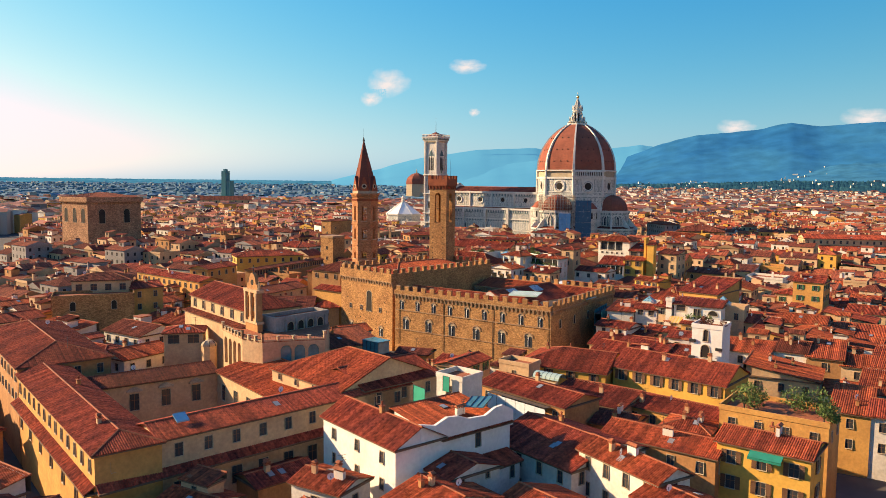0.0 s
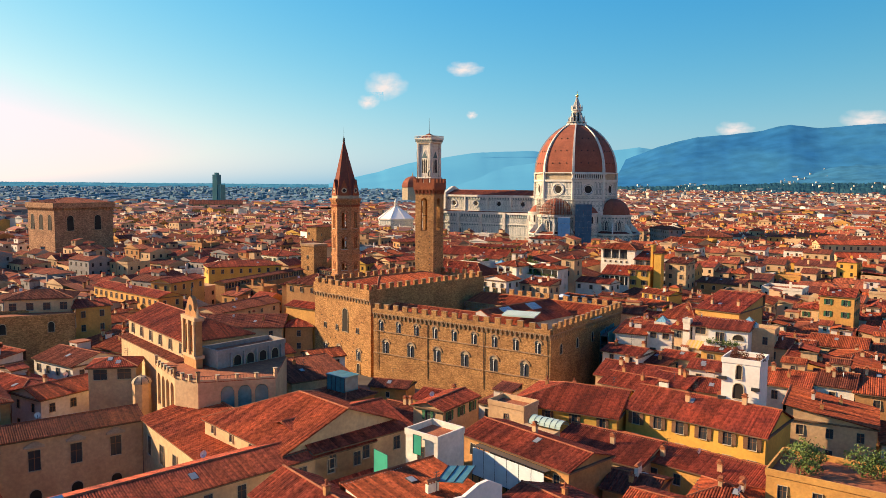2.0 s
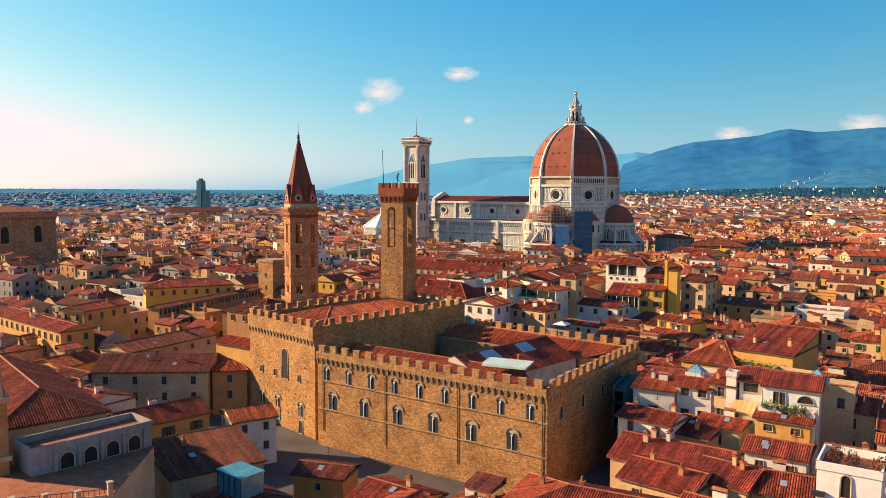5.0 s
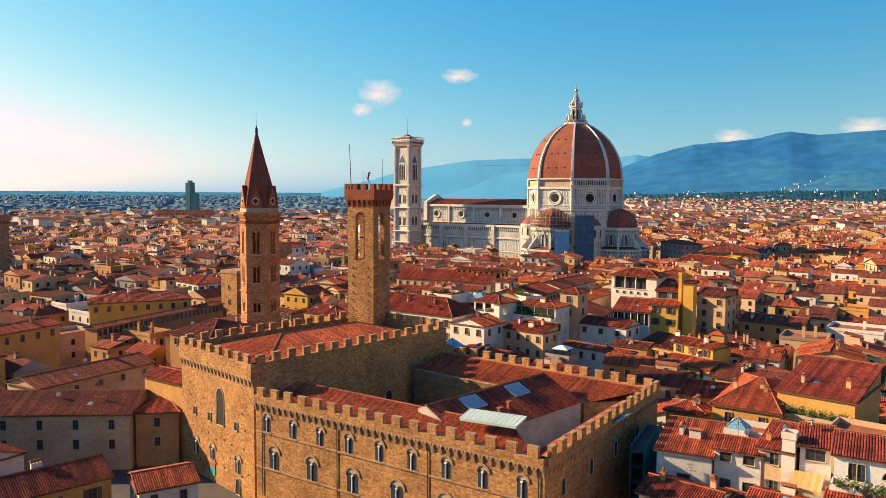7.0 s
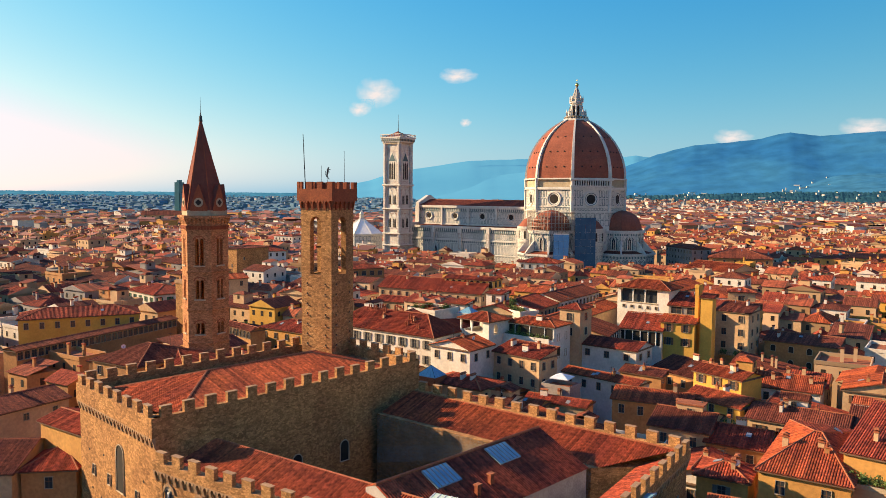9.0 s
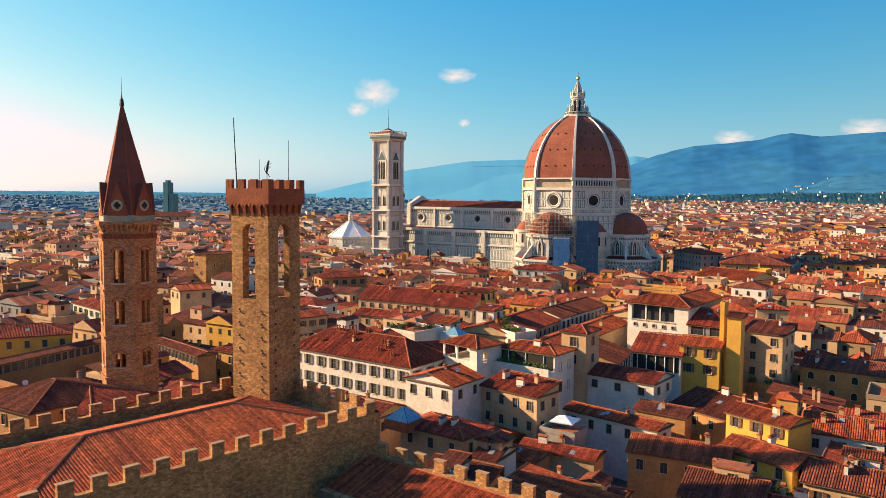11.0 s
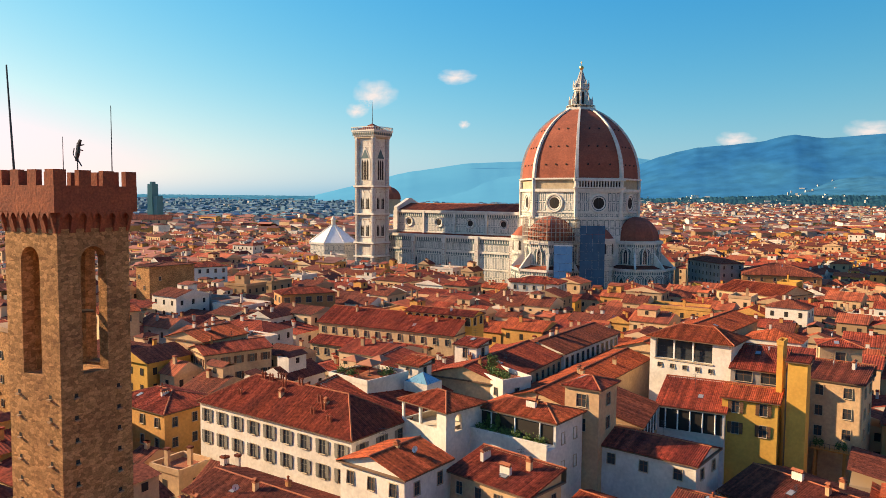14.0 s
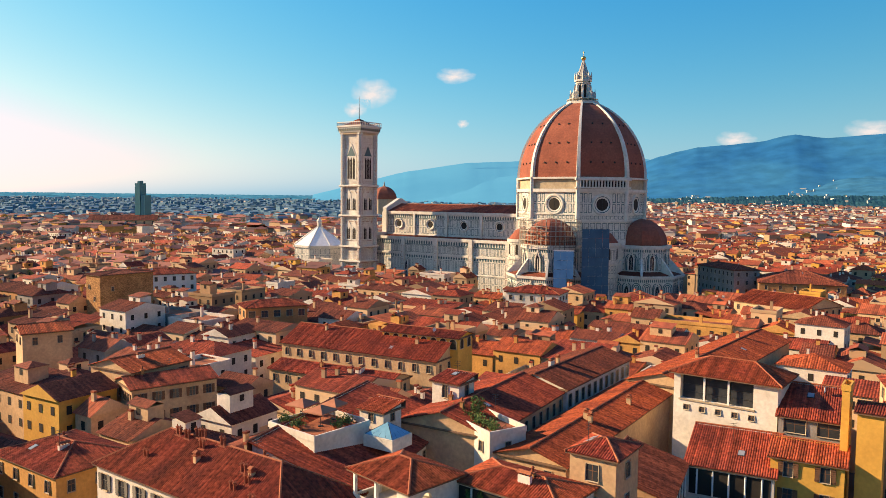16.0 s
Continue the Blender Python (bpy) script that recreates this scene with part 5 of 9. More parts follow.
    P(gal, "gallery", "white marble arcaded gallery")
    # dome
    H, zb = 34.8, 55.9
    prof = []
    for k in range(17):
        h = H * k / 16
        prof.append((math.sqrt(38.2 ** 2 - h * h) - 9.0, zb + h))
    ang = [radians(22.5 + 45 * k) for k in range(8)]
    for i in range(8):
        f = Shape(DOME_TILE)
        a0, a1 = ang[i], ang[(i + 1) % 8] if i < 7 else ang[0] + 2 * math.pi
        for (r0, z0), (r1, z1) in zip(prof, prof[1:]):
            f.face([(r0 * math.cos(a0), r0 * math.sin(a0), z0), (r0 * math.cos(a1), r0 * math.sin(a1), z0),
                    (r1 * math.cos(a1), r1 * math.sin(a1), z1), (r1 * math.cos(a0), r1 * math.sin(a0), z1)], DOME_TILE)
        am = (a0 + a1) / 2
        face = P(f, "dome_face")
        for k, us in ((3, (-0.5, 0, 0.5)), (7, (-0.45, 0, 0.45)), (11, (-0.3, 0.3))):
            r, z = prof[k]
            r2, z2 = prof[k + 1]
            for t in us:
                half = r * math.sin(radians(22.5)) * t
                rr = r * math.cos(radians(22.5))
                p = Vector((rr * math.cos(am) - half * math.sin(am), rr * math.sin(am) + half * math.cos(am), z))
                o = Shape()
                out = Vector((math.cos(am), math.sin(am), 0.35)).normalized()
                o.bar(p - out * 0.3, p + out * 0.35, 0.42, DARK, 8)
                o.make("round_vent", face)
        rib = Shape(MARBLE)
        ca, sa = math.cos(a0), math.sin(a0)
        for (r0, z0), (r1, z1), k in zip(prof, prof[1:], range(16)):
            w0, w1 = 1.0 - 0.03 * k, 1.0 - 0.03 * (k + 1)
            q = []
            for r, z, w in ((r0, z0, w0), (r1, z1, w1)):
                q.append([(r * ca + w * sa - 0.6 * ca, r * sa - w * ca - 0.6 * sa, z), ((r + 0.75) * ca + w * sa * 0.8, (r + 0.75) * sa - w * ca * 0.8, z + 0.2),
                          ((r + 0.75) * ca - w * sa * 0.8, (r + 0.75) * sa + w * ca * 0.8, z + 0.2), (r * ca - w * sa - 0.6 * ca, r * sa + w * ca - 0.6 * sa, z)])
            for j in range(3):
                rib.face([q[0][j], q[0][j + 1], q[1][j + 1], q[1][j]], MARBLE)
        P(rib, "rib", "white marble rib")
    # lantern
    zt = zb + H
    l = Shape(MARBLE)
    l.prism(octa(7.4), zt - 0.4, zt + 0.9, MARBLE, True, True)
    for p in octa(7.1, 24, 0):
        l.bar((*p, zt + 0.9), (*p, zt + 2.0), 0.16, MARBLE, 5)
    l.prism(octa(7.2), zt + 1.95, zt + 2.15, MARBLE, True, True)
    P(l, "lantern_platform")
    l = Shape(MARBLE)
    l.prism(octa(3.3), zt + 0.9, zt + 10.2, MARBLE)
    l.prism(octa(3.7), zt + 9.2, zt + 9.6, MARBLE, True, True)
    l.prism(octa(4.1), zt + 10.2, zt + 11.0, MARBLE, True, True)
    l.prism(octa(3.3), zt + 11.0, zt + 12.6, MARBLE)
    l.prism(octa(3.6), zt + 12.6, zt + 13.0, MARBLE, True, True)
    for p in octa(3.75):
        l.bar((*p, zt + 11.0), (*p, zt + 13.0), 0.42, MARBLE, 6)
        l.bar((*p, zt + 13.0), (*p, zt + 14.8), 0.40, MARBLE, 6, 0.05)
    for i in range(8):
        a, b = octa(3.3)[i], octa(3.3)[(i + 1) % 8]
        m = at_wall(a, b, math.dist(a, b) / 2, zt + 2.5, 0.03)
        l.face([m @ Vector(v) for v in ((-0.6, 0, 0), (0.6, 0, 0), (0.6, 0, 5.6), (0, 0, 6.6), (-0.6, 0, 5.6))], DARK)
    P(l, "lantern")
    for i in range(8):
        a = ang[i]
        c, sn = math.cos(a), math.sin(a)
        l = Shape(MARBLE)
        t = Vector((-sn, c, 0)) * 0.35
        pts = [(3.2, 0.9), (6.1, 0.9), (6.1, 4.6), (5.5, 5.2), (4.6, 5.6), (4.1, 6.6), (3.95, 8.4), (3.2, 9.0)]
        ring = [Vector((r * c, r * sn, zt + z)) for r, z in pts]
        l.solid([p - t for p in ring], [p + t for p in ring], MARBLE, True, True)
        l.bar((5.6 * c, 5.6 * sn, zt + 4.6), (5.6 * c, 5.6 * sn, zt + 6.8), 0.42, MARBLE, 6, 0.05)
        P(l, "lantern_buttress")
    l = Shape(MARBLE)
    l.solid([(*p, zt + 13.0) for p in octa(3.0)], [(*p, zt + 15.2) for p in octa(1.95)], LEAD)
    l.solid([(*p, zt + 15.2) for p in octa(1.95)], [(*p, zt + 20.2) for p in octa(0.3)], LEAD)
    for p0_, p1_, p2_ in zip(octa(3.05), octa(2.0), octa(0.34)):
        l.bar((*p0_, zt + 13.0), (*p1_, zt + 15.2), 0.14, MARBLE, 4)
        l.bar((*p1_, zt + 15.2), (*p2_, zt + 20.2), 0.14, MARBLE, 4)
    P(l, "lantern_cone")
    l = Shape(GOLD)
    n = 12
    for k in range(6):
        p0, p1 = math.pi * k / 6 - math.pi / 2, math.pi * (k + 1) / 6 - math.pi / 2
        for j in range(n):
            q0, q1 = 2 * math.pi * j / n, 2 * math.pi * (j + 1) / n
            l.face([(1.15 * math.cos(p) * math.cos(q), 1.15 * math.cos(p) * math.sin(q), zt + 21.0 + 1.15 * math.sin(p)) for p, q in ((p0, q0), (p0, q1), (p1, q1), (p1, q0))], GOLD)
    l.bar((0, 0, zt + 22.0), (0, 0, zt + 24.4), 0.12, GOLD, 4)
    l.bar((-0.6, 0, zt + 23.6), (0.6, 0, zt + 23.6), 0.12, GOLD, 4)
    P(l, "gilded_ball", "gilded copper ball and cross", True)

    # tribunes: lower ring of chapels, upper ring, half dome
    def tribune(ang0, name):
        c = Vector((30.0 * math.cos(radians(ang0)), 30.0 * math.sin(radians(ang0))))
        t = Shape(MARBLE)
        outer = [(c.x + 18.8 * math.cos(radians(ang0 + d)), c.y + 18.8 * math.sin(radians(ang0 + d))) for d in (-108, -67.5, -22.5, 22.5, 67.5, 108)]
        upper = [(c.x + 12.6 * math.cos(radians(ang0 + d)), c.y + 12.6 * math.sin(radians(ang0 + d))) for d in (-110, -67.5, -22.5, 22.5, 67.5, 110)]
        t.prism(outer, GROUND, 13.0, MARBLE)
        t.prism(upper, 13.0, 26.0, MARBLE)
        g2 = gothic_mesh(1.9, 6.5)
        top = P(t, name)
        d = Shape()
        for i in range(5):
            a, b, a2, b2 = outer[i], outer[i + 1], upper[i], upper[i + 1]
            band(d, a, b, 12.4, 13.5, 0.6, MARBLE)
            band(d, a2, b2, 24.8, 26.3, 0.7, MARBLE)
            L1, L2 = math.dist(a, b), math.dist(a2, b2)
            for k in range(3):
                blind_arch(d, a, b, L1 * (k + 0.5) / 3, 1.0, L1 / 3 * 0.92, 9.6, 3)
            panels(d, a, b, -2.5, 1.0, 9, 1, line=0.3, inset=0.25)
            blind_arch(d, a2, b2, L2 / 2, 15.2, L2 * 0.62, 7.6, 3)
            for f0, f1 in ((0.02, 0.18), (0.82, 0.98)):
                panels(d, tuple(Vector(a2).lerp(Vector(b2), f0)), tuple(Vector(a2).lerp(Vector(b2), f1)), 15.2, 23.2, 1, 3, line=0.26, inset=0.2)
            arcade_row(d, a, b, 10.9, 16, 1.3)
            arcade_row(d, a2, b2, 23.4, 9, 1.2)
            # sloping chapel roof with a buttress wall on each corner
            d.face([(*a, 13.3), (*b, 13.3), (*b2, 14.8), (*a2, 14.8)], TILE[2])
            m = Vector(a2) - Vector(a)
            tt = Vector((-m.y, m.x)).normalized() * 0.45
            d.solid([(*(Vector(a) - tt), 13.0), (*(Vector(a2) - tt), 13.0), (*(Vector(a2) - tt), 20.6), (*(Vector(a) - tt), 13.8)],
                    [(*(Vector(a) + tt), 13.0), (*(Vector(a2) + tt), 13.0), (*(Vector(a2) + tt), 20.6), (*(Vector(a) + tt), 13.8)], MARBLE, True, True)
        d.make("trim", top)
        for i in range(5):
            for ring, z in ((outer, 2.5), (upper, 15.5)):
                a, b = ring[i], ring[i + 1]
                w = new("gothic_window", g2)
                w.parent, w.matrix_basis = top, at_wall(a, b, math.dist(a, b) / 2, z, 0.08)
        h = Shape(DOME_TILE)
        for i in range(5):
            d0, d1 = (-110, -67.5, -22.5, 22.5, 67.5, 110)[i:i + 2]
            for k in range(8):
                p0, p1 = math.pi / 2 * k / 8, math.pi / 2 * (k + 1) / 8
                q = []
                for p, dd in ((p0, d0), (p0, d1), (p1, d1), (p1, d0)):
                    r = 11.6 * math.cos(p)
                    q.append((c.x + r * math.cos(radians(ang0 + dd)), c.y + r * math.sin(radians(ang0 + dd)), 26.3 + 11.4 * math.sin(p)))
                h.face(q, DOME_TILE)
        back = [(c.x + 11.6 * math.cos(radians(ang0 + sg * 110)) * 0.0, c.y) for sg in (1,)]
        h.make("half_dome", top, "red tiled half dome")
        return top
    tribune(-90, "south_tribune")
    tribune(0, "east_tribune")
    tribune(90, "north_tribune")
    # small round chapels on the diagonal faces
    for aa in (-135, -45, 45):
        c = Vector((A * math.cos(radians(aa)), A * math.sin(radians(aa))))
        t = Shape(MARBLE)
        n = 16
        ring = [(c.x + 7.4 * math.cos(radians(aa + 105 - 210 * k / n)), c.y + 7.4 * math.sin(radians(aa + 105 - 210 * k / n))) for k in range(n + 1)][::-1]
        t.prism(ring, GROUND, 27.4, MARBLE)
        band_ring = [(c.x + (x - c.x) * 1.08, c.y + (y - c.y) * 1.08) for x, y in ring]
        t.prism(band_ring, 26.2, 27.6, MARBLE, True, True)
        top = P(t, "exedra")
        for k in range(2, n - 1, 3):
            d = Shape()
            a, b = ring[k], ring[k + 1]
            m = at_wall(a, b, math.dist(a, b) / 2, 20.4, 0.06)
            d.face([m @ Vector(v) for v in ((-0.65, 0, 0), (0.65, 0, 0), (0.65, 0, 3.8), (0.4, 0, 4.7), (0, 0, 5.0), (-0.4, 0, 4.7), (-0.65, 0, 3.8))], DARK)
            d.make("niche", top)
        for k in range(n):
            tr_ = Shape(MARBLE)
            a, b = ring[k], ring[k + 1]
            for z0, z1, o_ in ((13.0, 13.8, 0.5), (18.2, 19.0, 0.6), (25.2, 25.7, 0.3)):
                band(tr_, a, b, z0, z1, o_, MARBLE)
            panels(tr_, a, b, 14.2, 17.8, 1, 2, line=0.22, inset=0.2)
            panels(tr_, a, b, 2.0, 12.6, 1, 4, line=0.22, inset=0.2)
            if (k - 2) % 3:
                panels(tr_, a, b, 19.6, 24.8, 1, 1, line=0.24, inset=0.22)
            tr_.make("wall_bay", top)
        h = Shape(DOME_TILE)
        for k in range(n):
            (x0, y0), (x1, y1) = ring[k], ring[k + 1]
            h.face([(x0, y0, 27.6), (x1, y1, 27.6), (c.x + (x1 - c.x) * 0.6, c.y + (y1 - c.y) * 0.6, 31.4), (c.x + (x0 - c.x) * 0.6, c.y + (y0 - c.y) * 0.6, 31.4)], DOME_TILE)
            h.face([(c.x + (x0 - c.x) * 0.6, c.y + (y0 - c.y) * 0.6, 31.4), (c.x + (x1 - c.x) * 0.6, c.y + (y1 - c.y) * 0.6, 31.4), (c.x, c.y, 33.6)], DOME_TILE)
        h.make("half_cone_roof", top)
    return ob


cathedral()
TAKEN.append((98.3 - 54 * 0.817, 580.3 + 54 * 0.576, 128, 62, -35.2))
TAKEN.append((98.3 + 12 * 0.817, 580.3 - 12 * 0.576, 78, 100, -35.2))


def scaffold(w, h, d, label):
    """Tube scaffold with decks, x along, y outwards, standing at the origin."""
    root = Shape(METAL)
    for i in range(int(w / 2.2) + 1):
        for y in (0, -d):
            root.bar((i * 2.2, y, 0), (i * 2.2, y, h), 0.07, METAL, 4)
    for k in range(int(h / 2.1) + 1):
        for y in (0, -d):
            root.bar((0, y, k * 2.1), (w, y, k * 2.1), 0.05, METAL, 4)
    ob = root.make("scaffolding")
    tagged(ob, label, "scaffolding")
    for k in range(1, int(h / 2.1) + 1):
        p = Shape()
        p.box(w / 2, -d / 2, k * 2.1 - 0.06, k * 2.1, w, d, 0, BARK)
        p.make("deck", ob)
    return ob


sc = scaffold(8.8, 33.6, 1.6, "steel tube scaffolding with pale sheets on the cathedral")
sc.matrix_basis = CATHEDRAL @ pose(10.0, -46.5, GROUND, 0, 0, 22)
for r_ in range(6):
    for c_ in range(3):
        if r_ < 3 and c_ == 2 and r_ != 0:
            continue
        q = Shape()
        q.box(1.45 + c_ * 2.72, -1.75 - 0.06 * ((r_ + c_) % 2), 5.0 + r_ * 3.8 + 0.05, 8.75 + r_ * 3.8, 2.66, 0.06, 0, TARP)
        q.make("tarpaulin", sc, "blue scaffold sheet")
q = Shape(WHITE)
q.box(4.2, -1.8, 27.8, 28.3, 8.6, 0.3, 0, WHITE)
q.make("top_rail", sc)
# net made taller and wider to paint the shade between the cathedral's arms
sc = scaffold(11.0, 37.8, 1.6, "steel tube scaffolding with dark blue net and painted shade on the cathedral")
sc.matrix_basis = CATHEDRAL @ pose(19.5, -41.0, GROUND, 0, 0, 40)
for r_ in range(9):
    for c_ in range(4):
        q = Shape()
        q.box(1.45 + c_ * 2.86, -1.75 - 0.08 * ((r_ * 2 + c_) % 3), 2.0 + r_ * 3.9, 5.84 + r_ * 3.9, 2.80, 0.06, 0, NET_SHADE)
        q.make("scaffold_net", sc, "dark blue scaffold net, enlarged to paint shade")
# tube cage round the half dome of the south arm
cage = Shape(POLE)
for k in range(23):
    a = radians(-90 - 100 + 200 * k / 22)
    for r in (13.6, 12.2):
        cage.bar((r * math.cos(a), -30 + r * math.sin(a), 25.5), (r * math.cos(a), -30 + r * math.sin(a), 37.5), 0.10, POLE, 4)
for z in (26.5, 28.5, 30.5, 32.5, 34.5, 36.5, 37.5):
    for r in (13.6, 12.2):
        pts = [(r * math.cos(radians(-190 + 200 * k / 22)), -30 + r * math.sin(radians(-190 + 200 * k / 22)), z) for k in range(23)]
        for p0, p1 in zip(pts, pts[1:]):
            cage.bar(p0, p1, 0.10, POLE, 4)
cg = cage.make("scaffolding")
cg.matrix_basis = CATHEDRAL
tagged(cg, "pale tube scaffold cage round the half dome of the cathedral", "scaffolding")
for z in (28.4, 32.4, 36.4):
    d = Shape()
    for k in range(22):
        a0, a1 = radians(-190 + 200 * k / 22), radians(-190 + 200 * (k + 1) / 22)
        d.solid([(r * math.cos(a), -30 + r * math.sin(a), z) for r, a in ((12.2, a0), (13.6, a0), (13.6, a1), (12.2, a1))],
                [(r * math.cos(a), -30 + r * math.sin(a), z + 0.1) for r, a in ((12.2, a0), (13.6, a0), (13.6, a1), (12.2, a1))], STONE_TRIM, True, True)
    d.make("deck", cg)


# ---- the free-standing square bell tower in coloured marble ----
def campanile():
    W = 11.5
    ring = rect(0, 0, W, W, 0)
    s = Shape(MARBLE)
    s.prism(ring, GROUND, 78.0, MARBLE)
    ob = s.make("marble_bell_tower")
    ob.matrix_basis = CATHEDRAL @ pose(-108.6, -33.8, 0)
    tagged(ob, "tall square bell tower in white, green and pink marble", "bell tower")
    for x, y in ring:
        q = Shape(MARBLE)
        q.prism([(x * 0.985 + p, y * 0.985 + r) for p, r in octa(1.5)], GROUND, 78.6, MARBLE)
        for i in range(8):
            a, b = octa(1.5)[i], octa(1.5)[(i + 1) % 8]
            off = Vector((x * 0.985, y * 0.985))
            panels(q, tuple(off + Vector(a)), tuple(off + Vector(b)), 0, 78, 1, 22, MARBLE_PINK, 0.22, 0.2)
        q.make("corner_buttress", ob)
    for z in (7.0, 13.0, 20.5, 36.3, 51.5):
        q = Shape()
        q.prism(grown(ring, 1.6), z, z + 0.8, MARBLE, True, True)
        q.prism(grown(ring, 1.3), z - 0.35, z, MARBLE_PINK, True, True)
        q.make("cornice", ob)
    for i in range(4):
        a, b = ring[i], ring[(i + 1) % 4]
        q = Shape()
        for z0, z1, rows in ((0, 7, 2), (7.8, 12.4, 1), (13.8, 20, 1)):
            panels(q, a, b, z0, z1, 7, rows, MARBLE_PINK if rows == 1 else MARBLE_GREEN)
        for z0, z1 in ((21.4, 36), (37.2, 51)):
            panels(q, a, b, z0, z1, 1, 1, MARBLE_PINK, 0.4, 2.2)
            panels(q, a, b, z0 + 11, z1 - 0.4, 8, 1, MARBLE_PINK, 0.2, 0.25)
            for k in range(2):
                cx = W * (0.33 if k == 0 else 0.67)
                m = at_wall(a, b, cx, z0 + 3.0, 0.1)
                q.solid([m @ Vector(v) for v in ((-1.7, 0.1, -0.5), (1.7, 0.1, -0.5), (1.7, 0.1, 7.4), (0, 0.1, 9.8), (-1.7, 0.1, 7.4))],
                        [m @ Vector(v) for v in ((-1.7, -0.1, -0.5), (1.7, -0.1, -0.5), (1.7, -0.1, 7.4), (0, -0.1, 9.8), (-1.7, -0.1, 7.4))], MARBLE)
        panels(q, a, b, 52.6, 54.6, 8, 1, MARBLE_PINK, 0.2, 0.25)
        panels(q, a, b, 70.5, 76.5, 6, 2, MARBLE_PINK, 0.2, 0.3)
        tagged(q.make("marble_panelling", ob), kind="stuff")
        for z, h, xs, w in ((24.6, 6.6, (0.33, 0.67), 2.1), (39.6, 6.6, (0.33, 0.67), 2.1)):
            for x in xs:
                d = Shape()
                m = at_wall(a, b, W * x, z, 0.24)
                for k in (-1, 1):
                    o = k * w * 0.27
                    d.face([m @ Vector(v) for v in ((o - 0.48, 0, 0), (o + 0.48, 0, 0), (o + 0.48, 0, h * 0.75), (o, 0, h * 0.95), (o - 0.48, 0, h * 0.75))], DARK)
                d.make("twin_window", ob)
        d = Shape()
        m = at_wall(a, b, W / 2, 55.4, 0.16)
        d.solid([m @ Vector(v) for v in ((-3.5, 0.1, -0.4), (3.5, 0.1, -0.4), (3.5, 0.1, 11), (0, 0.1, 18), (-3.5, 0.1, 11))],
                [m @ Vector(v) for v in ((-3.5, -0.1, -0.4), (3.5, -0.1, -0.4), (3.5, -0.1, 11), (0, -0.1, 18), (-3.5, -0.1, 11))], MARBLE)
        for k in (-1, 0, 1):
            o = k * 1.75
            d.face([m @ Vector(v) for v in ((o - 0.68, -0.14, 0), (o + 0.68, -0.14, 0), (o + 0.68, -0.14, 9.4), (o, -0.14, 11.2), (o - 0.68, -0.14, 9.4))], DARK)
        d.face([m @ Vector(v) for v in ((-2.9, -0.13, 11.6), (2.9, -0.13, 11.6), (0, -0.13, 16.8))], MARBLE_GREEN)
        d.make("triple_window", ob)
    q = Shape(MARBLE)
    for k in range(4):
        q.prism(grown(ring, 1.2 + 0.28 * k), 78.0 + k * 0.9, 78.9 + k * 0.9, MARBLE if k % 2 else STONE_TRIM, True, True)
    q.prism(grown(ring, 2.4), 81.6, 82.4, MARBLE, True, True)
    for i in range(4):
        a, b = grown(ring, 2.2)[i], grown(ring, 2.2)[(i + 1) % 4]
        for k in range(12):
            p = Vector(a).lerp(Vector(b), k / 12)
            q.bar((*p, 82.4), (*p, 83.8), 0.22, MARBLE, 5)
        band(q, a, b, 83.8, 84.2, 0.12, MARBLE)
        arcade_row(q, grown(ring, 2.05)[i], grown(ring, 2.05)[(i + 1) % 4], 79.6, 10, 1.6, 0.1)
    q.make("crown_gallery", ob)
    q = Shape()
    q.solid([(*p, 82.4) for p in grown(ring, 0.6)], [(x * 0.02, y * 0.02, 86.4) for x, y in ring], TILE[2])
    q.make("pyramid_roof", ob)
    q = Shape()
    q.bar((0, 0, 86), (0, 0, 98), 0.22, METAL, 6, 0.06)
    q.make("mast", ob)


campanile()


def baptistery():
    s = Shape(MARBLE)
    r = 15.5
    s.prism(octa(r), GROUND, 17.5, MARBLE)
    ob = s.make("baptistery")
    ob.matrix_basis = CATHEDRAL @ pose(-165, -5, 0)
    tagged(ob, "octagonal marble baptistery with a white pyramid roof", "baptistery")
    q = Shape()
    for i in range(8):
        a, b = octa(r)[i], octa(r)[(i + 1) % 8]
        band(q, a, b, 16.6, 17.8, 0.5, MARBLE)
        panels(q, a, b, 9, 16.4, 4, 2)
    q.make("trim", ob)
    for i in range(8):
        q = Shape(WHITE)
        a, b = octa(r + 0.5)[i], octa(r + 0.5)[(i + 1) % 8]
        q.face([(*a, 17.8), (*b, 17.8), (0.9 * b[0] / r, 0.9 * b[1] / r, 28.5), (0.9 * a[0] / r, 0.9 * a[1] / r, 28.5)], WHITE)
        slab = q.make("roof_slope", ob, "white marble roof slope")
        q = Shape(MARBLE)
        q.bar((*a, 17.9), (0.9 * a[0] / r, 0.9 * a[1] / r, 28.6), 0.25, MARBLE, 5)
        q.make("roof_rib", slab)
    q = Shape(MARBLE)
    q.prism(octa(1.6), 28.4, 31.4, MARBLE)
    q.solid([(*p, 31.4) for p in octa(2.0)], [(*p, 34.2) for p in octa(0.1)], MARBLE)
    q.make("lantern", ob)


baptistery()
TAKEN.append((98.3 - 108.6 * 0.817 - 33.8 * 0.576, 580.3 + 108.6 * 0.576 - 33.8 * 0.817, 24, 24, -35.2))
TAKEN.append((98.3 - 165 * 0.817, 580.3 + 165 * 0.576, 44, 44, -35.2))


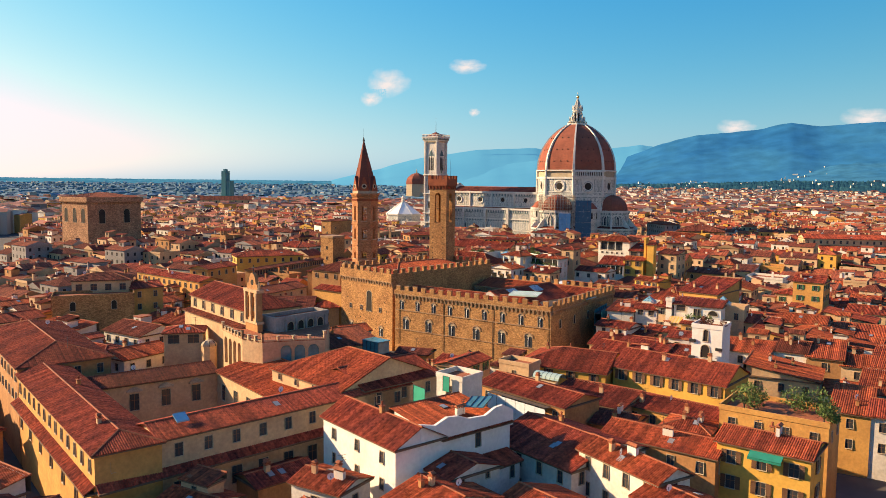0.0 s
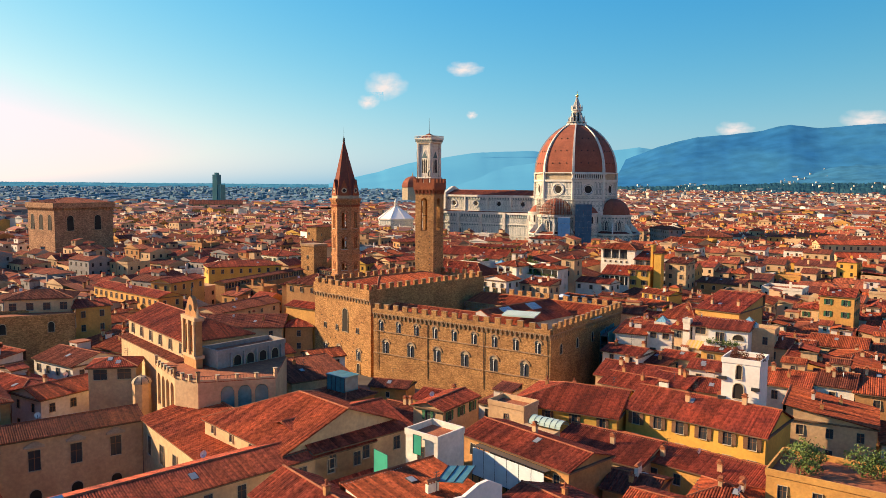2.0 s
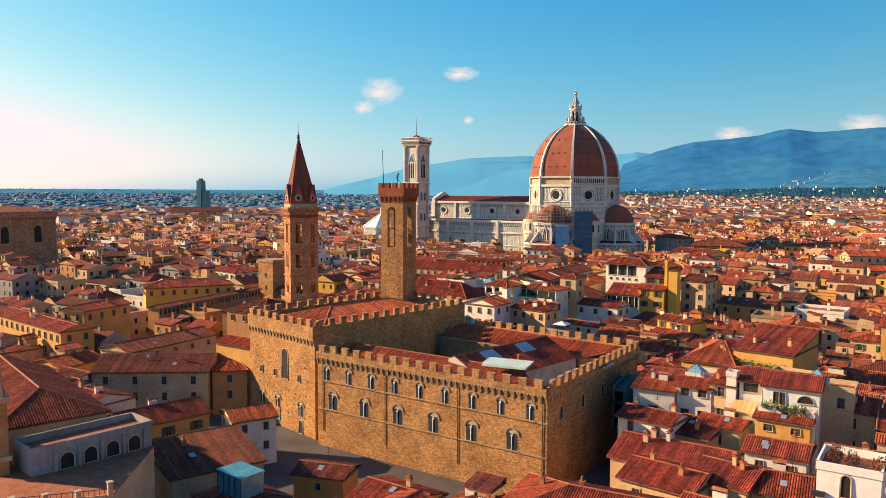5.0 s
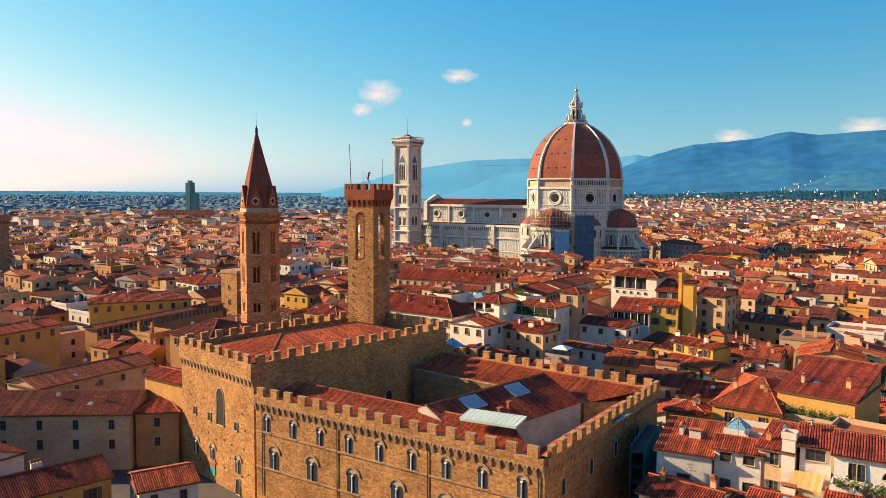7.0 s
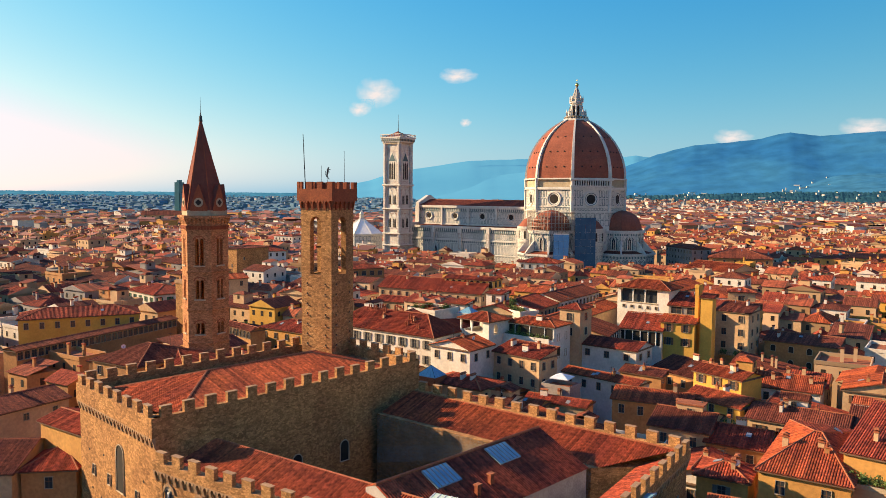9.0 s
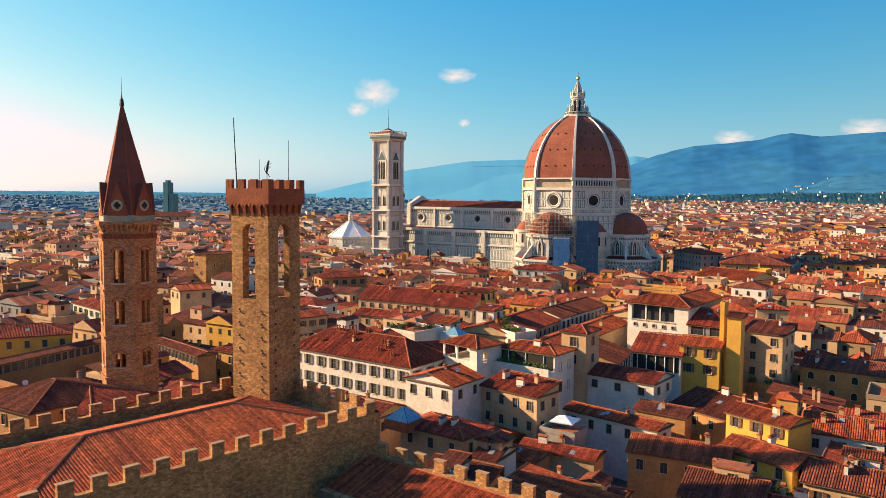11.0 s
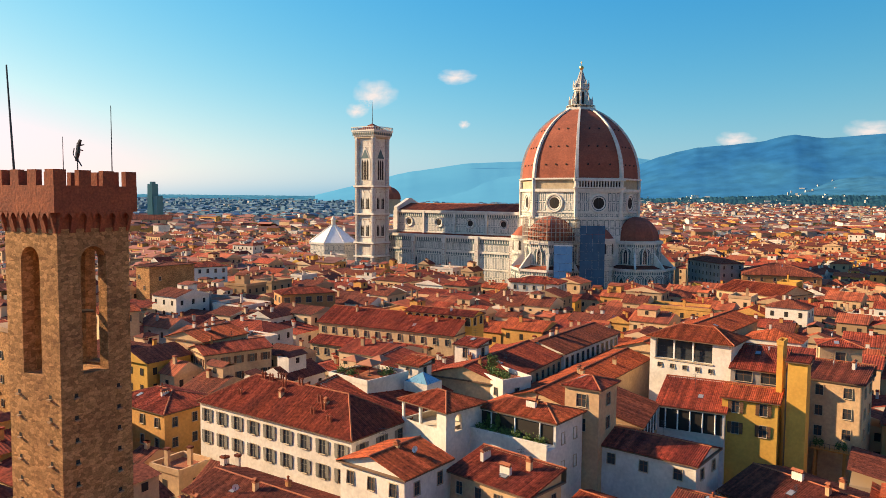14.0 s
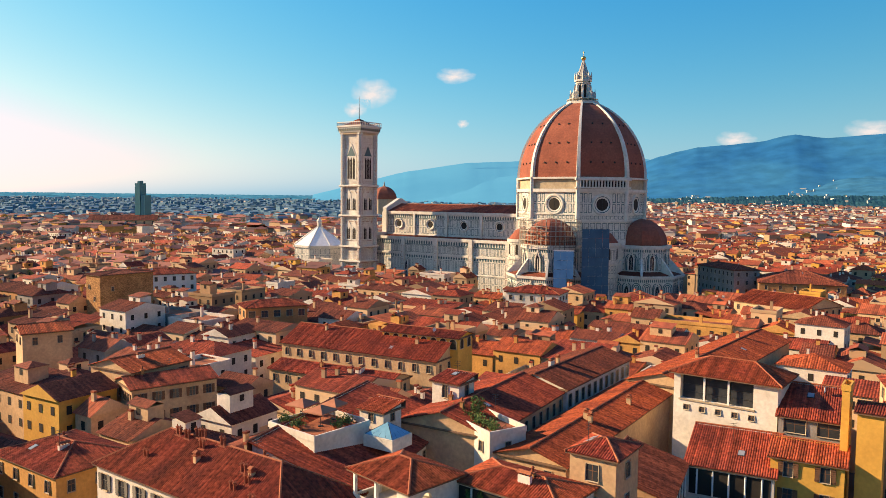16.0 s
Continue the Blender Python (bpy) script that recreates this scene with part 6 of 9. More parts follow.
# ---- houses near the flight line, placed one by one ----
house(38.5, 132.1, 24.5, 5.5, -41.0, 6.2, "shed", 1.1, "yellow", 0, rows=1, chimneys=2)
house(32.7, 107.9, 16.7, 8, -37.5, 8.8, "gable", 2, "ochre", 1, rows=1, chimneys=1)
house(44.8, 100.9, 12.0, 8, -37.6, 10.8, "gable", 3, "bright", 1, rows=2, shutter="brown", chimneys=2, gap=3.6, win=(1.2, 1.8))
house(3.7, 151.7, 10.8, 6, 55.8, 9.4, "gable", 1.2, "cream", 0, rows=1, chimneys=0, shutter="green", gap=3, drop=0.5)
house(46.8, 162.6, 7.0, 9, -43.2, 10.2, "gable", 2, "cream", 0, rows=1, chimneys=2)
house(52.2, 159.9, 6.3, 9, -29.2, 10, "gable", 2, "cream", 0, rows=1, chimneys=2)
house(55.1, 167.8, 7.5, 7, -32.9, 11.8, "gable", 1.6, "white", 0, rows=1, chimneys=1)
house(38.7, 162.5, 9.4, 9, -40.6, 10, "gable", 2, "cream", 0, rows=1, chimneys=2)
house(75.2, 185.8, 6.1, 9, -33.9, 12.6, "gable", 2, "cream", 0, rows=2, chimneys=2)
house(60.8, 269.7, 15.1, 9, -31.7, 5.2, "gable", 2.2, "yellow", 1, rows=1, chimneys=2)
house(59.6, 302.6, 14.6, 9, -38.5, 11.1, "gable", 2.4, "white", 0, rows=1, chimneys=0, win=(1.2, 1.5), gap=3.6)
house(53.9, 287.1, 18.4, 5, -44.1, 7.2, "gable", 1.4, "white", 1, rows=1, chimneys=1)
house(50.7, 306.0, 5.3, 6.5, -35.2, 19.3, "hip", 1.9, "cream", 0, rows=2, chimneys=0, win=(1.4, 1.8), sides="fr")
house(80.1, 319.6, 8.5, 4.5, -30.2, 13.8, "shed", 1.3, "bright", 1, rows=2, chimneys=0, win=(1.1, 1.9), shutter="brown", gap=3.0, drop=0.5, sides="f", label="bright yellow house wing with orange lean-to roof")
house(85.0, 320.0, 0.9, 3.2, -35, 22.6, "flat", 0, "bright", 0, rows=0, label="thin bright yellow chimney wall above a tower house")
house(86.5, 316.9, 2.9, 3.4, -35, 20.6, "shed", 0.5, "bright", 0, rows=0, chimneys=0, busy=0, label="narrow bright yellow tower house with a small tiled roof")
# grey wall and wide dark windows paint the shade of an open loggia
house(85.3, 328.8, 8.3, 9, -30.3, 17, "shed", 2.8, "grey", 0, rows=1, chimneys=0, win=(2.7, 1.9), gap=3.0, drop=0.25, sides="f", label="house with a shaded loggia drawn as dark windows under an orange lean-to roof")
house(97.3, 324.8, 8.7, 9, -38.4, 16.2, "shed", 1.6, "cream", 2, rows=3, chimneys=1, win=(1.2, 1.7))
house(101.3, 332.9, 6.8, 6, -21.7, 20.2, "hip", 1.6, "cream", 0, rows=1, chimneys=0, win=(1.6, 1.6))
house(36.6, 288.0, 12.2, 6.5, -43, 12.0, "shed", 1.6, "cream", 0, rows=2, chimneys=3, sides="fr", gap=2.8)
house(23.0, 290.0, 10.5, 9, -37.4, 13.3, "gabley", 2.6, "white", 1, rows=1, chimneys=1)
house(7.0, 311.5, 32.6, 12.5, -35.6, 13.4, "hip", 4, "white", 0, rows=2, shutter="grey", chimneys=6, gap=3.45, win=(1.15, 2.0), low_pitch=False)
house(11.0, 382.2, 30.0, 9.0, -28.3, 9.4, "gable", 1.6, "cream", 0, rows=1, chimneys=3)
house(17.3, 394.6, 40.8, 15, -28.3, 12.6, "gable", 3.6, "cream", 0, rows=1, chimneys=3, low_pitch=False)
house(29.6, 390.6, 19.0, 7, -28.3, 16.6, "gable", 1.0, "bright", 0, rows=1, chimneys=0, arch=True, win=(1.5, 2.1), gap=2.1, drop=0.3, sides="fr", label="yellow arcaded roof gallery with tiled gable roof")
# white house: the grey wall colour paints the cathedral's shadow on it
house(159.2, 554.5, 28.2, 12, -78.1, 17, "hip", 2, "grey", 2, rows=4, gap=3.0, chimneys=1)
house(179.2, 530.3, 31.1, 28, -20.4, 14, "hip", 5, "ochre", 2, rows=1, chimneys=0, gap=5)
house(146.4, 469.6, 25.5, 20, -58.7, 13, "gable", 3.4, "cream", 1, rows=1, chimneys=2)
house(66.0, 483.2, 18.7, 12, -24.2, 14.5, "hip", 2, "white", 0, rows=3, chimneys=2)
house(39.8, 341.4, 28.2, 15, 59.8, 14, "gable", 3, "cream", 0, rows=2, chimneys=3, sides="f", gap=2.6, win=(1.1, 2.1))
house(57.3, 365.1, 29.8, 12, 55.8, 14.5, "gable", 2.4, "white", 2, rows=2, chimneys=2, sides="f", gap=2.6, win=(1.2, 2.2))
house(57.8, 340.9, 48.4, 10, -123.7, 12.6, "gable", 2.4, "cream", 1, rows=2, chimneys=3, sides="fr")
house(90.3, 378.6, 59.4, 13, -128.5, 14, "gable", 2.8, "cream", 1, rows=2, chimneys=3, sides="f")
house(22.0, 329.0, 32.7, 15, 69.3, 11.6, "shed", 4.6, "white", 0, rows=1, chimneys=4, sides="f")
house(-24.5, 366.6, 11.7, 13, -30.6, 14.6, "gabley", 2.4, "cream", 1, rows=2, chimneys=1, sides="r", gap=3.0, shutter="brown")
house(-18.0, 362.2, 15.3, 9, 38.6, 12.6, "gable", 1.6, "cream", 0, rows=2, chimneys=1, gap=2.6, shutter="brown")
house(-20.8, 330.1, 16.4, 12, -34.2, 9.8, "hip", 2.8, "yellow", 0, rows=2, chimneys=2, sides="fr")
house(-56.9, 393.0, 9.9, 9, 37.4, 16, "gable", 1.8, "cream", 1, rows=1, chimneys=0)
house(-15.7, 440.0, 17.5, 10, 25.9, 15.3, "hip", 2.4, "ochre", 0, rows=1, win=(1.8, 1.8), chimneys=0)
house(-96.9, 204.1, 20.2, 9, 24.5, 14, "flat", 0, "stone", 0, rows=1, win=(1.3, 2.4), arch=True, gap=9, label="brown church apse wall with an arched window")
house(-98.4, 213.4, 15.0, 10, 17.4, 17.5, "hip", 2.4, "cream", 2, rows=1, chimneys=0, win=(1.6, 1.8))
house(-39.0, 273.2, 12.9, 16, -30.3, 14, "hip", 2.8, "ochre", 2, rows=1, chimneys=0)
house(-88.7, 216.7, 8.9, 9, 40.7, 14.9, "gable", 1.8, "yellow", 0, rows=3, chimneys=1)
house(-94.8, 262.3, 41.2, 8, -40.1, 12.2, "gable", 1.6, "yellow", 0, rows=2, chimneys=2)
house(-84.9, 271.9, 16.1, 8, 68.4, 14.4, "gable", 1.6, "yellow", 0, rows=1, chimneys=1)
house(-35.4, 238.2, 11.8, 7, -34.2, 11.5, "gable", 1.8, "yellow", 0, rows=0, chimneys=0)
house(-78.3, 326.7, 28.4, 12, 25.4, 13.6, "hip", 2.4, "bright", 0, rows=1, chimneys=2)
house(-75.0, 376.0, 19.8, 14, -43.9, 13.5, "hip", 2.2, "white", 0, rows=3, chimneys=2, shutter="green")
house(-38.0, 275.9, 22.5, 14, -18.6, 13, "hip", 3.2, "ochre", 0, rows=0, chimneys=0)
house(58.9, 266.9, 14.0, 9, -26.0, 8.2, "gable", 2.4, "ochre", 1, rows=1, chimneys=1)
house(70.9, 263.9, 11.2, 8, -52, 8.8, "gable", 1.8, "bright", 1, rows=1, chimneys=2, sides="fr", gap=2.8, drop=0.4)
house(76.2, 276.4, 10.8, 7, -54, 10.6, "gable", 1.4, "bright", 1, rows=1, shutter="brown", chimneys=2, sides="fl", gap=2.6, drop=0.5)
house(120.2, 246.3, 9.0, 12, -35.6, 15, "gable", 2, "yellow", 0, rows=2, shutter="green", chimneys=1)
house(225.5, 411.0, 60, 13, -10, 17.5, "gable", 3.2, "cream", 0, rows=1, chimneys=0, label="long cream church nave with red tiled gable roof", name="church_nave")
house(227.5, 400.5, 54, 8, -10, 11.6, "shed", 2.6, "cream", 0, rows=1, chimneys=0, label="low cream church aisle with red tiled lean-to roof", name="church_aisle")


# ---- the courtyard palace in the foreground ----
def wing(a, b, depth, ze, roof, rise, wall, tile, **kw):
    """A house given by its front eave line from a to b, seen from outside left to right."""
    u = Vector(b) - Vector(a)
    L = u.length
    n = Vector((-u.y, u.x)) / L
    c = (Vector(a) + Vector(b)) / 2 + n * depth / 2
    return house(c.x, c.y, L, depth, math.degrees(math.atan2(u.y, u.x)), ze, roof, rise, wall, tile, **kw)


def along(a, b, s):
    u = (Vector(b) - Vector(a)).normalized()
    return tuple(Vector(a) + u * s)


def pent(ob, a, b, z0, z1, out, tile=0):
    """A narrow lean-to strip of tiles on a wall."""
    L = math.dist(a, b)
    m = at_wall(a, b, 0, 0)
    P = lambda x, y, z: m @ Vector((x, y, z))
    s = Shape()
    s.tiles([P(0, -out, z0), P(L, -out, z0), P(L, 0, z1), P(0, 0, z1)], TILE[tile], 0.32)
    s.solid([P(0, -out, z0 - 0.25), P(L, -out, z0 - 0.25), P(L, 0, z0 - 0.25), P(0, 0, z0 - 0.25)],
            [P(0, -out, z0 - 0.03), P(L, -out, z0 - 0.03), P(L, 0, z0 - 0.03), P(0, 0, z0 - 0.03)], EAVE, True, True)
    s.make("pent_roof", ob)


# the white house with the tall end wall, and the roofs that crowd round it
wing((-17.2, 103.8), (-6.1, 90.7), 7.8, 12.7, "gable", 2.2, "chalk", 0, rows=2, chimneys=1, sides="f", gap=4.6, win=(0.75, 1.5), low_pitch=False, label="white plastered house with red gable roof and tall end wall")
nw = Vector((0.763, 0.646))
w0 = Vector((-6.1, 90.7))
bk = wing(tuple(w0 + nw * 7.8), tuple(w0 + nw * 20.0), 11, 12.4, "shed", 1.5, "chalk", 1, rows=1, chimneys=1, sides="f", gap=7.0, win=(0.9, 2.0), drop=0.3, label="white back house with tiled lean-to roof behind a parapet")
s = Shape(PLASTER["chalk"])
edge = [(3.9, 12.6), (20.6, 11.8), (20.6, 14.0), (18.6, 15.0), (17.2, 14.9), (15.2, 14.1), (13.8, 14.2), (12.2, 14.3), (10.4, 15.0), (8.4, 15.2), (6.4, 14.5), (3.9, 15.1)]
uw = Vector((0.646, -0.763))
s.solid([(*(w0 + nw * a + uw * 0.03), z) for a, z in edge], [(*(w0 + nw * a - uw * 0.42), z) for a, z in edge], PLASTER["chalk"], True, True)
s.make("parapet_wall", bk, "weathered white stepped end wall")
q = Shape(SKYLIGHT)
q.solid([(2.6, 104.4, 14.1), (5.4, 104.0, 14.1), (6.9, 106.9, 14.9), (3.9, 106.8, 14.9)], [(2.6, 104.4, 14.2), (5.4, 104.0, 14.2), (6.9, 106.9, 15.0), (3.9, 106.8, 15.0)], GLAZED, True, True)
for k in range(4):
    q.bar(lerp((2.6, 104.4, 14.22), (5.4, 104.0, 14.22), k / 3), lerp((3.9, 106.8, 15.02), (6.9, 106.9, 15.02), k / 3), 0.05, METAL, 4)
q.make("skylight", bk, "pale green glazed roof light")
wing((-4.6, 96.6), (0.6, 90.0), 8.4, 9.2, "gable", 1.7, "white", 0, rows=1, chimneys=0, sides="fr", win=(0.6, 0.9), drop=0.3, label="small white house with dark red tiled gable roof")
wing((3.4, 94.8), (10.4, 101.0), 7.5, 7.8, "gable", 1.6, "white", 0, rows=2, chimneys=1, sides="f", gap=2.3, win=(0.8, 1.7), drop=0.4, label="low white yard house with dark red tiled roof")
wing((6.9, 107.8), (16.6, 95.4), 15.4, 8.4, "gable", 2.5, "white", 0, rows=2, chimneys=1, sides="fr", gap=3.4, win=(0.9, 1.7), drop=0.5, label="white house with a broad dark red tiled gable roof")
wing((18.1, 98.4), (25.4, 86.7), 5.6, 10.4, "gable", 1.4, "white", 1, rows=2, chimneys=2, sides="fr", gap=2.6, win=(0.9, 1.8), drop=0.5, low_pitch=False, label="narrow cream house with orange tiled gable roof")
wing((22.4, 86.4), (26.6, 80.0), 7.5, 9.0, "gable", 1.5, "white", 1, rows=2, chimneys=0, sides="fr", gap=2.8, win=(0.9, 1.7), drop=0.6, label="lower cream-white house wing with orange tiled gable roof")
wing((-7.6, 86.4), (-2.4, 80.2), 12, 8.0, "gable", 1.8, "white", 1, rows=1, chimneys=2, sides="f", label="cream-white house with orange tiled gable roof and ridge lines")
wing((4.6, 87.0), (11.4, 78.8), 13, 6.4, "gable", 2.2, "cream", 1, rows=1, chimneys=1, sides="f", label="cream house with worn orange tiled gable roof")
wing((-24.5, 95.5), (-17.8, 101.8), 6.0, 5.6, "gable", 1.2, "ochre", 0, rows=0, chimneys=2, label="low ochre yard house with dark red tiled roof")
wing((6.3, 132.6), (19.2, 118.1), 9, 10.0, "gable", 1.7, "ochre", 0, rows=1, chimneys=1, sides="f", label="ochre house under repair with red tiled gable roof")
# the long roofs above the shuttered yellow fronts
wing((10.6, 146.4), (16.0, 142.4), 4.5, 10.4, "flat", 0, "cream", 0, rows=1, sides="f", gap=4.5, win=(0.6, 0.9), label="cream flat-roofed house beside the glass roof")
wing((14.4, 150.8), (30.8, 142.3), 15, 9.4, "hipl", 2.7, "bright", 0, rows=2, shutter="brown", chimneys=2, sides="f", gap=4.2, win=(0.9, 1.5), drop=0.4, low_pitch=False, label="yellow shuttered house with a broad red half-hipped roof")
wing((32.9, 145.2), (49.6, 131.0), 12, 10.3, "gable", 2.7, "bright", 0, rows=2, shutter="brown", chimneys=4, sides="f", gap=3.4, win=(1.2, 1.9), drop=0.4, low_pitch=False, label="long bright yellow house with brown shutters and red gable roof")
wing((19.5, 137.5), (31.0, 129.0), 8, 6.6, "shed", 1.4, "cream", 0, rows=1, chimneys=1, sides="f", label="low cream house with red tiled lean-to roof")
wing((33.5, 173.0), (46.0, 164.6), 12, 8.8, "gable", 2.2, "cream", 0, rows=0, chimneys=3, label="low cream house with a broad red gable roof")
# houses between the church and the palace
wing((-11.5, 172.5), (-4.2, 170.4), 5.5, 6.2, "gable", 1.6, "yellow", 2, rows=1, chimneys=0, sides="f", gap=5.0, win=(0.7, 1.0), label="low yellow house with dark brown gable roof")
wing((-9.6, 159.6), (-2.4, 154.4), 9, 4.6, "gable", 1.8, "ochre", 2, rows=0, chimneys=2, label="low ochre yard house with dark brown gable roof")
wing((-18.4, 152.6), (-10.6, 147.0), 9, 5.2, "shed", 1.8, "ochre", 2, rows=0, chimneys=1, label="low ochre yard house with dark lean-to roof")
wing((-2.6, 166.0), (5.4, 160.4), 8, 5.6, "gable", 1.8, "yellow", 0, rows=1, chimneys=1, sides="f", label="low yellow yard house with red gable roof")
# the cream and white row beyond the palace corner
wing((37.6, 186.2), (44.2, 180.6), 7, 10.7, "gable", 1.3, "white", 0, rows=1, chimneys=2, sides="fl", gap=3.0, win=(0.9, 1.9), drop=0.5, label="low white house with red gable roof and tall windows")
wing((44.8, 183.0), (49.4, 179.0), 6, 9.2, "shed", 1.2, "cream", 2, rows=0, chimneys=1, label="low cream house with dark brown lean-to roof")
wing((42.1, 194.6), (48.2, 191.6), 12, 13.1, "shed", 1.0, "white", 1, rows=1, chimneys=2, sides="fl", gap=3.0, win=(1.6, 1.5), drop=2.8, label="cream-white house with wide orange lean-to roof")
wing((48.8, 192.4), (53.6, 189.6), 6, 14.0, "gable", 1.4, "white", 0, rows=2, chimneys=0, sides="f", gap=2.2, win=(1.3, 1.2), drop=0.3, label="cream-white house with wide top windows and red gable roof")
wing((53.4, 190.0), (56.4, 187.6), 7, 15.0, "shed", 1.6, "cream", 0, rows=2, shutter="grey", chimneys=1, sides="fl", gap=2.4, win=(1.0, 1.5), drop=0.4, label="narrow cream-white house with grey shutters and red lean-to roof")
house(56.5, 188.3, 1.5, 1.7, -36, 16.7, "flat", 0, "white", 0, rows=0, label="narrow cream stair turret between the houses", name="stair_turret")
wing((57.2, 187.2), (60.2, 185.6), 6, 16.2, "shed", 1.0, "white", 0, rows=1, chimneys=0, sides="f", gap=2.8, win=(2.1, 1.4), drop=0.3, label="cream-white house with one wide window and red lean-to roof")
wr = wing((59.4, 183.5), (66.2, 179.5), 6, 16.4, "shed", 1.1, "chalk", 0, rows=0, chimneys=0, label="bright white house with terrace doors and red lean-to roof")
for s_, z_, w_, h_ in ((1.9, 13.1, 0.75, 2.5), (2.8, 13.1, 0.75, 2.5), (6.0, 14.3, 2.2, 1.15)):
    put_window(wr, at_wall((59.4, 183.5), (66.2, 179.5), s_, z_, 0.01), w_, h_, arch=w_ > 2)
wing((56.6, 179.4), (62.8, 175.2), 1.9, 12.6, "shed", 0.55, "yellow", 0, rows=1, chimneys=0, sides="f", gap=2.9, win=(1.2, 1.0), drop=0.8, label="yellow terrace house front with a narrow tiled strip")
wing((57.8, 181.0), (64.2, 176.8), 2.4, 13.0, "flat", 0, "white", 0, rows=0, label="small planted terrace before the white house", name="terrace_house")
wing((49.8, 184.4), (54.8, 180.6), 6, 10.0, "gable", 1.2, "cream", 0, rows=1, chimneys=1, sides="f", label="low cream yard house with red gable roof below the row")
wing((52.2, 197.6), (57.2, 194.4), 5, 14.2, "flat", 0, "white", 0, rows=0, label="white flat-roofed house behind the tiled row")
wing((67.0, 199.6), (72.4, 195.0), 6, 13.8, "flat", 0, "cream", 0, rows=0, label="cream house with a terracotta roof terrace")
wing((66.6, 185.6), (72.6, 181.6), 5, 15.6, "flat", 0, "cream", 0, rows=1, sides="f", label="cream house with flat roof below a glass pyramid")
# houses on the street beside the battlemented palace
wing((-43.4, 191.0), (-32.4, 201.4), 9, 6.3, "gable", 1.9, "yellow", 0, rows=2, shutter="brown", chimneys=1, sides="f", gap=4.6, win=(1.1, 1.6), drop=1.0, low_pitch=False, label="low yellow street house with red gable roof")
wing((-27.0, 197.7), (-20.4, 201.7), 8, 5.6, "gable", 1.5, "white", 1, rows=2, chimneys=0, sides="fl", gap=2.5, win=(0.9, 1.4), drop=0.8, label="small white street house with orange-red gable roof")
wing((-66.0, 227.6), (-41.2, 228.8), 15, 7.0, "gable", 2.4, "cream", 2, rows=2, chimneys=2, sides="f", gap=5.0, win=(1.0, 1.7), label="cream street house with dark tiled gable roof")
wing((-40.7, 230.2), (-33.4, 231.2), 12, 6.8, "hip", 1.6, "ochre", 0, rows=2, chimneys=0, sides="fr", gap=4.2, win=(1.0, 1.6), label="ochre street house with red tiled hip roof")
wing((-62.2, 238.0), (-49.0, 260.8), 10, 9.0, "gable", 1.6, "cream", 2, rows=1, chimneys=1, sides="f", gap=5.0, win=(0.9, 1.2), label="cream house with long dark tiled roof")
# the broad orange roof and the tiled roof over a planted loggia
wing((57.3, 216.7), (65.6, 211.1), 24, 12.9, "hip", 2.4, "yellow", 1, rows=2, chimneys=3, sides="fl", label="pale yellow house with a broad orange tiled hip roof")
wing((67.5, 216.4), (75.8, 208.9), 16, 15.3, "shed", 3.0, "yellow", 0, rows=0, chimneys=2, label="yellow house with a wide red tiled roof over a planted loggia")
wing((-84.0, 500.0), (-62.0, 515.0), 11, 16.4, "hip", 2.0, "chalk", 0, rows=3, chimneys=2, sides="f", gap=3.2, label="tall white house with rows of small windows and red hip roof")

PA, PB, PC = (-41.9, 87.1), (-5.9, 121.0), (-71.9, 123.7)
PF = along(PA, PB, 8.0)
w1 = wing(PF, PB, 8, 12.9, "gable", 1.9, "cream", 0, rows=0, chimneys=0, label="long cream palace wing with dark red tiled roof", name="palace_wing")
for k in range(10):
    put_window(w1, at_wall(PF, PB, 2.4 + k * 4.05, 10.3, 0.01), 1.05, 1.75)
for k in range(10):
    put_window(w1, at_wall(PF, PB, 2.4 + k * 4.05, 4.6, 0.01), 1.5, 2.4)
pent(w1, PF, PB, 8.4, 9.2, 1.3)
w2 = wing(PC, PA, 8, 12.9, "hipr", 1.9, "yellow", 0, rows=0, chimneys=2, label="long yellow palace wing with dark red hip roof", name="palace_wing")
L = math.dist(PC, PA)
for k in range(13):
    put_window(w2, at_wall(PC, PA, 2 + k * (L - 4) / 12, 10.2, 0.01), 0.85, 1.7)
    if k % 2 == 0:
        put_window(w2, at_wall(PC, PA, 2 + k * (L - 4) / 12, 4.2, 0.01), 1.2, 2.4)
pent(w2, PC, PA, 8.2, 9.0, 1.3)
for k in range(2):
    put_window(w2, at_wall(PA, PB, 2.4 + k * 3.6, 10.3, 0.01), 1.0, 1.7)
pent(w2, PA, PF, 8.4, 9.2, 1.3)
g = Shape()
p = along(PF, PB, 3.2)
n_ = Vector((-0.686, 0.728))
c0 = Vector(p) + n_ * 2.2
g.solid([(*(c0), 13.9), (*(c0 + Vector((0.728, 0.686)) * 1.7), 13.9), (*(c0 + Vector((0.728, 0.686)) * 1.7 + n_ * 1.5), 14.6), (*(c0 + n_ * 1.5), 14.6)],
        [(*(c0), 14.1), (*(c0 + Vector((0.728, 0.686)) * 1.7), 14.1), (*(c0 + Vector((0.728, 0.686)) * 1.7 + n_ * 1.5), 14.8), (*(c0 + n_ * 1.5), 14.8)], SKYLIGHT)
g.make("skylight", w1, "blue roof skylight")
w3 = wing((-65.6, 119.6), (-42.6, 137.0), 8, 10.3, "gable", 2.0, "cream", 2, rows=0, chimneys=0, label="cream courtyard wing with framed windows and brown roof", name="palace_wing")
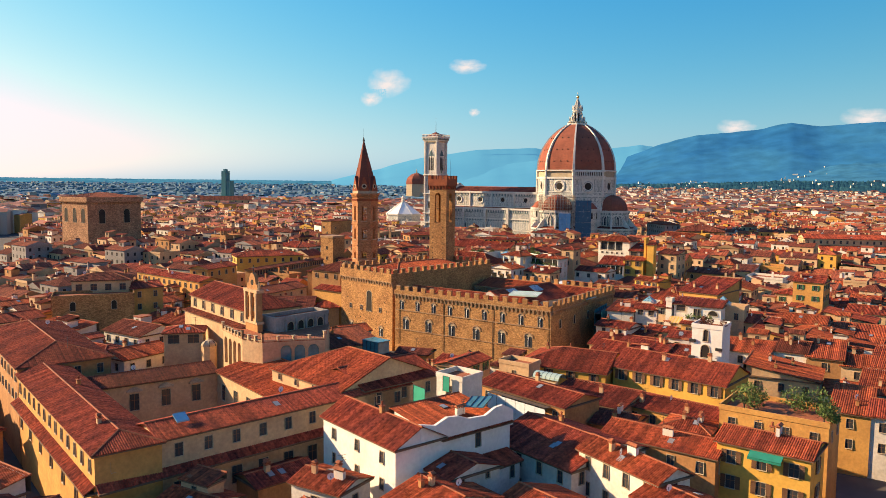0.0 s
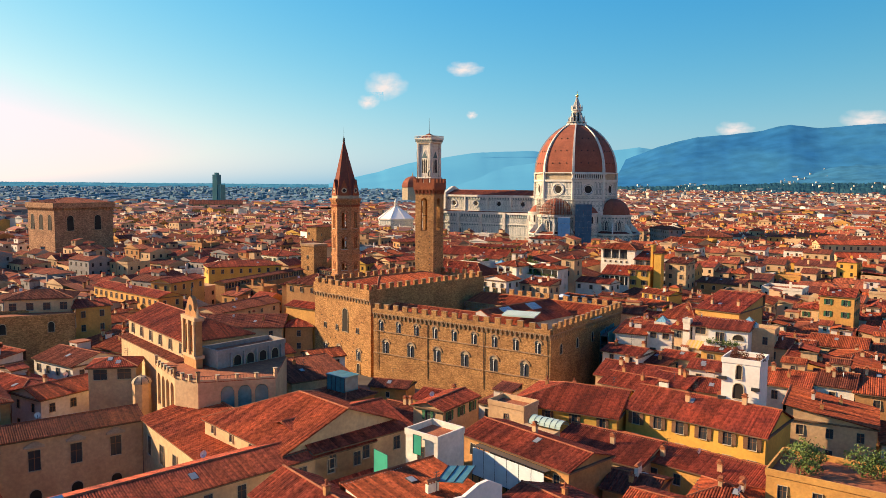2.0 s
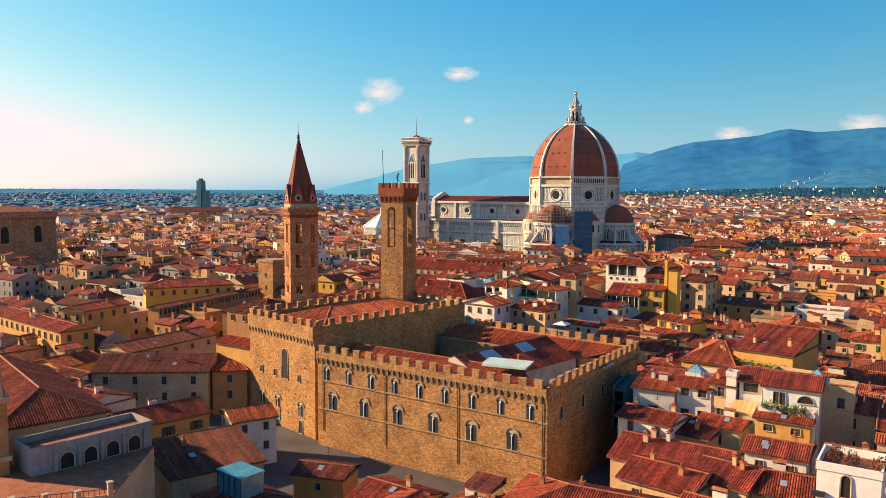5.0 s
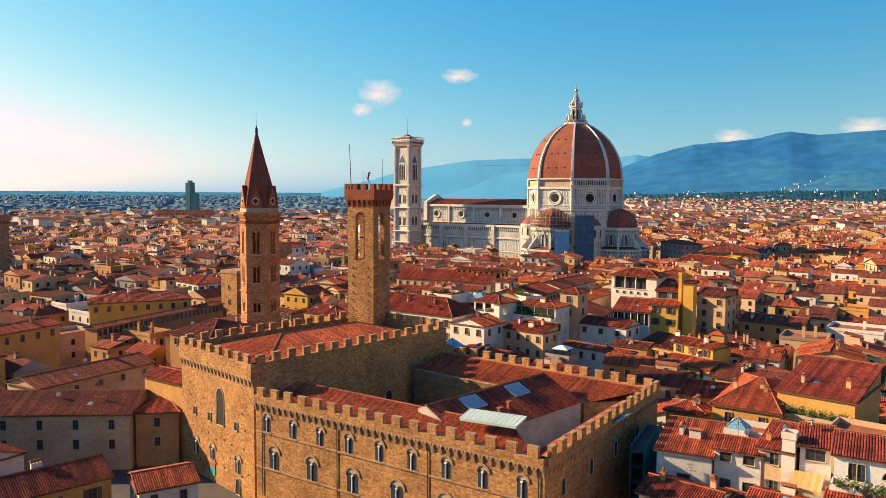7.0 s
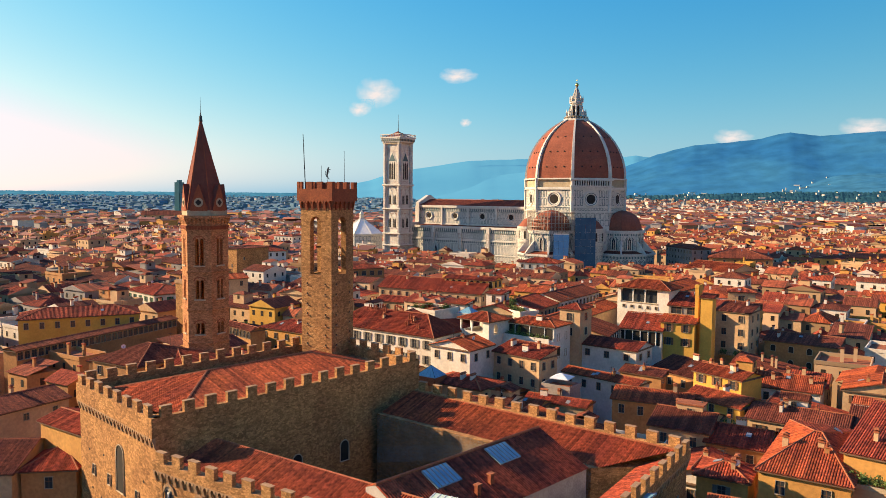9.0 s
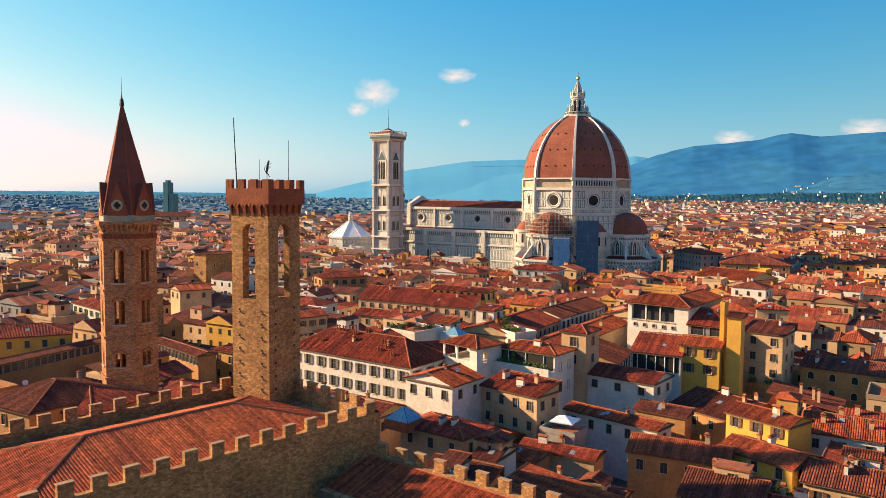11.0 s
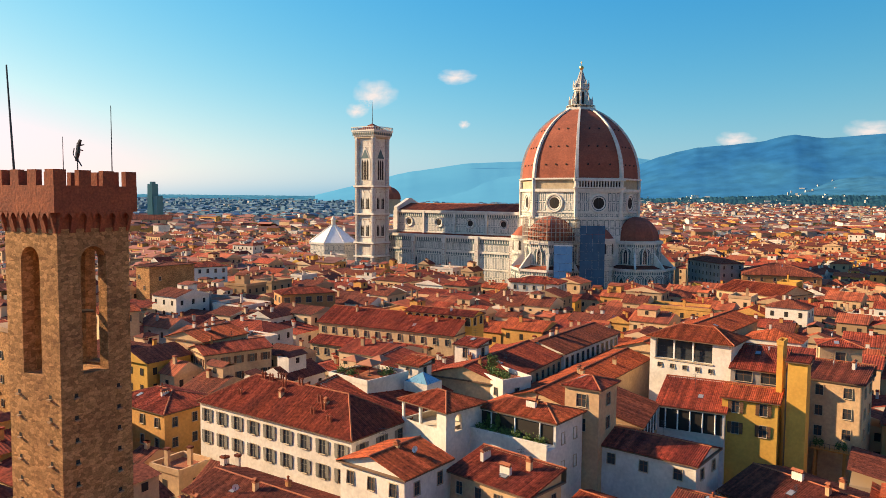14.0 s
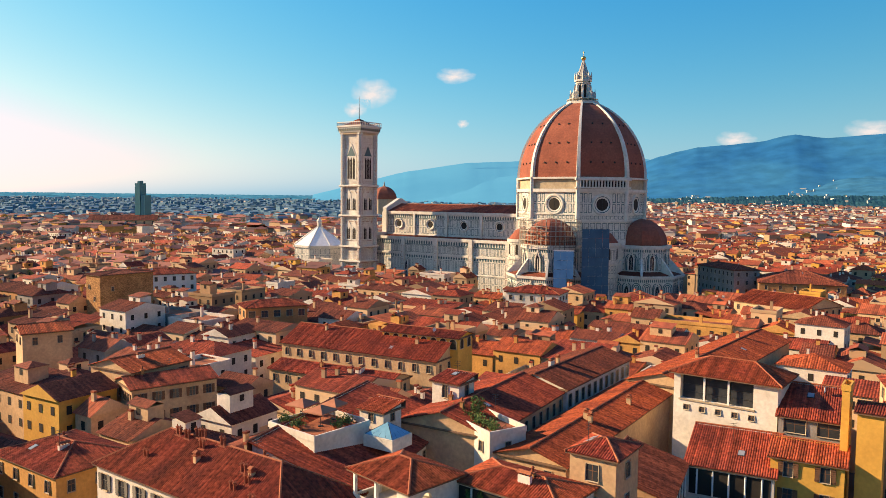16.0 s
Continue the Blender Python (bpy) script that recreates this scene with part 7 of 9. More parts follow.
for k in range(5):
    m = at_wall((-65.6, 119.6), (-42.6, 137.0), 3.4 + k * 5.4, 5.6, 0.01)
    put_window(w3, m, 1.5, 2.9)
    put_window(w3, m @ pose(0, 0, -5.4), 1.5, 2.6, arch=True)
    s = Shape()
    s.box(0, -0.2, 3.3, 3.6, 2.6, 0.4, 0, STONE_TRIM)
    s.solid([(-1.2, -0.3, 3.6), (1.2, -0.3, 3.6), (1.2, 0, 3.6), (-1.2, 0, 3.6)], [(-0.2, -0.3, 4.2), (0.2, -0.3, 4.2), (0.2, 0, 4.2), (-0.2, 0, 4.2)], STONE_TRIM)
    t = s.make("window_hood", w3)
    t.matrix_basis = m
w4 = wing((-42.6, 137.2), (-22.8, 113.4), 9.5, 10.4, "shed", 2.2, "cream", 1, rows=0, chimneys=0, label="cream courtyard wing with orange tiled lean-to roof", name="palace_wing")
for k in range(5):
    put_window(w4, at_wall((-42.6, 137.2), (-22.8, 113.4), 3.2 + k * 5.2, 5.6, 0.01), 1.5, 2.9)
wing((-30.0, 127.7), (-16.0, 113.5), 19, 13.5, "hipl", 3.9, "cream", 1, rows=1, chimneys=0, low_pitch=False, busy=0, win=(0.8, 1.0), gap=4.4, sides="f", drop=0.5, name="palace_wing",
     label="cream palace wing with wide orange tiled hip roof")
wing(along(PA, PB, 40.5), along(PA, PB, 56.0), 14, 13.4, "gable", 2.3, "cream", 0, rows=1, chimneys=0, sides="f", gap=4.05, win=(1.05, 1.75), drop=0.8, low_pitch=False, name="palace_wing", label="raised cream palace wing with steep red tiled roof")
wing((-98.0, 156.0), (-72.4, 124.4), 15, 13.8, "hip", 3.6, "ochre", 0, rows=2, chimneys=1, sides="fr", name="palace_wing", label="ochre palace wing with broad red tiled hip roof")

# ---- the church with the bell gable, the arcaded terrace and the roof lantern ----
NL, NR = (-59.3, 172.5), (-40.2, 150.3)
ch = wing(NL, NR, 12, 19.4, "hipr", 2.6, "cream", 0, rows=0, chimneys=0, busy=0, low_pitch=False, label="cream church nave with red tiled roof and clerestory windows", name="church")
L = math.dist(NL, NR)
for k in range(6):
    put_window(ch, at_wall(NL, NR, 2.6 + k * (L - 5) / 5, 17.0, 0.01), 1.2, 1.8)
u_, v_ = (Vector(NR) - Vector(NL)).normalized(), Vector((0.755, 0.655))
wing(tuple(Vector(NL) - v_ * 1.5), tuple(Vector(NR) - v_ * 1.5), 1.5, 16.0, "shed", 0.5, "cream", 2, rows=0, chimneys=0, busy=0,
          label="narrow cream church aisle with brown tiled strip", name="church_aisle")
s = Shape(PLASTER["cream"])
TP = [Vector(q) for q in ((-44.6, 148.2), (-38.5, 139.9), (-34.0, 137.1), (-23.0, 140.4), (-24.4, 155.2), (-37.0, 156.0))]
side = [tuple(q) for q in TP]
pierced_wall(s, side[0], side[1], GROUND, 15.9, [(1.5 + k * 2.4, 1.7, 9.6, 14.9) for k in range(4)], PLASTER["cream"], 0.6)
pierced_wall(s, side[2], side[3], GROUND, 15.9, [(4.3 + k * 2.55, 2.0, 10.4, 15.2) for k in range(3)], PLASTER["cream"], 0.6)
for i in (1, 3, 4, 5):
    a, b = side[i], side[(i + 1) % 6]
    m = at_wall(a, b, 0, 0)
    s.face([m @ Vector(q) for q in ((0, 0, GROUND), (math.dist(a, b), 0, GROUND), (math.dist(a, b), 0, 15.9), (0, 0, 15.9))], PLASTER["cream"])
mid_ = sum(TP, Vector((0, 0))) / 6
s.prism([tuple(mid_.lerp(q, 0.8)) for q in TP], GROUND, 15.8, STONE_GREY)
s.prism(side, 15.9, 16.05, RIDGE, True, True)
lo = s.make("arcaded_terrace")
tagged(lo, "cream arcaded church terrace with balustrade piers and terracotta floor", "terrace")
TAKEN.append((-34.0, 147.0, 24, 18, 20))
for k in range(3):
    q = Shape()
    m = at_wall(side[2], side[3], 4.3 + k * 2.55, 10.4)
    q.solid([m @ Vector(v) for v in ((-1.0, 0.3, 0), (1.0, 0.3, 0), (1.0, 0.3, 3.8), (0.6, 0.3, 4.6), (-0.6, 0.3, 4.6), (-1.0, 0.3, 3.8))],
            [m @ Vector(v) for v in ((-1.0, 0.36, 0), (1.0, 0.36, 0), (1.0, 0.36, 3.8), (0.6, 0.36, 4.6), (-0.6, 0.36, 4.6), (-1.0, 0.36, 3.8))], GLAZED)
    q.make("glazed_arch", lo, "green glazed arch")
for a, b, n in ((side[0], side[1], 6), (side[1], side[2], 3), (side[2], side[3], 4)):
    for k in range(n + 1):
        p = Vector(a).lerp(Vector(b), k / n)
        q = Shape()
        tall = 1.5 if k in (0, n) else 0.9
        q.box(p.x, p.y, 16.05, 16.05 + tall, 0.45, 0.45, -49, PLASTER["cream"])
        q.box(p.x, p.y, 16.05 + tall, 16.15 + tall, 0.6, 0.6, -49, STONE_TRIM)
        q.make("balustrade_pier", lo)
        if k < n:
            p2 = Vector(a).lerp(Vector(b), (k + 1) / n)
            q = Shape()
            q.bar((p.x, p.y, 16.9), (p2.x, p2.y, 16.9), 0.04, METAL, 4)
            for i in range(1, 6):
                pp = p.lerp(p2, i / 6)
                q.bar((pp.x, pp.y, 16.35), (pp.x, pp.y, 16.9), 0.025, METAL, 4)
            q.make("railing", lo, "thin iron railing")
    q = Shape()
    band(q, a, b, 16.05, 16.35, 0.1, PLASTER["cream"])
    q.make("balustrade", lo)
# bell gable: a pierced wall with pilasters, volutes and a pediment
BW = 5.2
BT = 1.1
vb = Vector((-40.4, 149.4))
s = Shape(STONE)
va, vc = tuple(vb), tuple(vb + u_ * BW)
pierced_wall(s, va, vc, GROUND, 24.2, [(1.55, 1.05, 18.6, 23.0), (3.65, 1.05, 18.6, 23.0)], PLASTER["ochre"], BT)
back = [tuple(vb), tuple(vb + u_ * BW), tuple(vb + u_ * BW + v_ * BT), tuple(vb + v_ * BT)]
s.prism([back[1], back[2], tuple(Vector(back[2]) - u_ * 0.02), tuple(Vector(back[1]) - u_ * 0.02)], GROUND, 24.2, PLASTER["ochre"])
s.prism([back[0], back[3], tuple(Vector(back[3]) + u_ * 0.02), tuple(Vector(back[0]) + u_ * 0.02)][::-1], GROUND, 24.2, PLASTER["ochre"])
bg = s.make("bell_gable")
tagged(bg, "weathered ochre bell gable with arched openings and a curved pediment", "bell gable")
for g_, z0_, z1_ in ((0.28, 23.8, 24.4), (0.25, 17.6, 18.1), (0.18, 13.6, 13.9)):
    q = Shape()
    q.prism(grown(back, g_), z0_, z1_, PLASTER["cream"], True, True)
    q.make("cornice", bg)
for sg in (0.35, BW / 2, BW - 0.35):
    q = Shape()
    m = at_wall(va, vc, sg, 18.1)
    for x, y, z0, z1, w in ((0, -0.12, 0.0, 5.7, 0.5), (0, -0.16, 0.0, 0.5, 0.7), (0, -0.16, 5.1, 5.7, 0.7)):
        q.solid([m @ Vector((x + a * w / 2, y + b * 0.18, z0)) for a, b in ((-1, -1), (1, -1), (1, 1), (-1, 1))],
                [m @ Vector((x + a * w / 2, y + b * 0.18, z1)) for a, b in ((-1, -1), (1, -1), (1, 1), (-1, 1))], PLASTER["cream"], True, True)
    q.make("pilaster", bg)
q = Shape(PLASTER["ochre"])
m = at_wall(va, vc, BW / 2, 24.4)
prof = [(-2.3, 0), (2.3, 0), (2.1, 0.9), (1.5, 1.2), (1.25, 2.2), (0.8, 2.9), (0, 3.3), (-0.8, 2.9), (-1.25, 2.2), (-1.5, 1.2), (-2.1, 0.9)]
q.solid([m @ Vector((x, 0.25, z)) for x, z in prof], [m @ Vector((x, 0.95, z)) for x, z in prof], PLASTER["ochre"], True, True)
q.make("pediment", bg)
q = Shape(DARK)
rim = [(0.55 * math.cos(k * math.pi / 8), 1.35 + 0.55 * math.sin(k * math.pi / 8)) for k in range(16)]
q.solid([m @ Vector((x, 0.2, z)) for x, z in rim], [m @ Vector((x, 0.26, z)) for x, z in rim], DARK, True, True)
q.make("oculus", bg, "flat dark disc for a round opening")
q = Shape()
m1 = vb + u_ * BW / 2 + v_ * 0.55
q.bar((*m1, 27.6), (*m1, 29.2), 0.1, METAL)
q.box(m1.x, m1.y, 28.6, 28.75, 0.9, 0.12, -49, METAL)
q.make("cross", bg)
for sg in (1.55, 3.65):
    q = Shape()
    pp = vb + u_ * sg + v_ * 0.55
    q.bar((*pp, 20.2), (*pp, 21.0), 0.55, METAL, 10, 0.4)
    q.bar((*pp, 21.0), (*pp, 21.4), 0.4, METAL, 10, 0.12)
    q.bar((*pp, 21.4), (*pp, 23.0), 0.05, METAL, 5)
    q.make("bell", bg, "dark bronze bell")
for sg in (0.35, BW - 0.35):
    q = Shape()
    pp = vb + u_ * sg + v_ * 0.55
    q.bar((*pp, 24.4), (*pp, 26.2), 0.38, PLASTER["cream"], 6, 0.06)
    q.make("pinnacle", bg)
# low grey block on the terrace, and the dark roof beside it
GA, GB = (-33.4, 145.4), (-24.7, 155.4)
ub = wing(GA, GB, 4.8, 18.3, "flat", 0, "grey", 0, rows=0, label="grey plastered block with arched niches and a flat roof", name="church_annex")
for k in range(4):
    put_window(ub, at_wall(GA, GB, 3.6 + k * 2.5, 16.1, 0.01), 1.4, 1.7, arch=True)
for k in range(5):
    q = Shape(PLASTER["grey"])
    q.box(0, -0.12, 16.05, 18.4, 0.35, 0.3, 0, PLASTER["grey"])
    o = q.make("buttress", ub)
    o.matrix_basis = at_wall(GA, GB, 2.35 + k * 2.5, 0)
wing((-24.8, 161.8), (-14.8, 168.8), 11, 9.5, "shed", 1.8, "cream", 2, rows=0, chimneys=1, label="cream house with broad dark brown lean-to roof")
# roof lantern and the small lookout house
q = Shape(PLASTER["cream"])
q.prism([(-48.8 + a, 152.3 + b) for a, b in octa(1.5)], 6, 11.9, PLASTER["cream"])
rl = q.make("roof_lantern")
tagged(rl, "small cream roof lantern with a ribbed pale cap", "lantern")
q = Shape()
for k in range(4):
    r0, r1 = 1.7 * math.cos(k * 0.36), 1.7 * math.cos((k + 1) * 0.36)
    q.solid([(-48.8 + a * r0, 152.3 + b * r0, 11.9 + 1.2 * math.sin(k * 0.36)) for a, b in octa(1)], [(-48.8 + a * r1, 152.3 + b * r1, 11.9 + 1.2 * math.sin((k + 1) * 0.36)) for a, b in octa(1)], STONE_TRIM)
q.bar((-48.8, 152.3, 13.0), (-48.8, 152.3, 13.6), 0.22, STONE_TRIM, 6, 0.05)
q.make("cap", rl)
for k in range(8):
    a, b = octa(1)[k]
    q = Shape(METAL)
    for i in range(3):
        q.bar(*[(-48.8 + a * 1.72 * math.cos(j * 0.36), 152.3 + b * 1.72 * math.cos(j * 0.36), 11.93 + 1.2 * math.sin(j * 0.36)) for j in (i, i + 1)], 0.06, METAL, 4)
    q.make("rib", rl, "dark metal rib")
wing((-58.6, 153.6), (-51.0, 155.4), 6.5, 14.0, "hip", 1.5, "cream", 0, rows=1, chimneys=0, sides="f", win=(2.2, 1.8), gap=2.4, label="cream lookout house with wide windows and tiled hip roof", name="lookout_house", drop=0.4)

# ---- roof terrace with green nets, the white tower house, the roof garden ----
house(2.2, 116.4, 5.2, 5.0, -40, 15.4, "flat", 0, "white", 0, rows=1, win=(1.0, 1.8), sides="fl", label="white roof terrace block under repair", name="terrace_block")
for (x0, y0), (x1, y1), z0, z1 in (((-4.8, 110.4), (-3.0, 108.2), 12.6, 15.6), ((-0.4, 114.4), (0.6, 113.6), 13.6, 16.0)):
    q = Shape()
    q.face([(x0, y0, z0), (x1, y1, z0), (x1, y1, z1), (x0, y0, z1)], NET_GREEN)
    q.bar((x0, y0, z0), (x0, y0, z1), 0.05, METAL, 5)
    q.bar((x1, y1, z0), (x1, y1, z1), 0.05, METAL, 5)
    q.bar((x0, y0, z1), (x1, y1, z1), 0.04, METAL, 5)
    nt = q.make("scaffold_net")
    tagged(nt, "bright green scaffold net on steel poles", "net")
TAKEN.append((-40, 116, 26, 26, 43))
wt = house(50.8, 142.4, 5.6, 6.0, -34, 18.9, "flat", 0, "chalk", 0, rows=0, label="tall white tower house with a flat roof garden", name="tower_house")
ring = rect(50.8, 142.4, 5.6, 6.0, -34)
put_window(wt, at_wall(ring[0], ring[1], 2.6, 13.4, 0.01), 1.5, 2.4, arch=True)
put_window(wt, at_wall(ring[0], ring[1], 2.6, 16.5, 0.01), 0.8, 2.2, arch=True)
for x, z in ((0.2, 13.0), (5.1, 15.0), (0.2, 16.2)):
    q = Shape()
    q.box(0, -0.1, 0, 0.5, 1.2, 0.5, 0, METAL)
    o = q.make("iron_bracket", wt)
    o.matrix_basis = at_wall(ring[0], ring[1], x, z)


def leaf_cloud(name, blobs, label, category="shrub", n=420, size=0.22, seed=1, trunk=None, leaf=None):
    r = random.Random(seed)
    leaf = leaf or GREEN
    s = Shape(leaf)
    for cx, cy, cz, rx, rz in blobs:
        for _ in range(n):
            while True:
                a, b, c = r.uniform(-1, 1), r.uniform(-1, 1), r.uniform(-1, 1)
                if 0.25 < a * a + b * b + c * c < 1:
                    break
            k = 0.75 + 0.5 * noise.noise(Vector((a * 1.5 + cx, b * 1.5, c * 1.5)))
            p = Vector((cx + a * rx * k, cy + b * rx * k, cz + c * rz * k))
            d = Vector((r.uniform(-1, 1), r.uniform(-1, 1), r.uniform(-0.3, 1))).normalized()
            e = d.orthogonal().normalized() * size * r.uniform(0.6, 1.4)
            f = d.cross(e).normalized() * size * r.uniform(0.4, 0.8)
            s.face([p - e, p + f * 0.7, p + e, p - f * 0.7], leaf)
    crown = s.make("crown" if trunk else name)
    if not trunk:
        return tagged(crown, label, category)
    t = Shape(BARK)
    x, y, z0, z1 = trunk
    t.bar((x, y, z0), (x, y, z1), 0.16, BARK, 7, 0.08)
    for k in range(4):
        a = k * 1.6
        t.bar((x, y, z0 + (z1 - z0) * 0.6), (x + math.cos(a) * 0.9, y + math.sin(a) * 0.9, z1 + 0.6), 0.06, BARK, 5, 0.03)
    ob = t.make(name)
    crown.parent = ob
    tagged(crown, kind="stuff")
    return tagged(ob, label, category)


house(52.0, 114.6, 15.5, 9.5, -36, 11.0, "flat", 0, "yellow", 0, rows=1, label="yellow house with a planted roof terrace", name="garden_house", sides="fr")
for i, (x, y, r) in enumerate(((46.8, 115.4, 1.9), (49.0, 118.4, 1.8), (54.3, 114.6, 2.0), (57.4, 114.0, 2.0), (55.4, 107.6, 1.3))):
    leaf_cloud("terrace_tree", [(x, y, 13.2, r * 1.35, r * 1.1), (x + 1.0, y - 0.7, 12.4, r, r * 0.8)], "small leafy tree in a pot on the roof terrace", "tree", 420, 0.2, i + 3, trunk=(x, y, 11.0, 12.6))
RED_LEAF = material("reddish_leaves", (0.16, 0.035, 0.022), 0.8, second=(0.08, 0.05, 0.02), scale=1.2, island=0.4)
for i, (x, y) in enumerate(((49.2, 142.8), (50.2, 141.4), (52.2, 139.9), (49.9, 143.9))):
    leaf_cloud("potted_shrub", [(x, y, 19.9, 0.95, 1.05)], "reddish flowering shrub on the tower roof", "shrub", 240, 0.14, i + 30, leaf=RED_LEAF)
leaf_cloud("courtyard_tree", [(66.4, 248.9, 7.0, 2.6, 2.7)], "dark evergreen tree between the houses", "tree", 900, 0.24, 80, trunk=(66.4, 248.9, GROUND, 5.4))

# ---- great square stone hall, the glass tower, distant dome ----
hr = [(-189.4, 395.0), (-189.4 + 31 * 0.57, 395 + 31 * 0.82), (-189.4 + 31 * 0.57 - 25.8 * 0.82, 395 + 31 * 0.82 + 25.8 * 0.57), (-189.4 - 25.8 * 0.82, 395 + 25.8 * 0.57)]
HALL_STONE = rubble("rose_brown_stone", (0.40, 0.215, 0.115), (0.28, 0.145, 0.080), 1.4)
s = Shape(HALL_STONE)
s.prism(hr, GROUND, 34.0, HALL_STONE)
hall = s.make("stone_hall")
tagged(hall, "great square brown stone hall with arched windows", "hall")
TAKEN.append((-191, 415, 44, 44, -35))
q = Shape(HALL_STONE)
for i in range(4):
    corbels(q, hr[i], hr[(i + 1) % 4], 33.6, out=0.8, gap=1.6, h=1.6, mat=HALL_STONE)
q.prism(grown(hr, 0.9), 33.6, 36.0, HALL_STONE, True, True)
q.make("cornice", hall)
q = Shape()
for pl in roof_planes(grown(hr, 0.2), 36.0, 2.4, "hip")[0]:
    q.tiles(pl, TILE[2], 0.6)
q.make("roof", hall)
for k in range(3):
    put_window(hall, at_wall(hr[3], hr[0], 4.5 + k * 8.4, 22.5, 0.02), 3.0, 7.6, arch=True)
for k in range(2):
    put_window(hall, at_wall(hr[0], hr[1], 8 + k * 14.5, 22.0, 0.02), 3.4, 7.6, arch=True)
q = Shape(GLASS_DARK)
q.solid([(x, y, GROUND) for x, y in rect(-348, 1182, 9, 12, -20)], [(x, y, 60) for x, y in rect(-348, 1182, 7.5, 11, -20)], GLASS_DARK)
q.solid([(x, y, GROUND) for x, y in rect(-340.5, 1180, 6.4, 12, -20)], [(x, y, 45) for x, y in rect(-340.5, 1180, 6.0, 11, -20)], GLASS_DARK)
q.box(-348, 1182, 60, 63, 4, 6, -20, GLASS_DARK)
tagged(q.make("glass_tower"), "slender dark green glass tower far out in the city", "tower")
q = Shape(STONE)
q.box(-52.0, 340.6, GROUND, 21.0, 7.6, 7.6, -35, STONE)
tt = q.make("stump_tower")
tagged(tt, "short square brown stone tower with flat top", "tower")
TAKEN.append((-52.0, 340.6, 8.4, 8.4, -35))
q = Shape()
q.prism(rect(-52.0, 340.6, 8.0, 8.0, -35), 20.4, 21.3, STONE_DRESSED, True, True)
q.make("cornice", tt)
tr = rect(-52.0, 340.6, 7.6, 7.6, -35)
for k in range(3):
    put_window(tt, at_wall(tr[0], tr[1], 3.8, 6.0 + k * 4.6, 0.01), 0.7, 1.4)
bt = Shape(STONE)
bt.box(-67.7, 459.4, GROUND, 22.0, 7.6, 18, -35, STONE)
o = bt.make("stump_tower")
tagged(o, "broad square brown stone tower house with a low roof", "tower")
br = rect(-67.7, 459.4, 7.6, 18, -35)
make_roof(o, br, 22.0, 0.9, "hip", 2, over=0.5, pitch=0.5, simple=True)
for k, z in ((1.8, 17.6), (4.6, 14.0)):
    put_window(o, at_wall(br[0], br[1], k, z, 0.01), 0.8, 1.3)
put_window(o, at_wall(br[1], br[2], 4.0, 17.0, 0.01), 0.8, 1.3)
TAKEN.append((-67.7, 459.4, 9, 20, -35))
q = Shape()
q.prism([(-60 + 21 * a, 1460 + 21 * b) for a, b in octa(1)], GROUND, 42, STONE_TRIM)
dd = q.make("distant_church")
tagged(dd, "distant church with a red tiled dome", "church")
q = Shape()
for k in range(10):
    r0, r1 = 22 * math.cos(k * 0.157), 22 * math.cos((k + 1) * 0.157)
    q.solid([(-60 + r0 * a, 1460 + r0 * b, 42 + 21 * math.sin(k * 0.157)) for a, b in octa(1)], [(-60 + r1 * a, 1460 + r1 * b, 42 + 21 * math.sin((k + 1) * 0.157)) for a, b in octa(1)], DOME_TILE)
q.make("dome", dd)
q = Shape()
q.bar((-60, 1460, 62), (-60, 1460, 70), 2.0, STONE_TRIM, 8, 0.4)
q.make("lantern", dd)
# cloister galleries with rows of small timber windows under a brown roof
for ga, gb in (((-74.9, 290.1), (-55.5, 334.9)), ((-52.3, 339.0), (-30.1, 316.4))):
    gl = wing(ga, gb, 4.2, 11.0, "gable", 1.1, "ochre", 2, rows=0, chimneys=0, busy=0, label="long cloister gallery with a row of small timber windows", name="gallery_house")
    n_g = int(math.dist(ga, gb) / 1.7)
    for k in range(n_g):
        put_window(gl, at_wall(ga, gb, (k + 0.5) * math.dist(ga, gb) / n_g, 8.9, 0.01), 1.25, 1.7)


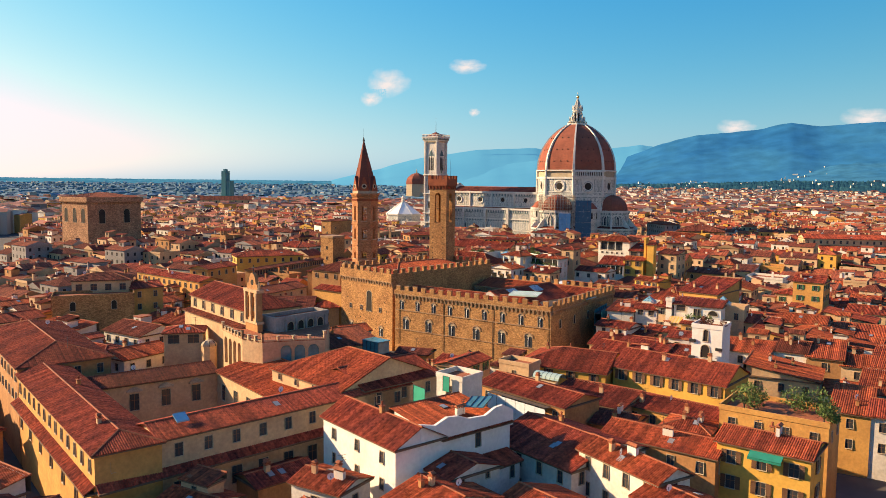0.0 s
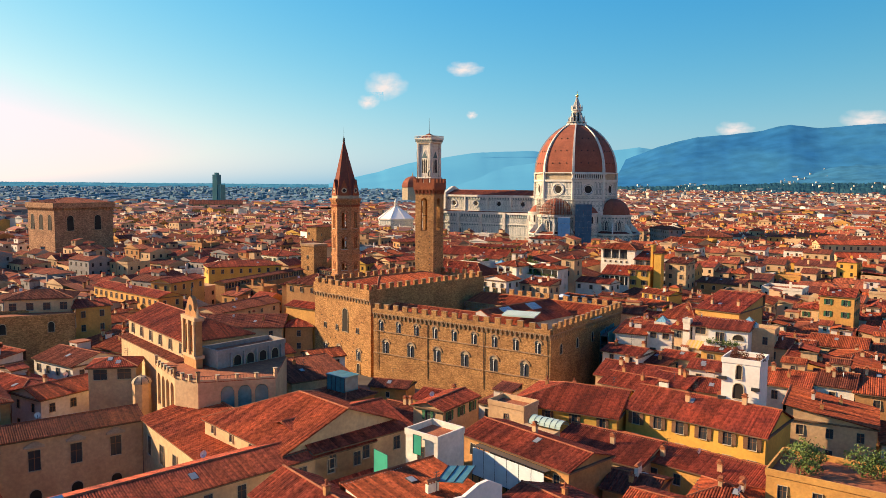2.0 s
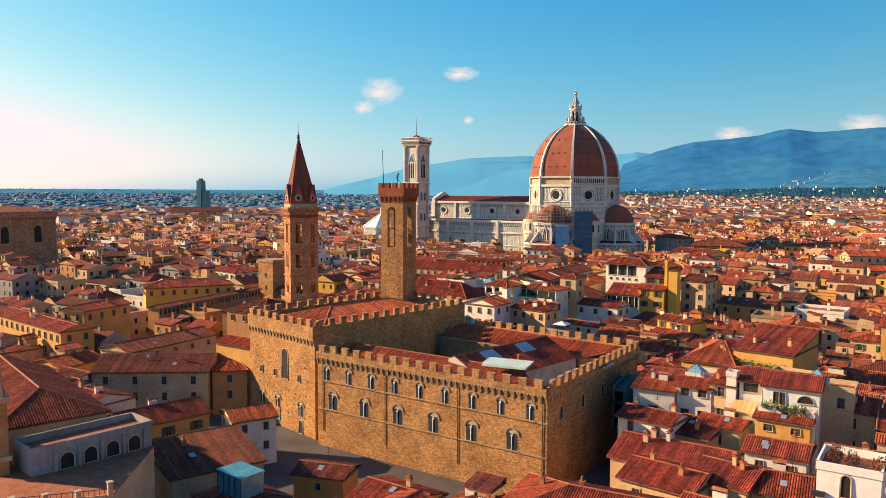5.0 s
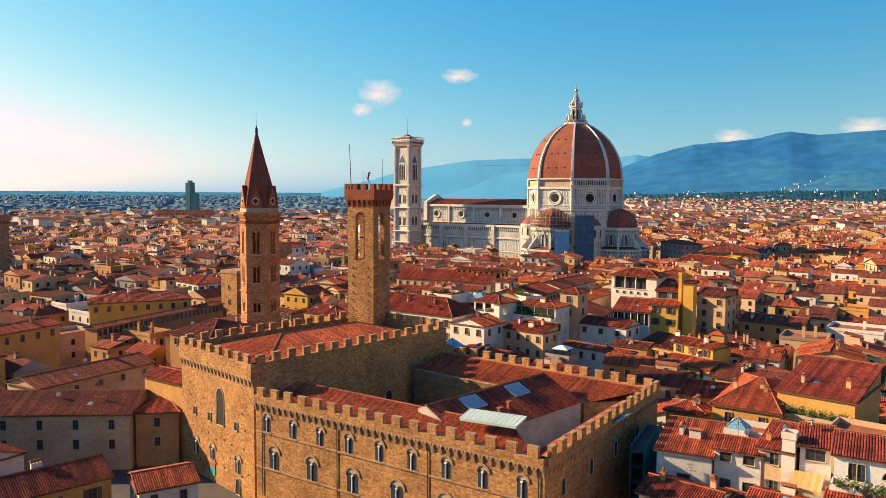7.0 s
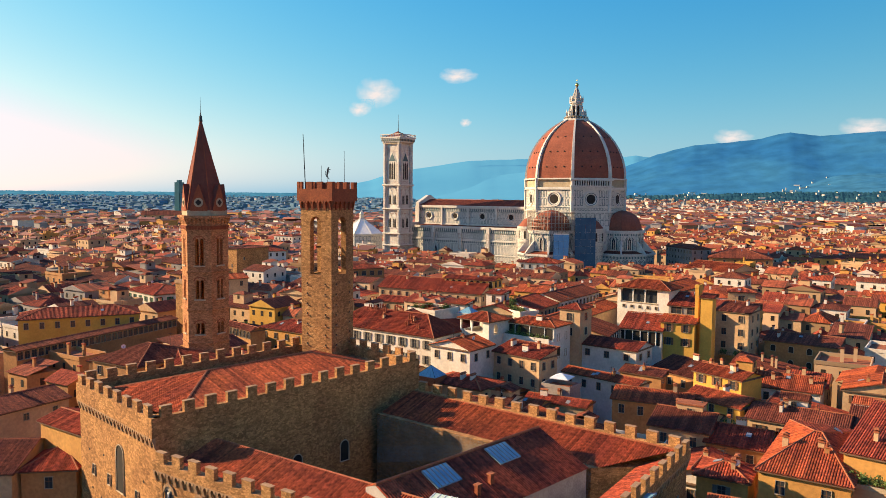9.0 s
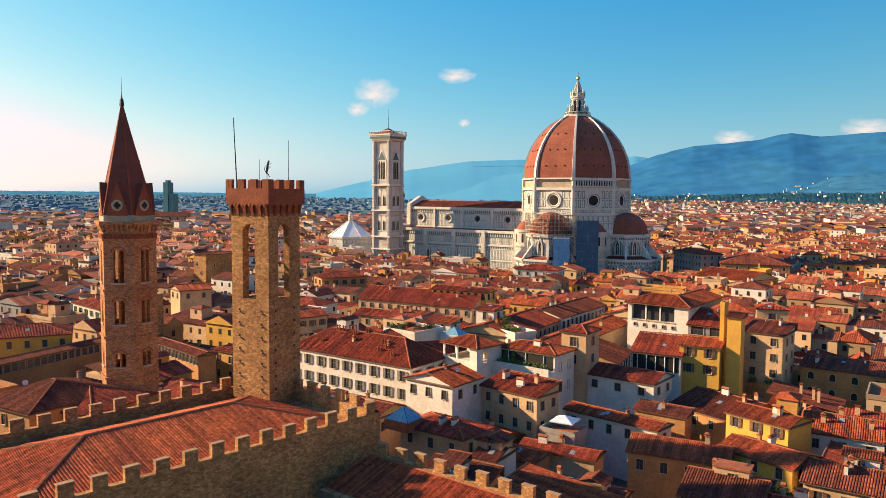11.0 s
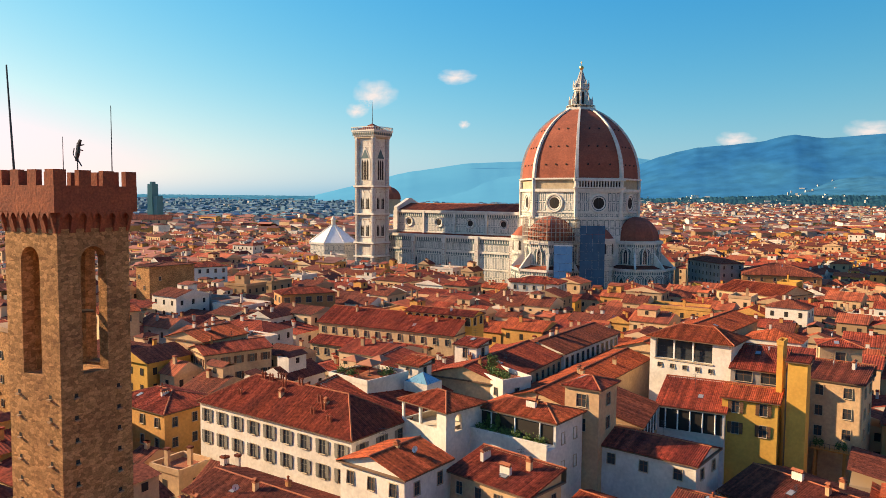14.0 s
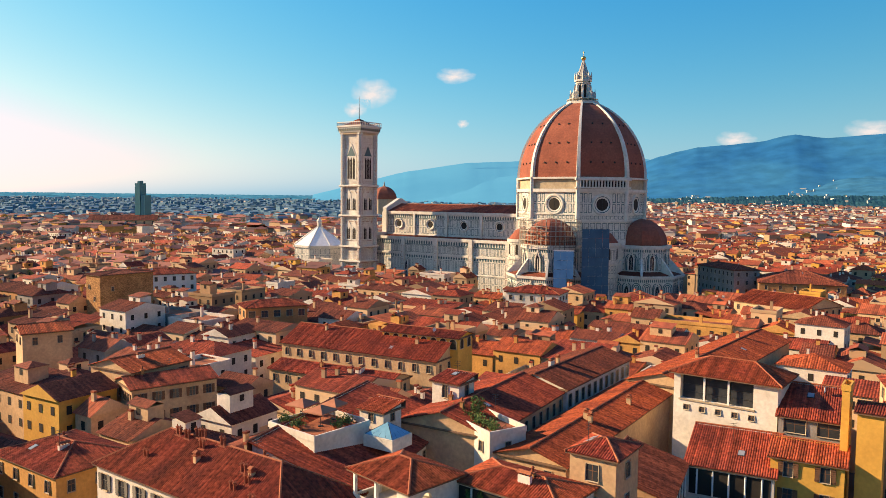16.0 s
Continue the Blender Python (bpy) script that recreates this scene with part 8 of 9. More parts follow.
# ---- the house with the glazed roof loggia, its courtyard wings, terraces and roof glass ----
def loggia_house(a, b, depth, ze, sill, left, right, label):
    """A house whose top floor is one wide glazed opening with white posts and a row of small square windows below."""
    u = (Vector(b) - Vector(a)).normalized()
    n = Vector((-u.y, u.x))
    L = math.dist(a, b)
    P = lambda x, y: tuple(Vector(a) + u * x + n * y)
    s = Shape(PLASTER["white"])
    s.prism([P(0, 3.2), P(L, 3.2), P(L, depth), P(0, depth)], GROUND, ze, PLASTER["white"])
    s.prism([P(0, 0), P(L, 0), P(L, 3.2), P(0, 3.2)], GROUND, sill, PLASTER["white"])
    s.prism([P(0, 0), P(left, 0), P(left, 3.2), P(0, 3.2)], sill, ze, PLASTER["white"])
    s.prism([P(L - right, 0), P(L, 0), P(L, 3.2), P(L - right, 3.2)], sill, ze, PLASTER["white"])
    ob = s.make("loggia_house")
    tagged(ob, label, "house")
    TAKEN.append((*(Vector(P(L / 2, depth / 2))), L, depth, math.degrees(math.atan2(u.y, u.x))))
    ring = [P(0, 0), P(L, 0), P(L, depth), P(0, depth)]
    make_roof(ob, ring, ze, 2.1, "hip", 1, over=0.7)
    span = L - left - right
    for k in range(1, 3):
        q = Shape()
        q.box(*P(left + span * k / 3, 0.25), sill, ze - 0.2, 0.28, 0.28, math.degrees(math.atan2(u.y, u.x)), WHITE)
        q.make("post", ob, "white loggia post")
    for k in range(3):
        q = Shape()
        x0, x1 = left + span * k / 3 + 0.12, left + span * (k + 1) / 3 - 0.12
        q.prism([P(x0, 0.9), P(x1, 0.9), P(x1, 0.95), P(x0, 0.95)], sill + 0.02, ze - 0.25, GLASS, True, True)
        for z in (sill + 1.0, sill + 2.1):
            q.prism([P(x0, 0.84), P(x1, 0.84), P(x1, 0.9), P(x0, 0.9)], z, z + 0.07, METAL, True, True)
        q.make("glazing", ob, "dark loggia glass")
    q = Shape()
    q.prism([P(left - 0.2, -0.18), P(L - right + 0.2, -0.18), P(L - right + 0.2, 0.1), P(left - 0.2, 0.1)], sill - 0.18, sill + 0.02, STONE_TRIM, True, True)
    q.make("sill", ob)
    for k in range(5):
        put_window(ob, at_wall(a, b, 2.0 + k * 2.35, sill - 1.6, 0.005), 0.75, 0.75)
    return ob


def painted_gallery(ob, a, b, z0, z1, posts):
    """A gallery under an eave: a dark panel painted as its shade, with white posts."""
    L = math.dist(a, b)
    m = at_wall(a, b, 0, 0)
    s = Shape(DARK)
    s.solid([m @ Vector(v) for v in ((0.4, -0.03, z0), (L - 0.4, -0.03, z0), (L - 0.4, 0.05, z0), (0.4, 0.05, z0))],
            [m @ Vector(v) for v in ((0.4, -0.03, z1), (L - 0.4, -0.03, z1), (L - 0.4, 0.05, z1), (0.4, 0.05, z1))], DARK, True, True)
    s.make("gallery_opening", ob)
    for k in range(posts):
        q = Shape()
        p = m @ Vector((0.4 + (L - 0.8) * (k + 0.5) / posts, -0.12, 0))
        q.bar((p.x, p.y, z0), (p.x, p.y, z1), 0.12, WHITE, 6)
        q.make("gallery_post", ob)


def glass_pyramid(x, y, z, w, h, rot, label, kerb=None):
    ring = rect(x, y, w, w * 0.85, rot)
    s = Shape()
    s.prism(grown(ring, 0.15), z - 1.6, z, kerb or PLASTER["white"])
    ob = s.make("roof_light")
    tagged(ob, label, "roof light")
    top = (x, y, z + h)
    for i in range(4):
        q = Shape()
        q.solid([(*ring[i], z), (*ring[(i + 1) % 4], z), top], [(*ring[i], z + 0.06), (*ring[(i + 1) % 4], z + 0.06), (x, y, z + h + 0.06)], SKYLIGHT, True, True)
        q.bar((*ring[i], z + 0.05), top, 0.06, METAL, 4)
        for k in (0.25, 0.5, 0.75):
            q.bar(lerp((*ring[i], z + 0.05), (*ring[(i + 1) % 4], z + 0.05), k), lerp((*ring[i], z + 0.05), top, 0.98) if k == 2 else top, 0.03, METAL, 4)
        q.make("glass_pane", ob)
    return ob


def parasol(x, y, z, r, mat, label):
    s = Shape(METAL)
    s.bar((x, y, z), (x, y, z + 2.5), 0.04, METAL, 6)
    s.box(x, y, z, z + 0.1, 0.6, 0.6, 0, METAL)
    ob = s.make("parasol")
    tagged(ob, label, "parasol")
    q = Shape(mat)
    ring = rect(x, y, 2 * r, 2 * r, -30)
    q.solid([(*p, z + 2.05) for p in ring], [(*p, z + 2.2) for p in ring], mat, False, True)
    q.solid([(*p, z + 2.2) for p in ring], [(x + (p[0] - x) * 0.04, y + (p[1] - y) * 0.04, z + 2.95) for p in ring], mat)
    q.make("canopy", ob)


def planter(x, y, z, rot, seed, w=1.4):
    s = Shape(RIDGE)
    s.box(x, y, z, z + 0.45, w, 0.45, rot, RIDGE)
    ob = s.make("planter")
    tagged(ob, "terracotta planter with leafy green plants", "planter")
    r = random.Random(seed)
    q = Shape(GREEN)
    for _ in range(260):
        p = Vector((x, y, z + 0.55)) + Vector((r.gauss(0, w * 0.34), r.gauss(0, w * 0.3), abs(r.gauss(0, 0.45))))
        d = Vector((r.uniform(-1, 1), r.uniform(-1, 1), r.uniform(-0.2, 1))).normalized()
        e = d.orthogonal().normalized() * r.uniform(0.08, 0.2)
        f = d.cross(e).normalized() * r.uniform(0.05, 0.12)
        q.face([p - e, p + f, p + e, p - f], GREEN)
    tagged(q.make("plant", ob), kind="stuff")


CANVAS = material("terracotta_canvas", (0.42, 0.17, 0.085), 0.9, second=(0.34, 0.13, 0.065), scale=0.8)
CANVAS_WHITE = material("pale_canvas", (0.62, 0.66, 0.66), 0.9, second=(0.52, 0.56, 0.57), scale=0.8)
CANVAS_GREEN = material("green_canvas", (0.02, 0.22, 0.14), 0.9, second=(0.02, 0.17, 0.11), scale=0.8)

loggia_house((68.1, 337.4), (79.9, 328.4), 8.5, 20.7, 16.7, 1.0, 3.3, "white house with a wide glazed roof loggia and orange tiled roof")
cw = wing((65.5, 323.0), (75.1, 318.0), 9.5, 11.5, "shed", 2.9, "white", 0, rows=0, chimneys=0, label="courtyard house with tiled lean-to roof over a dark gallery", name="court_house")
painted_gallery(cw, (65.5, 323.0), (75.1, 318.0), 7.6, 11.0, 5)
cw = wing((59.4, 310.0), (65.5, 323.0), 7.5, 11.5, "shed", 2.4, "cream", 2, rows=0, chimneys=0, label="courtyard wing with brown lean-to roof over a dark gallery", name="court_house")
painted_gallery(cw, (59.4, 310.0), (65.5, 323.0), 7.6, 11.0, 5)
# white roof belvedere: open on two sides under a tiled roof, with an arched end wall
def belvedere(a, b, depth, floor, top, label):
    u = (Vector(b) - Vector(a)).normalized()
    n = Vector((-u.y, u.x))
    L = math.dist(a, b)
    rot = math.degrees(math.atan2(u.y, u.x))
    P = lambda x, y: tuple(Vector(a) + u * x + n * y)
    s = Shape(PLASTER["white"])
    s.prism([P(0, 0), P(L, 0), P(L, depth), P(0, depth)], GROUND, floor, PLASTER["white"])
    s.prism([P(0, depth - 0.4), P(L, depth - 0.4), P(L, depth), P(0, depth)], floor, top, PLASTER["white"])
    s.prism([P(L - 1.9, 0), P(L, 0), P(L, 0.4), P(L - 1.9, 0.4)], floor, top, PLASTER["white"])
    ob = s.make("belvedere_house")
    tagged(ob, label, "house")
    TAKEN.append((*Vector(P(L / 2, depth / 2)), L, depth, rot))
    q = Shape(PLASTER["white"])
    pierced_wall(q, P(L, 0.4), P(L, depth), floor, top, [(2.1, 1.5, floor + 0.5, floor + 2.9)], PLASTER["white"], 0.4)
    q.make("arched_wall", ob)
    for x in (0.2, (L - 1.9) * 0.52):
        q = Shape()
        q.box(*P(x, 0.2), floor, top, 0.34, 0.34, rot, WHITE)
        q.make("post", ob)
    q = Shape()
    q.box(*P(0.2, depth * 0.5), floor, top, 0.34, 0.34, rot, WHITE)
    q.make("post", ob)
    q = Shape(PLASTER["white"])
    q.prism([P(0, 0), P(L - 1.9, 0), P(L - 1.9, 0.25), P(0, 0.25)], floor, floor + 0.85, PLASTER["white"], True, True)
    q.prism([P(0, 0.25), P(0.25, 0.25), P(0.25, depth - 0.4), P(0, depth - 0.4)], floor, floor + 0.85, PLASTER["white"], True, True)
    q.make("parapet", ob)
    make_roof(ob, [P(0, 0), P(L, 0), P(L, depth), P(0, depth)], top, 1.5, "hip", 1, over=0.6)
    return ob


belvedere((22.9, 306.0), (29.4, 299.4), 7.4, 13.0, 16.7, "white roof belvedere with open posts and an arched end wall")
# hip-roofed house with a planted covered terrace below its eave
tx = wing((34.1, 305.0), (44.2, 296.9), 7.5, 16.0, "hip", 2.0, "white", 1, rows=0, chimneys=2, label="white house with orange hip roof over a planted covered terrace", name="terrace_house")
painted_gallery(tx, (34.1, 305.0), (44.2, 296.9), 12.9, 15.5, 3)
rx = rect(*[(34.1 + 44.2) / 2 + 0.62 * 3.75, (305.0 + 296.9) / 2 + 0.78 * 3.75], 12.9, 7.5, -38.7)
for k in range(2):
    for z in (12.6, 8.6):
        put_window(tx, at_wall(rx[1], rx[2], 2.0 + 3.4 * k, z, 0.01), 0.8, 1.6)
q = Shape(PLASTER["white"])
q.prism([(32.6, 303.1), (42.7, 295.0), (44.2, 296.9), (34.1, 305.0)], GROUND, 12.6, PLASTER["white"])
q.prism([(32.6, 303.1), (42.7, 295.0), (42.9, 295.25), (32.8, 303.35)], 12.6, 13.5, PLASTER["white"], True, True)
q.make("terrace_front", tx)
for k in range(6):
    p = Vector((33.4, 303.3)).lerp(Vector((42.6, 295.9)), (k + 0.5) / 6)
    planter(p.x + 0.3, p.y + 0.3, 12.62, -38.7, 500 + k, 1.2)
leaf_cloud("climbing_vine", [(35.6, 303.6, 14.3, 0.6, 1.5), (36.8, 302.6, 14.6, 0.5, 1.2)], "dark green climbing vine on the covered terrace", "vine", 420, 0.16, 520)
# planted balcony on the tall cream house
q = Shape(PLASTER["yellow"])
bm0 = pose(94.2, 320.9, 4.4, 0, 0, -38.4)
q.solid([bm0 @ Vector(v) for v in ((-3.0, -0.9, 0), (3.0, -0.9, 0), (3.0, 0.6, 0), (-3.0, 0.6, 0))], [bm0 @ Vector(v) for v in ((-3.0, -0.9, 0.25), (3.0, -0.9, 0.25), (3.0, 0.6, 0.25), (-3.0, 0.6, 0.25))], PLASTER["yellow"], True, True)
for v in (-2.2, 2.2):
    q.solid([bm0 @ Vector((v + a_, b_, -7.4)) for a_, b_ in ((-0.2, -0.7), (0.2, -0.7), (0.2, 0.5), (-0.2, 0.5))], [bm0 @ Vector((v + a_, b_, 0)) for a_, b_ in ((-0.2, -0.7), (0.2, -0.7), (0.2, 0.5), (-0.2, 0.5))], PLASTER["yellow"])
by = q.make("balcony")
tagged(by, "yellow balcony crowded with green plants", "balcony")
q = Shape(METAL)
for k in range(9):
    q.bar(bm0 @ Vector((-2.9 + 5.8 * k / 8, -0.85, 0.25)), bm0 @ Vector((-2.9 + 5.8 * k / 8, -0.85, 1.2)), 0.03, METAL, 4)
q.bar(bm0 @ Vector((-2.9, -0.85, 1.2)), bm0 @ Vector((2.9, -0.85, 1.2)), 0.04, METAL, 4)
q.make("railing", by, "thin iron railing")
for k, v in enumerate((-2.2, -1.4, 1.3, 2.2)):
    pp = bm0 @ Vector((v, -0.5, 0.25))
    leaf_cloud("potted_shrub", [(pp.x, pp.y, pp.z + 0.9, 0.6, 0.9)], "bushy green potted plant on a balcony", "shrub", 170, 0.15, 540 + k)
# low brown roofs and the ochre house beside the tall yellow tower
wing((66.5, 296.5), (74.5, 284.5), 16, 6.9, "gable", 2.2, "ochre", 2, rows=1, chimneys=3, sides="f", label="low ochre house under a broad sagging brown tiled roof")
wing((58.0, 290.5), (65.4, 285.0), 3.2, 7.6, "shed", 0.9, "ochre", 2, rows=0, chimneys=1, label="narrow ochre yard house with brown lean-to roof")
wing((103.2, 321.6), (117.0, 311.0), 6.5, 8.8, "shed", 1.6, "ochre", 2, rows=2, chimneys=1, sides="f", gap=3.4, arch=True, win=(1.2, 1.6), label="long ochre house with arched windows and a brown roof")
# white terrace with plants above the alley, and the room behind it
wt2 = wing((33.1, 333.7), (39.2, 323.3), 6.0, 14.6, "flat", 0, "white", 0, rows=1, label="white house with a planted corner roof terrace", name="terrace_house", win=(0.9, 1.4))
house(34.6, 341.5, 5.0, 4.4, -35, 18.0, "shed", 0.8, "white", 0, rows=1, chimneys=0, label="white roof room with a dark doorway", name="roof_pavilion", win=(1.0, 1.9), drop=0.5, sides="fr")
for i in range(7):
    p = Vector((33.6, 333.9)).lerp(Vector((39.6, 323.9)), (i + 0.4) / 7) + Vector((0.9, 0.55)) * (0.8 + 0.5 * (i % 2))
    planter(p.x, p.y, 14.64, -60, 300 + i)
leaf_cloud("terrace_tree", [(38.0, 331.6, 16.9, 1.5, 1.5)], "dense dark green bush in a pot on the roof terrace", "tree", 700, 0.17, 311, trunk=(38.0, 331.6, 14.6, 16.4))
# roof terrace with parasols
u = Vector((7.1, -6.2)).normalized()
rt2 = wing((9.6, 324.0), (16.7, 317.8), 9.5, 15.6, "flat", 0, "white", 0, rows=0, label="white roof terrace with parasols over a tiled roof", name="terrace_house")
for i, (x, y, r) in enumerate(((13.4, 327.6, 1.7), (16.4, 324.4, 1.7), (17.8, 327.6, 1.4))):
    parasol(x, y, 15.64, r, CANVAS, "terracotta coloured square parasol on the roof terrace")
for i, (x, y) in enumerate(((11.6, 324.8), (13.6, 323.0), (20.0, 324.6), (19.0, 322.8), (15.2, 329.8))):
    planter(x, y, 15.64, -41, 330 + i)
house(24.0, 330.6, 4.4, 4.0, -35, 16.6, "shed", 0.8, "white", 1, rows=1, chimneys=0, label="small white roof room with orange tiles", name="roof_pavilion", sides="fr", win=(0.8, 1.1), drop=0.5)
glass_pyramid(25.6, 323.0, 15.2, 4.6, 1.5, -35, "blue glass roof light pyramid on a white kerb")
glass_pyramid(16.4, 276.2, 9.8, 4.6, 2.0, -35, "steep pale blue glass roof tent between tiled roofs", RIDGE)
house(23.4, 276.4, 12.6, 8.4, -37, 8.6, "hip", 2.4, "cream", 0, rows=1, chimneys=2, sides="fr", label="cream house with red tiled hip roof beside a glass tent")
# sheet roof over the balcony, the blue glass room, the round glass roof and the awning
parasol(43.2, 278.6, 6.8, 2.0, CANVAS_WHITE, "large pale square parasol on a low terrace")
# white terrace walls coloured grey to put in the shade on them
house(43.2, 279.6, 6.4, 4.6, -38, 6.76, "flat", 0, "grey", 0, rows=0, label="low white terrace between the houses, walls greyed for shade", name="terrace_house")
s = Shape(GLAZED)
s.box(-14.9, 157.6, 8.9, 12.2, 4.6, 3.2, -40, GLAZED)
gr = s.make("glass_room")
tagged(gr, "blue-green glass roof room with dark metal bars", "glass room")
for k in range(5):
    q = Shape()
    p = Vector(rect(-14.9, 157.6, 4.7, 3.3, -40)[0]).lerp(Vector(rect(-14.9, 157.6, 4.7, 3.3, -40)[1]), k / 4)
    q.bar((*p, 8.9), (*p, 12.25), 0.06, METAL, 4)
    q.make("glazing_bar", gr)
q = Shape()
q.prism(rect(-14.9, 157.6, 5.0, 3.6, -40), 12.2, 12.35, GLAZED, True, True)
q.make("roof_edge", gr)
house(-14.9, 158.0, 9.0, 7.0, -40, 8.9, "hip", 1.2, "ochre", 2, rows=0, chimneys=0, label="low ochre house with a dark brown roof below the glass room")
s = Shape()
m = pose(19.4, 138.4, 9.6, 0, 0, -38)
prev = None
for k in range(9):
    a = math.pi * k / 8
    pair = [m @ Vector((x, -1.4 * math.cos(a), 1.0 * math.sin(a))) for x in (-2.8, 2.8)]
    if prev:
        s.face([prev[0], prev[1], pair[1], pair[0]], PANE_PALE)
    prev = pair
bv = s.make("barrel_roof_light")
tagged(bv, "pale blue barrel-vaulted glass roof light on a tiled roof", "roof light")
q = Shape()
for k in range(7):
    pts = [m @ Vector((-2.8 + 5.6 * k / 6, -1.42 * math.cos(math.pi * j / 8), 1.02 * math.sin(math.pi * j / 8))) for j in range(9)]
    for p0, p1 in zip(pts, pts[1:]):
        q.bar(p0, p1, 0.04, METAL, 4)
q.make("glazing_bars", bv)
q = Shape(PLASTER["cream"])
q.box(17.5, 137.0, 6.0, 9.22, 6.0, 3.2, -38, PLASTER["cream"])
q.make("kerb", bv)


# scaffolding on the white house under repair, and the awning over the shuttered yellow house
sc = scaffold(13.2, 12.6, 1.3, "thin steel tube scaffolding on a white house front")
sc.matrix_basis = pose(8.4, 129.6, GROUND, 0, 0, -48.3)
for k in range(6):
    q = Shape()
    q.box(1.1 + 2.2 * k, -1.36, 8.5, 12.4, 2.1, 0.04, 0, CANVAS_WHITE)
    q.make("scaffold_net", sc, "pale scaffold net")


def awning(x, y, z, rot, w, out, label):
    s = Shape(CANVAS_GREEN)
    m = pose(x, y, z, 0, 0, rot)
    s.solid([m @ Vector(v) for v in ((-w / 2, -out, -0.5), (w / 2, -out, -0.5), (w / 2, 0, 0), (-w / 2, 0, 0))],
            [m @ Vector(v) for v in ((-w / 2, -out, -0.44), (w / 2, -out, -0.44), (w / 2, 0, 0.06), (-w / 2, 0, 0.06))], CANVAS_GREEN, True, True)
    s.solid([m @ Vector(v) for v in ((-w / 2, -out, -0.8), (w / 2, -out, -0.8), (w / 2, -out + 0.04, -0.8), (-w / 2, -out + 0.04, -0.8))],
            [m @ Vector(v) for v in ((-w / 2, -out, -0.44), (w / 2, -out, -0.44), (w / 2, -out + 0.04, -0.44), (-w / 2, -out + 0.04, -0.44))], CANVAS_GREEN, True, True)
    ob = s.make("awning")
    tagged(ob, label, "awning")
    for sx in (-1, 1):
        q = Shape(METAL)
        q.bar(m @ Vector((sx * w * 0.45, 0, -0.9)), m @ Vector((sx * w * 0.45, -out, -0.5)), 0.03, METAL, 5)
        q.make("arm", ob)


awning(42.6, 97.0, 10.5, -37.6, 4.2, 1.3, "green canvas awning on the yellow house front")

# red chimney pots in a cluster on the long white house, dormer vents on the arcaded house
wl_ = next(o for o in bpy.data.objects if o.name.startswith("house") and abs(o.data.vertices[0].co.x) < 60 and o.get("label", "").endswith("grey shutters") and o["label"].startswith("white"))
kit_ = Shape()
for x in (-0.32, 0.32):
    kit_.bar((x, 0, -1.0), (x, 0, 1.2), 0.16, BRICK, 8, 0.14)
    kit_.bar((x, 0, 1.2), (x, 0, 1.34), 0.24, BRICK, 8, 0.24)
    kit_.bar((x, 0, 1.34), (x, 0, 1.62), 0.1, BRICK, 8, 0.05)
kit_.box(0, 0, -1.0, 0.35, 1.2, 0.5, 0, BRICK)
pots = spare(kit_, "chimney")
for lx, ly in ((-7.4, -0.9), (-5.6, -1.0), (-4.2, -0.5), (-2.0, -1.6), (-3.2, -0.4), (7.2, -4.6), (6.6, -2.6), (8.4, -3.6), (11.0, -5.2), (-9.0, -4.4), (0.6, -0.6)):
    p = pose(7.0, 312.0, 0, 0, 0, -35.6) @ Vector((lx, ly, 0))
    o = new("chimney", pots)
    o.parent, o.matrix_basis = wl_, pose(p.x, p.y, 13.4 + 4.0 * (1 - abs(ly) / 6.25), 0, 0, -35.6)

# planted balcony under the broad red roof
ba, bb = Vector((67.7, 216.0)), Vector((75.4, 209.0))
bu = (bb - ba).normalized()
bn = Vector((bu.y, -bu.x))
q = Shape(PLASTER["cream"])
q.prism([tuple(ba - bu * 0.3), tuple(ba - bu * 0.3 + bn * 2.2), tuple(bb + bu * 0.3 + bn * 2.2), tuple(bb + bu * 0.3)], GROUND, 12.0, PLASTER["cream"])
bal = q.make("balcony_block")
tagged(bal, "cream balcony block with a planted terrace", "balcony")
TAKEN.append((*((ba + bb) / 2 + bn * 1.1), 10.5, 2.6, -40))
q = Shape(STONE_TRIM)
q.prism([tuple(ba - bu * 0.35 + bn * 2.05), tuple(ba - bu * 0.35 + bn * 2.3), tuple(bb + bu * 0.35 + bn * 2.3), tuple(bb + bu * 0.35 + bn * 2.05)], 12.0, 12.5, STONE_TRIM, True, True)
q.make("parapet", bal)
for i in range(7):
    p = ba.lerp(bb, (i + 0.5) / 7) + bn * (1.3 + 0.4 * (i % 2))
    planter(p.x, p.y, 12.0, -40, 400 + i, 1.3)

# teal-netted scaffolding in the street beside the palace
NET_TEAL = material("teal_scaffold_net", (0.04, 0.22, 0.22), 0.85, second=(0.03, 0.15, 0.17), scale=0.5)
TAKEN.append((43.5, 203.0, 14, 3.4, 64))
sc = scaffold(13.2, 15.4, 1.6, "steel tube scaffolding wrapped in teal net beside the palace")
sc.matrix_basis = pose(39.4, 197.2, GROUND, 0, 0, 64)
for y in (0.12, -1.72):
    q = Shape()
    q.box(6.6, y, 7.0, 15.6, 13.2, 0.05, 0, NET_TEAL)
    q.make("scaffold_net", sc, "teal scaffold net")

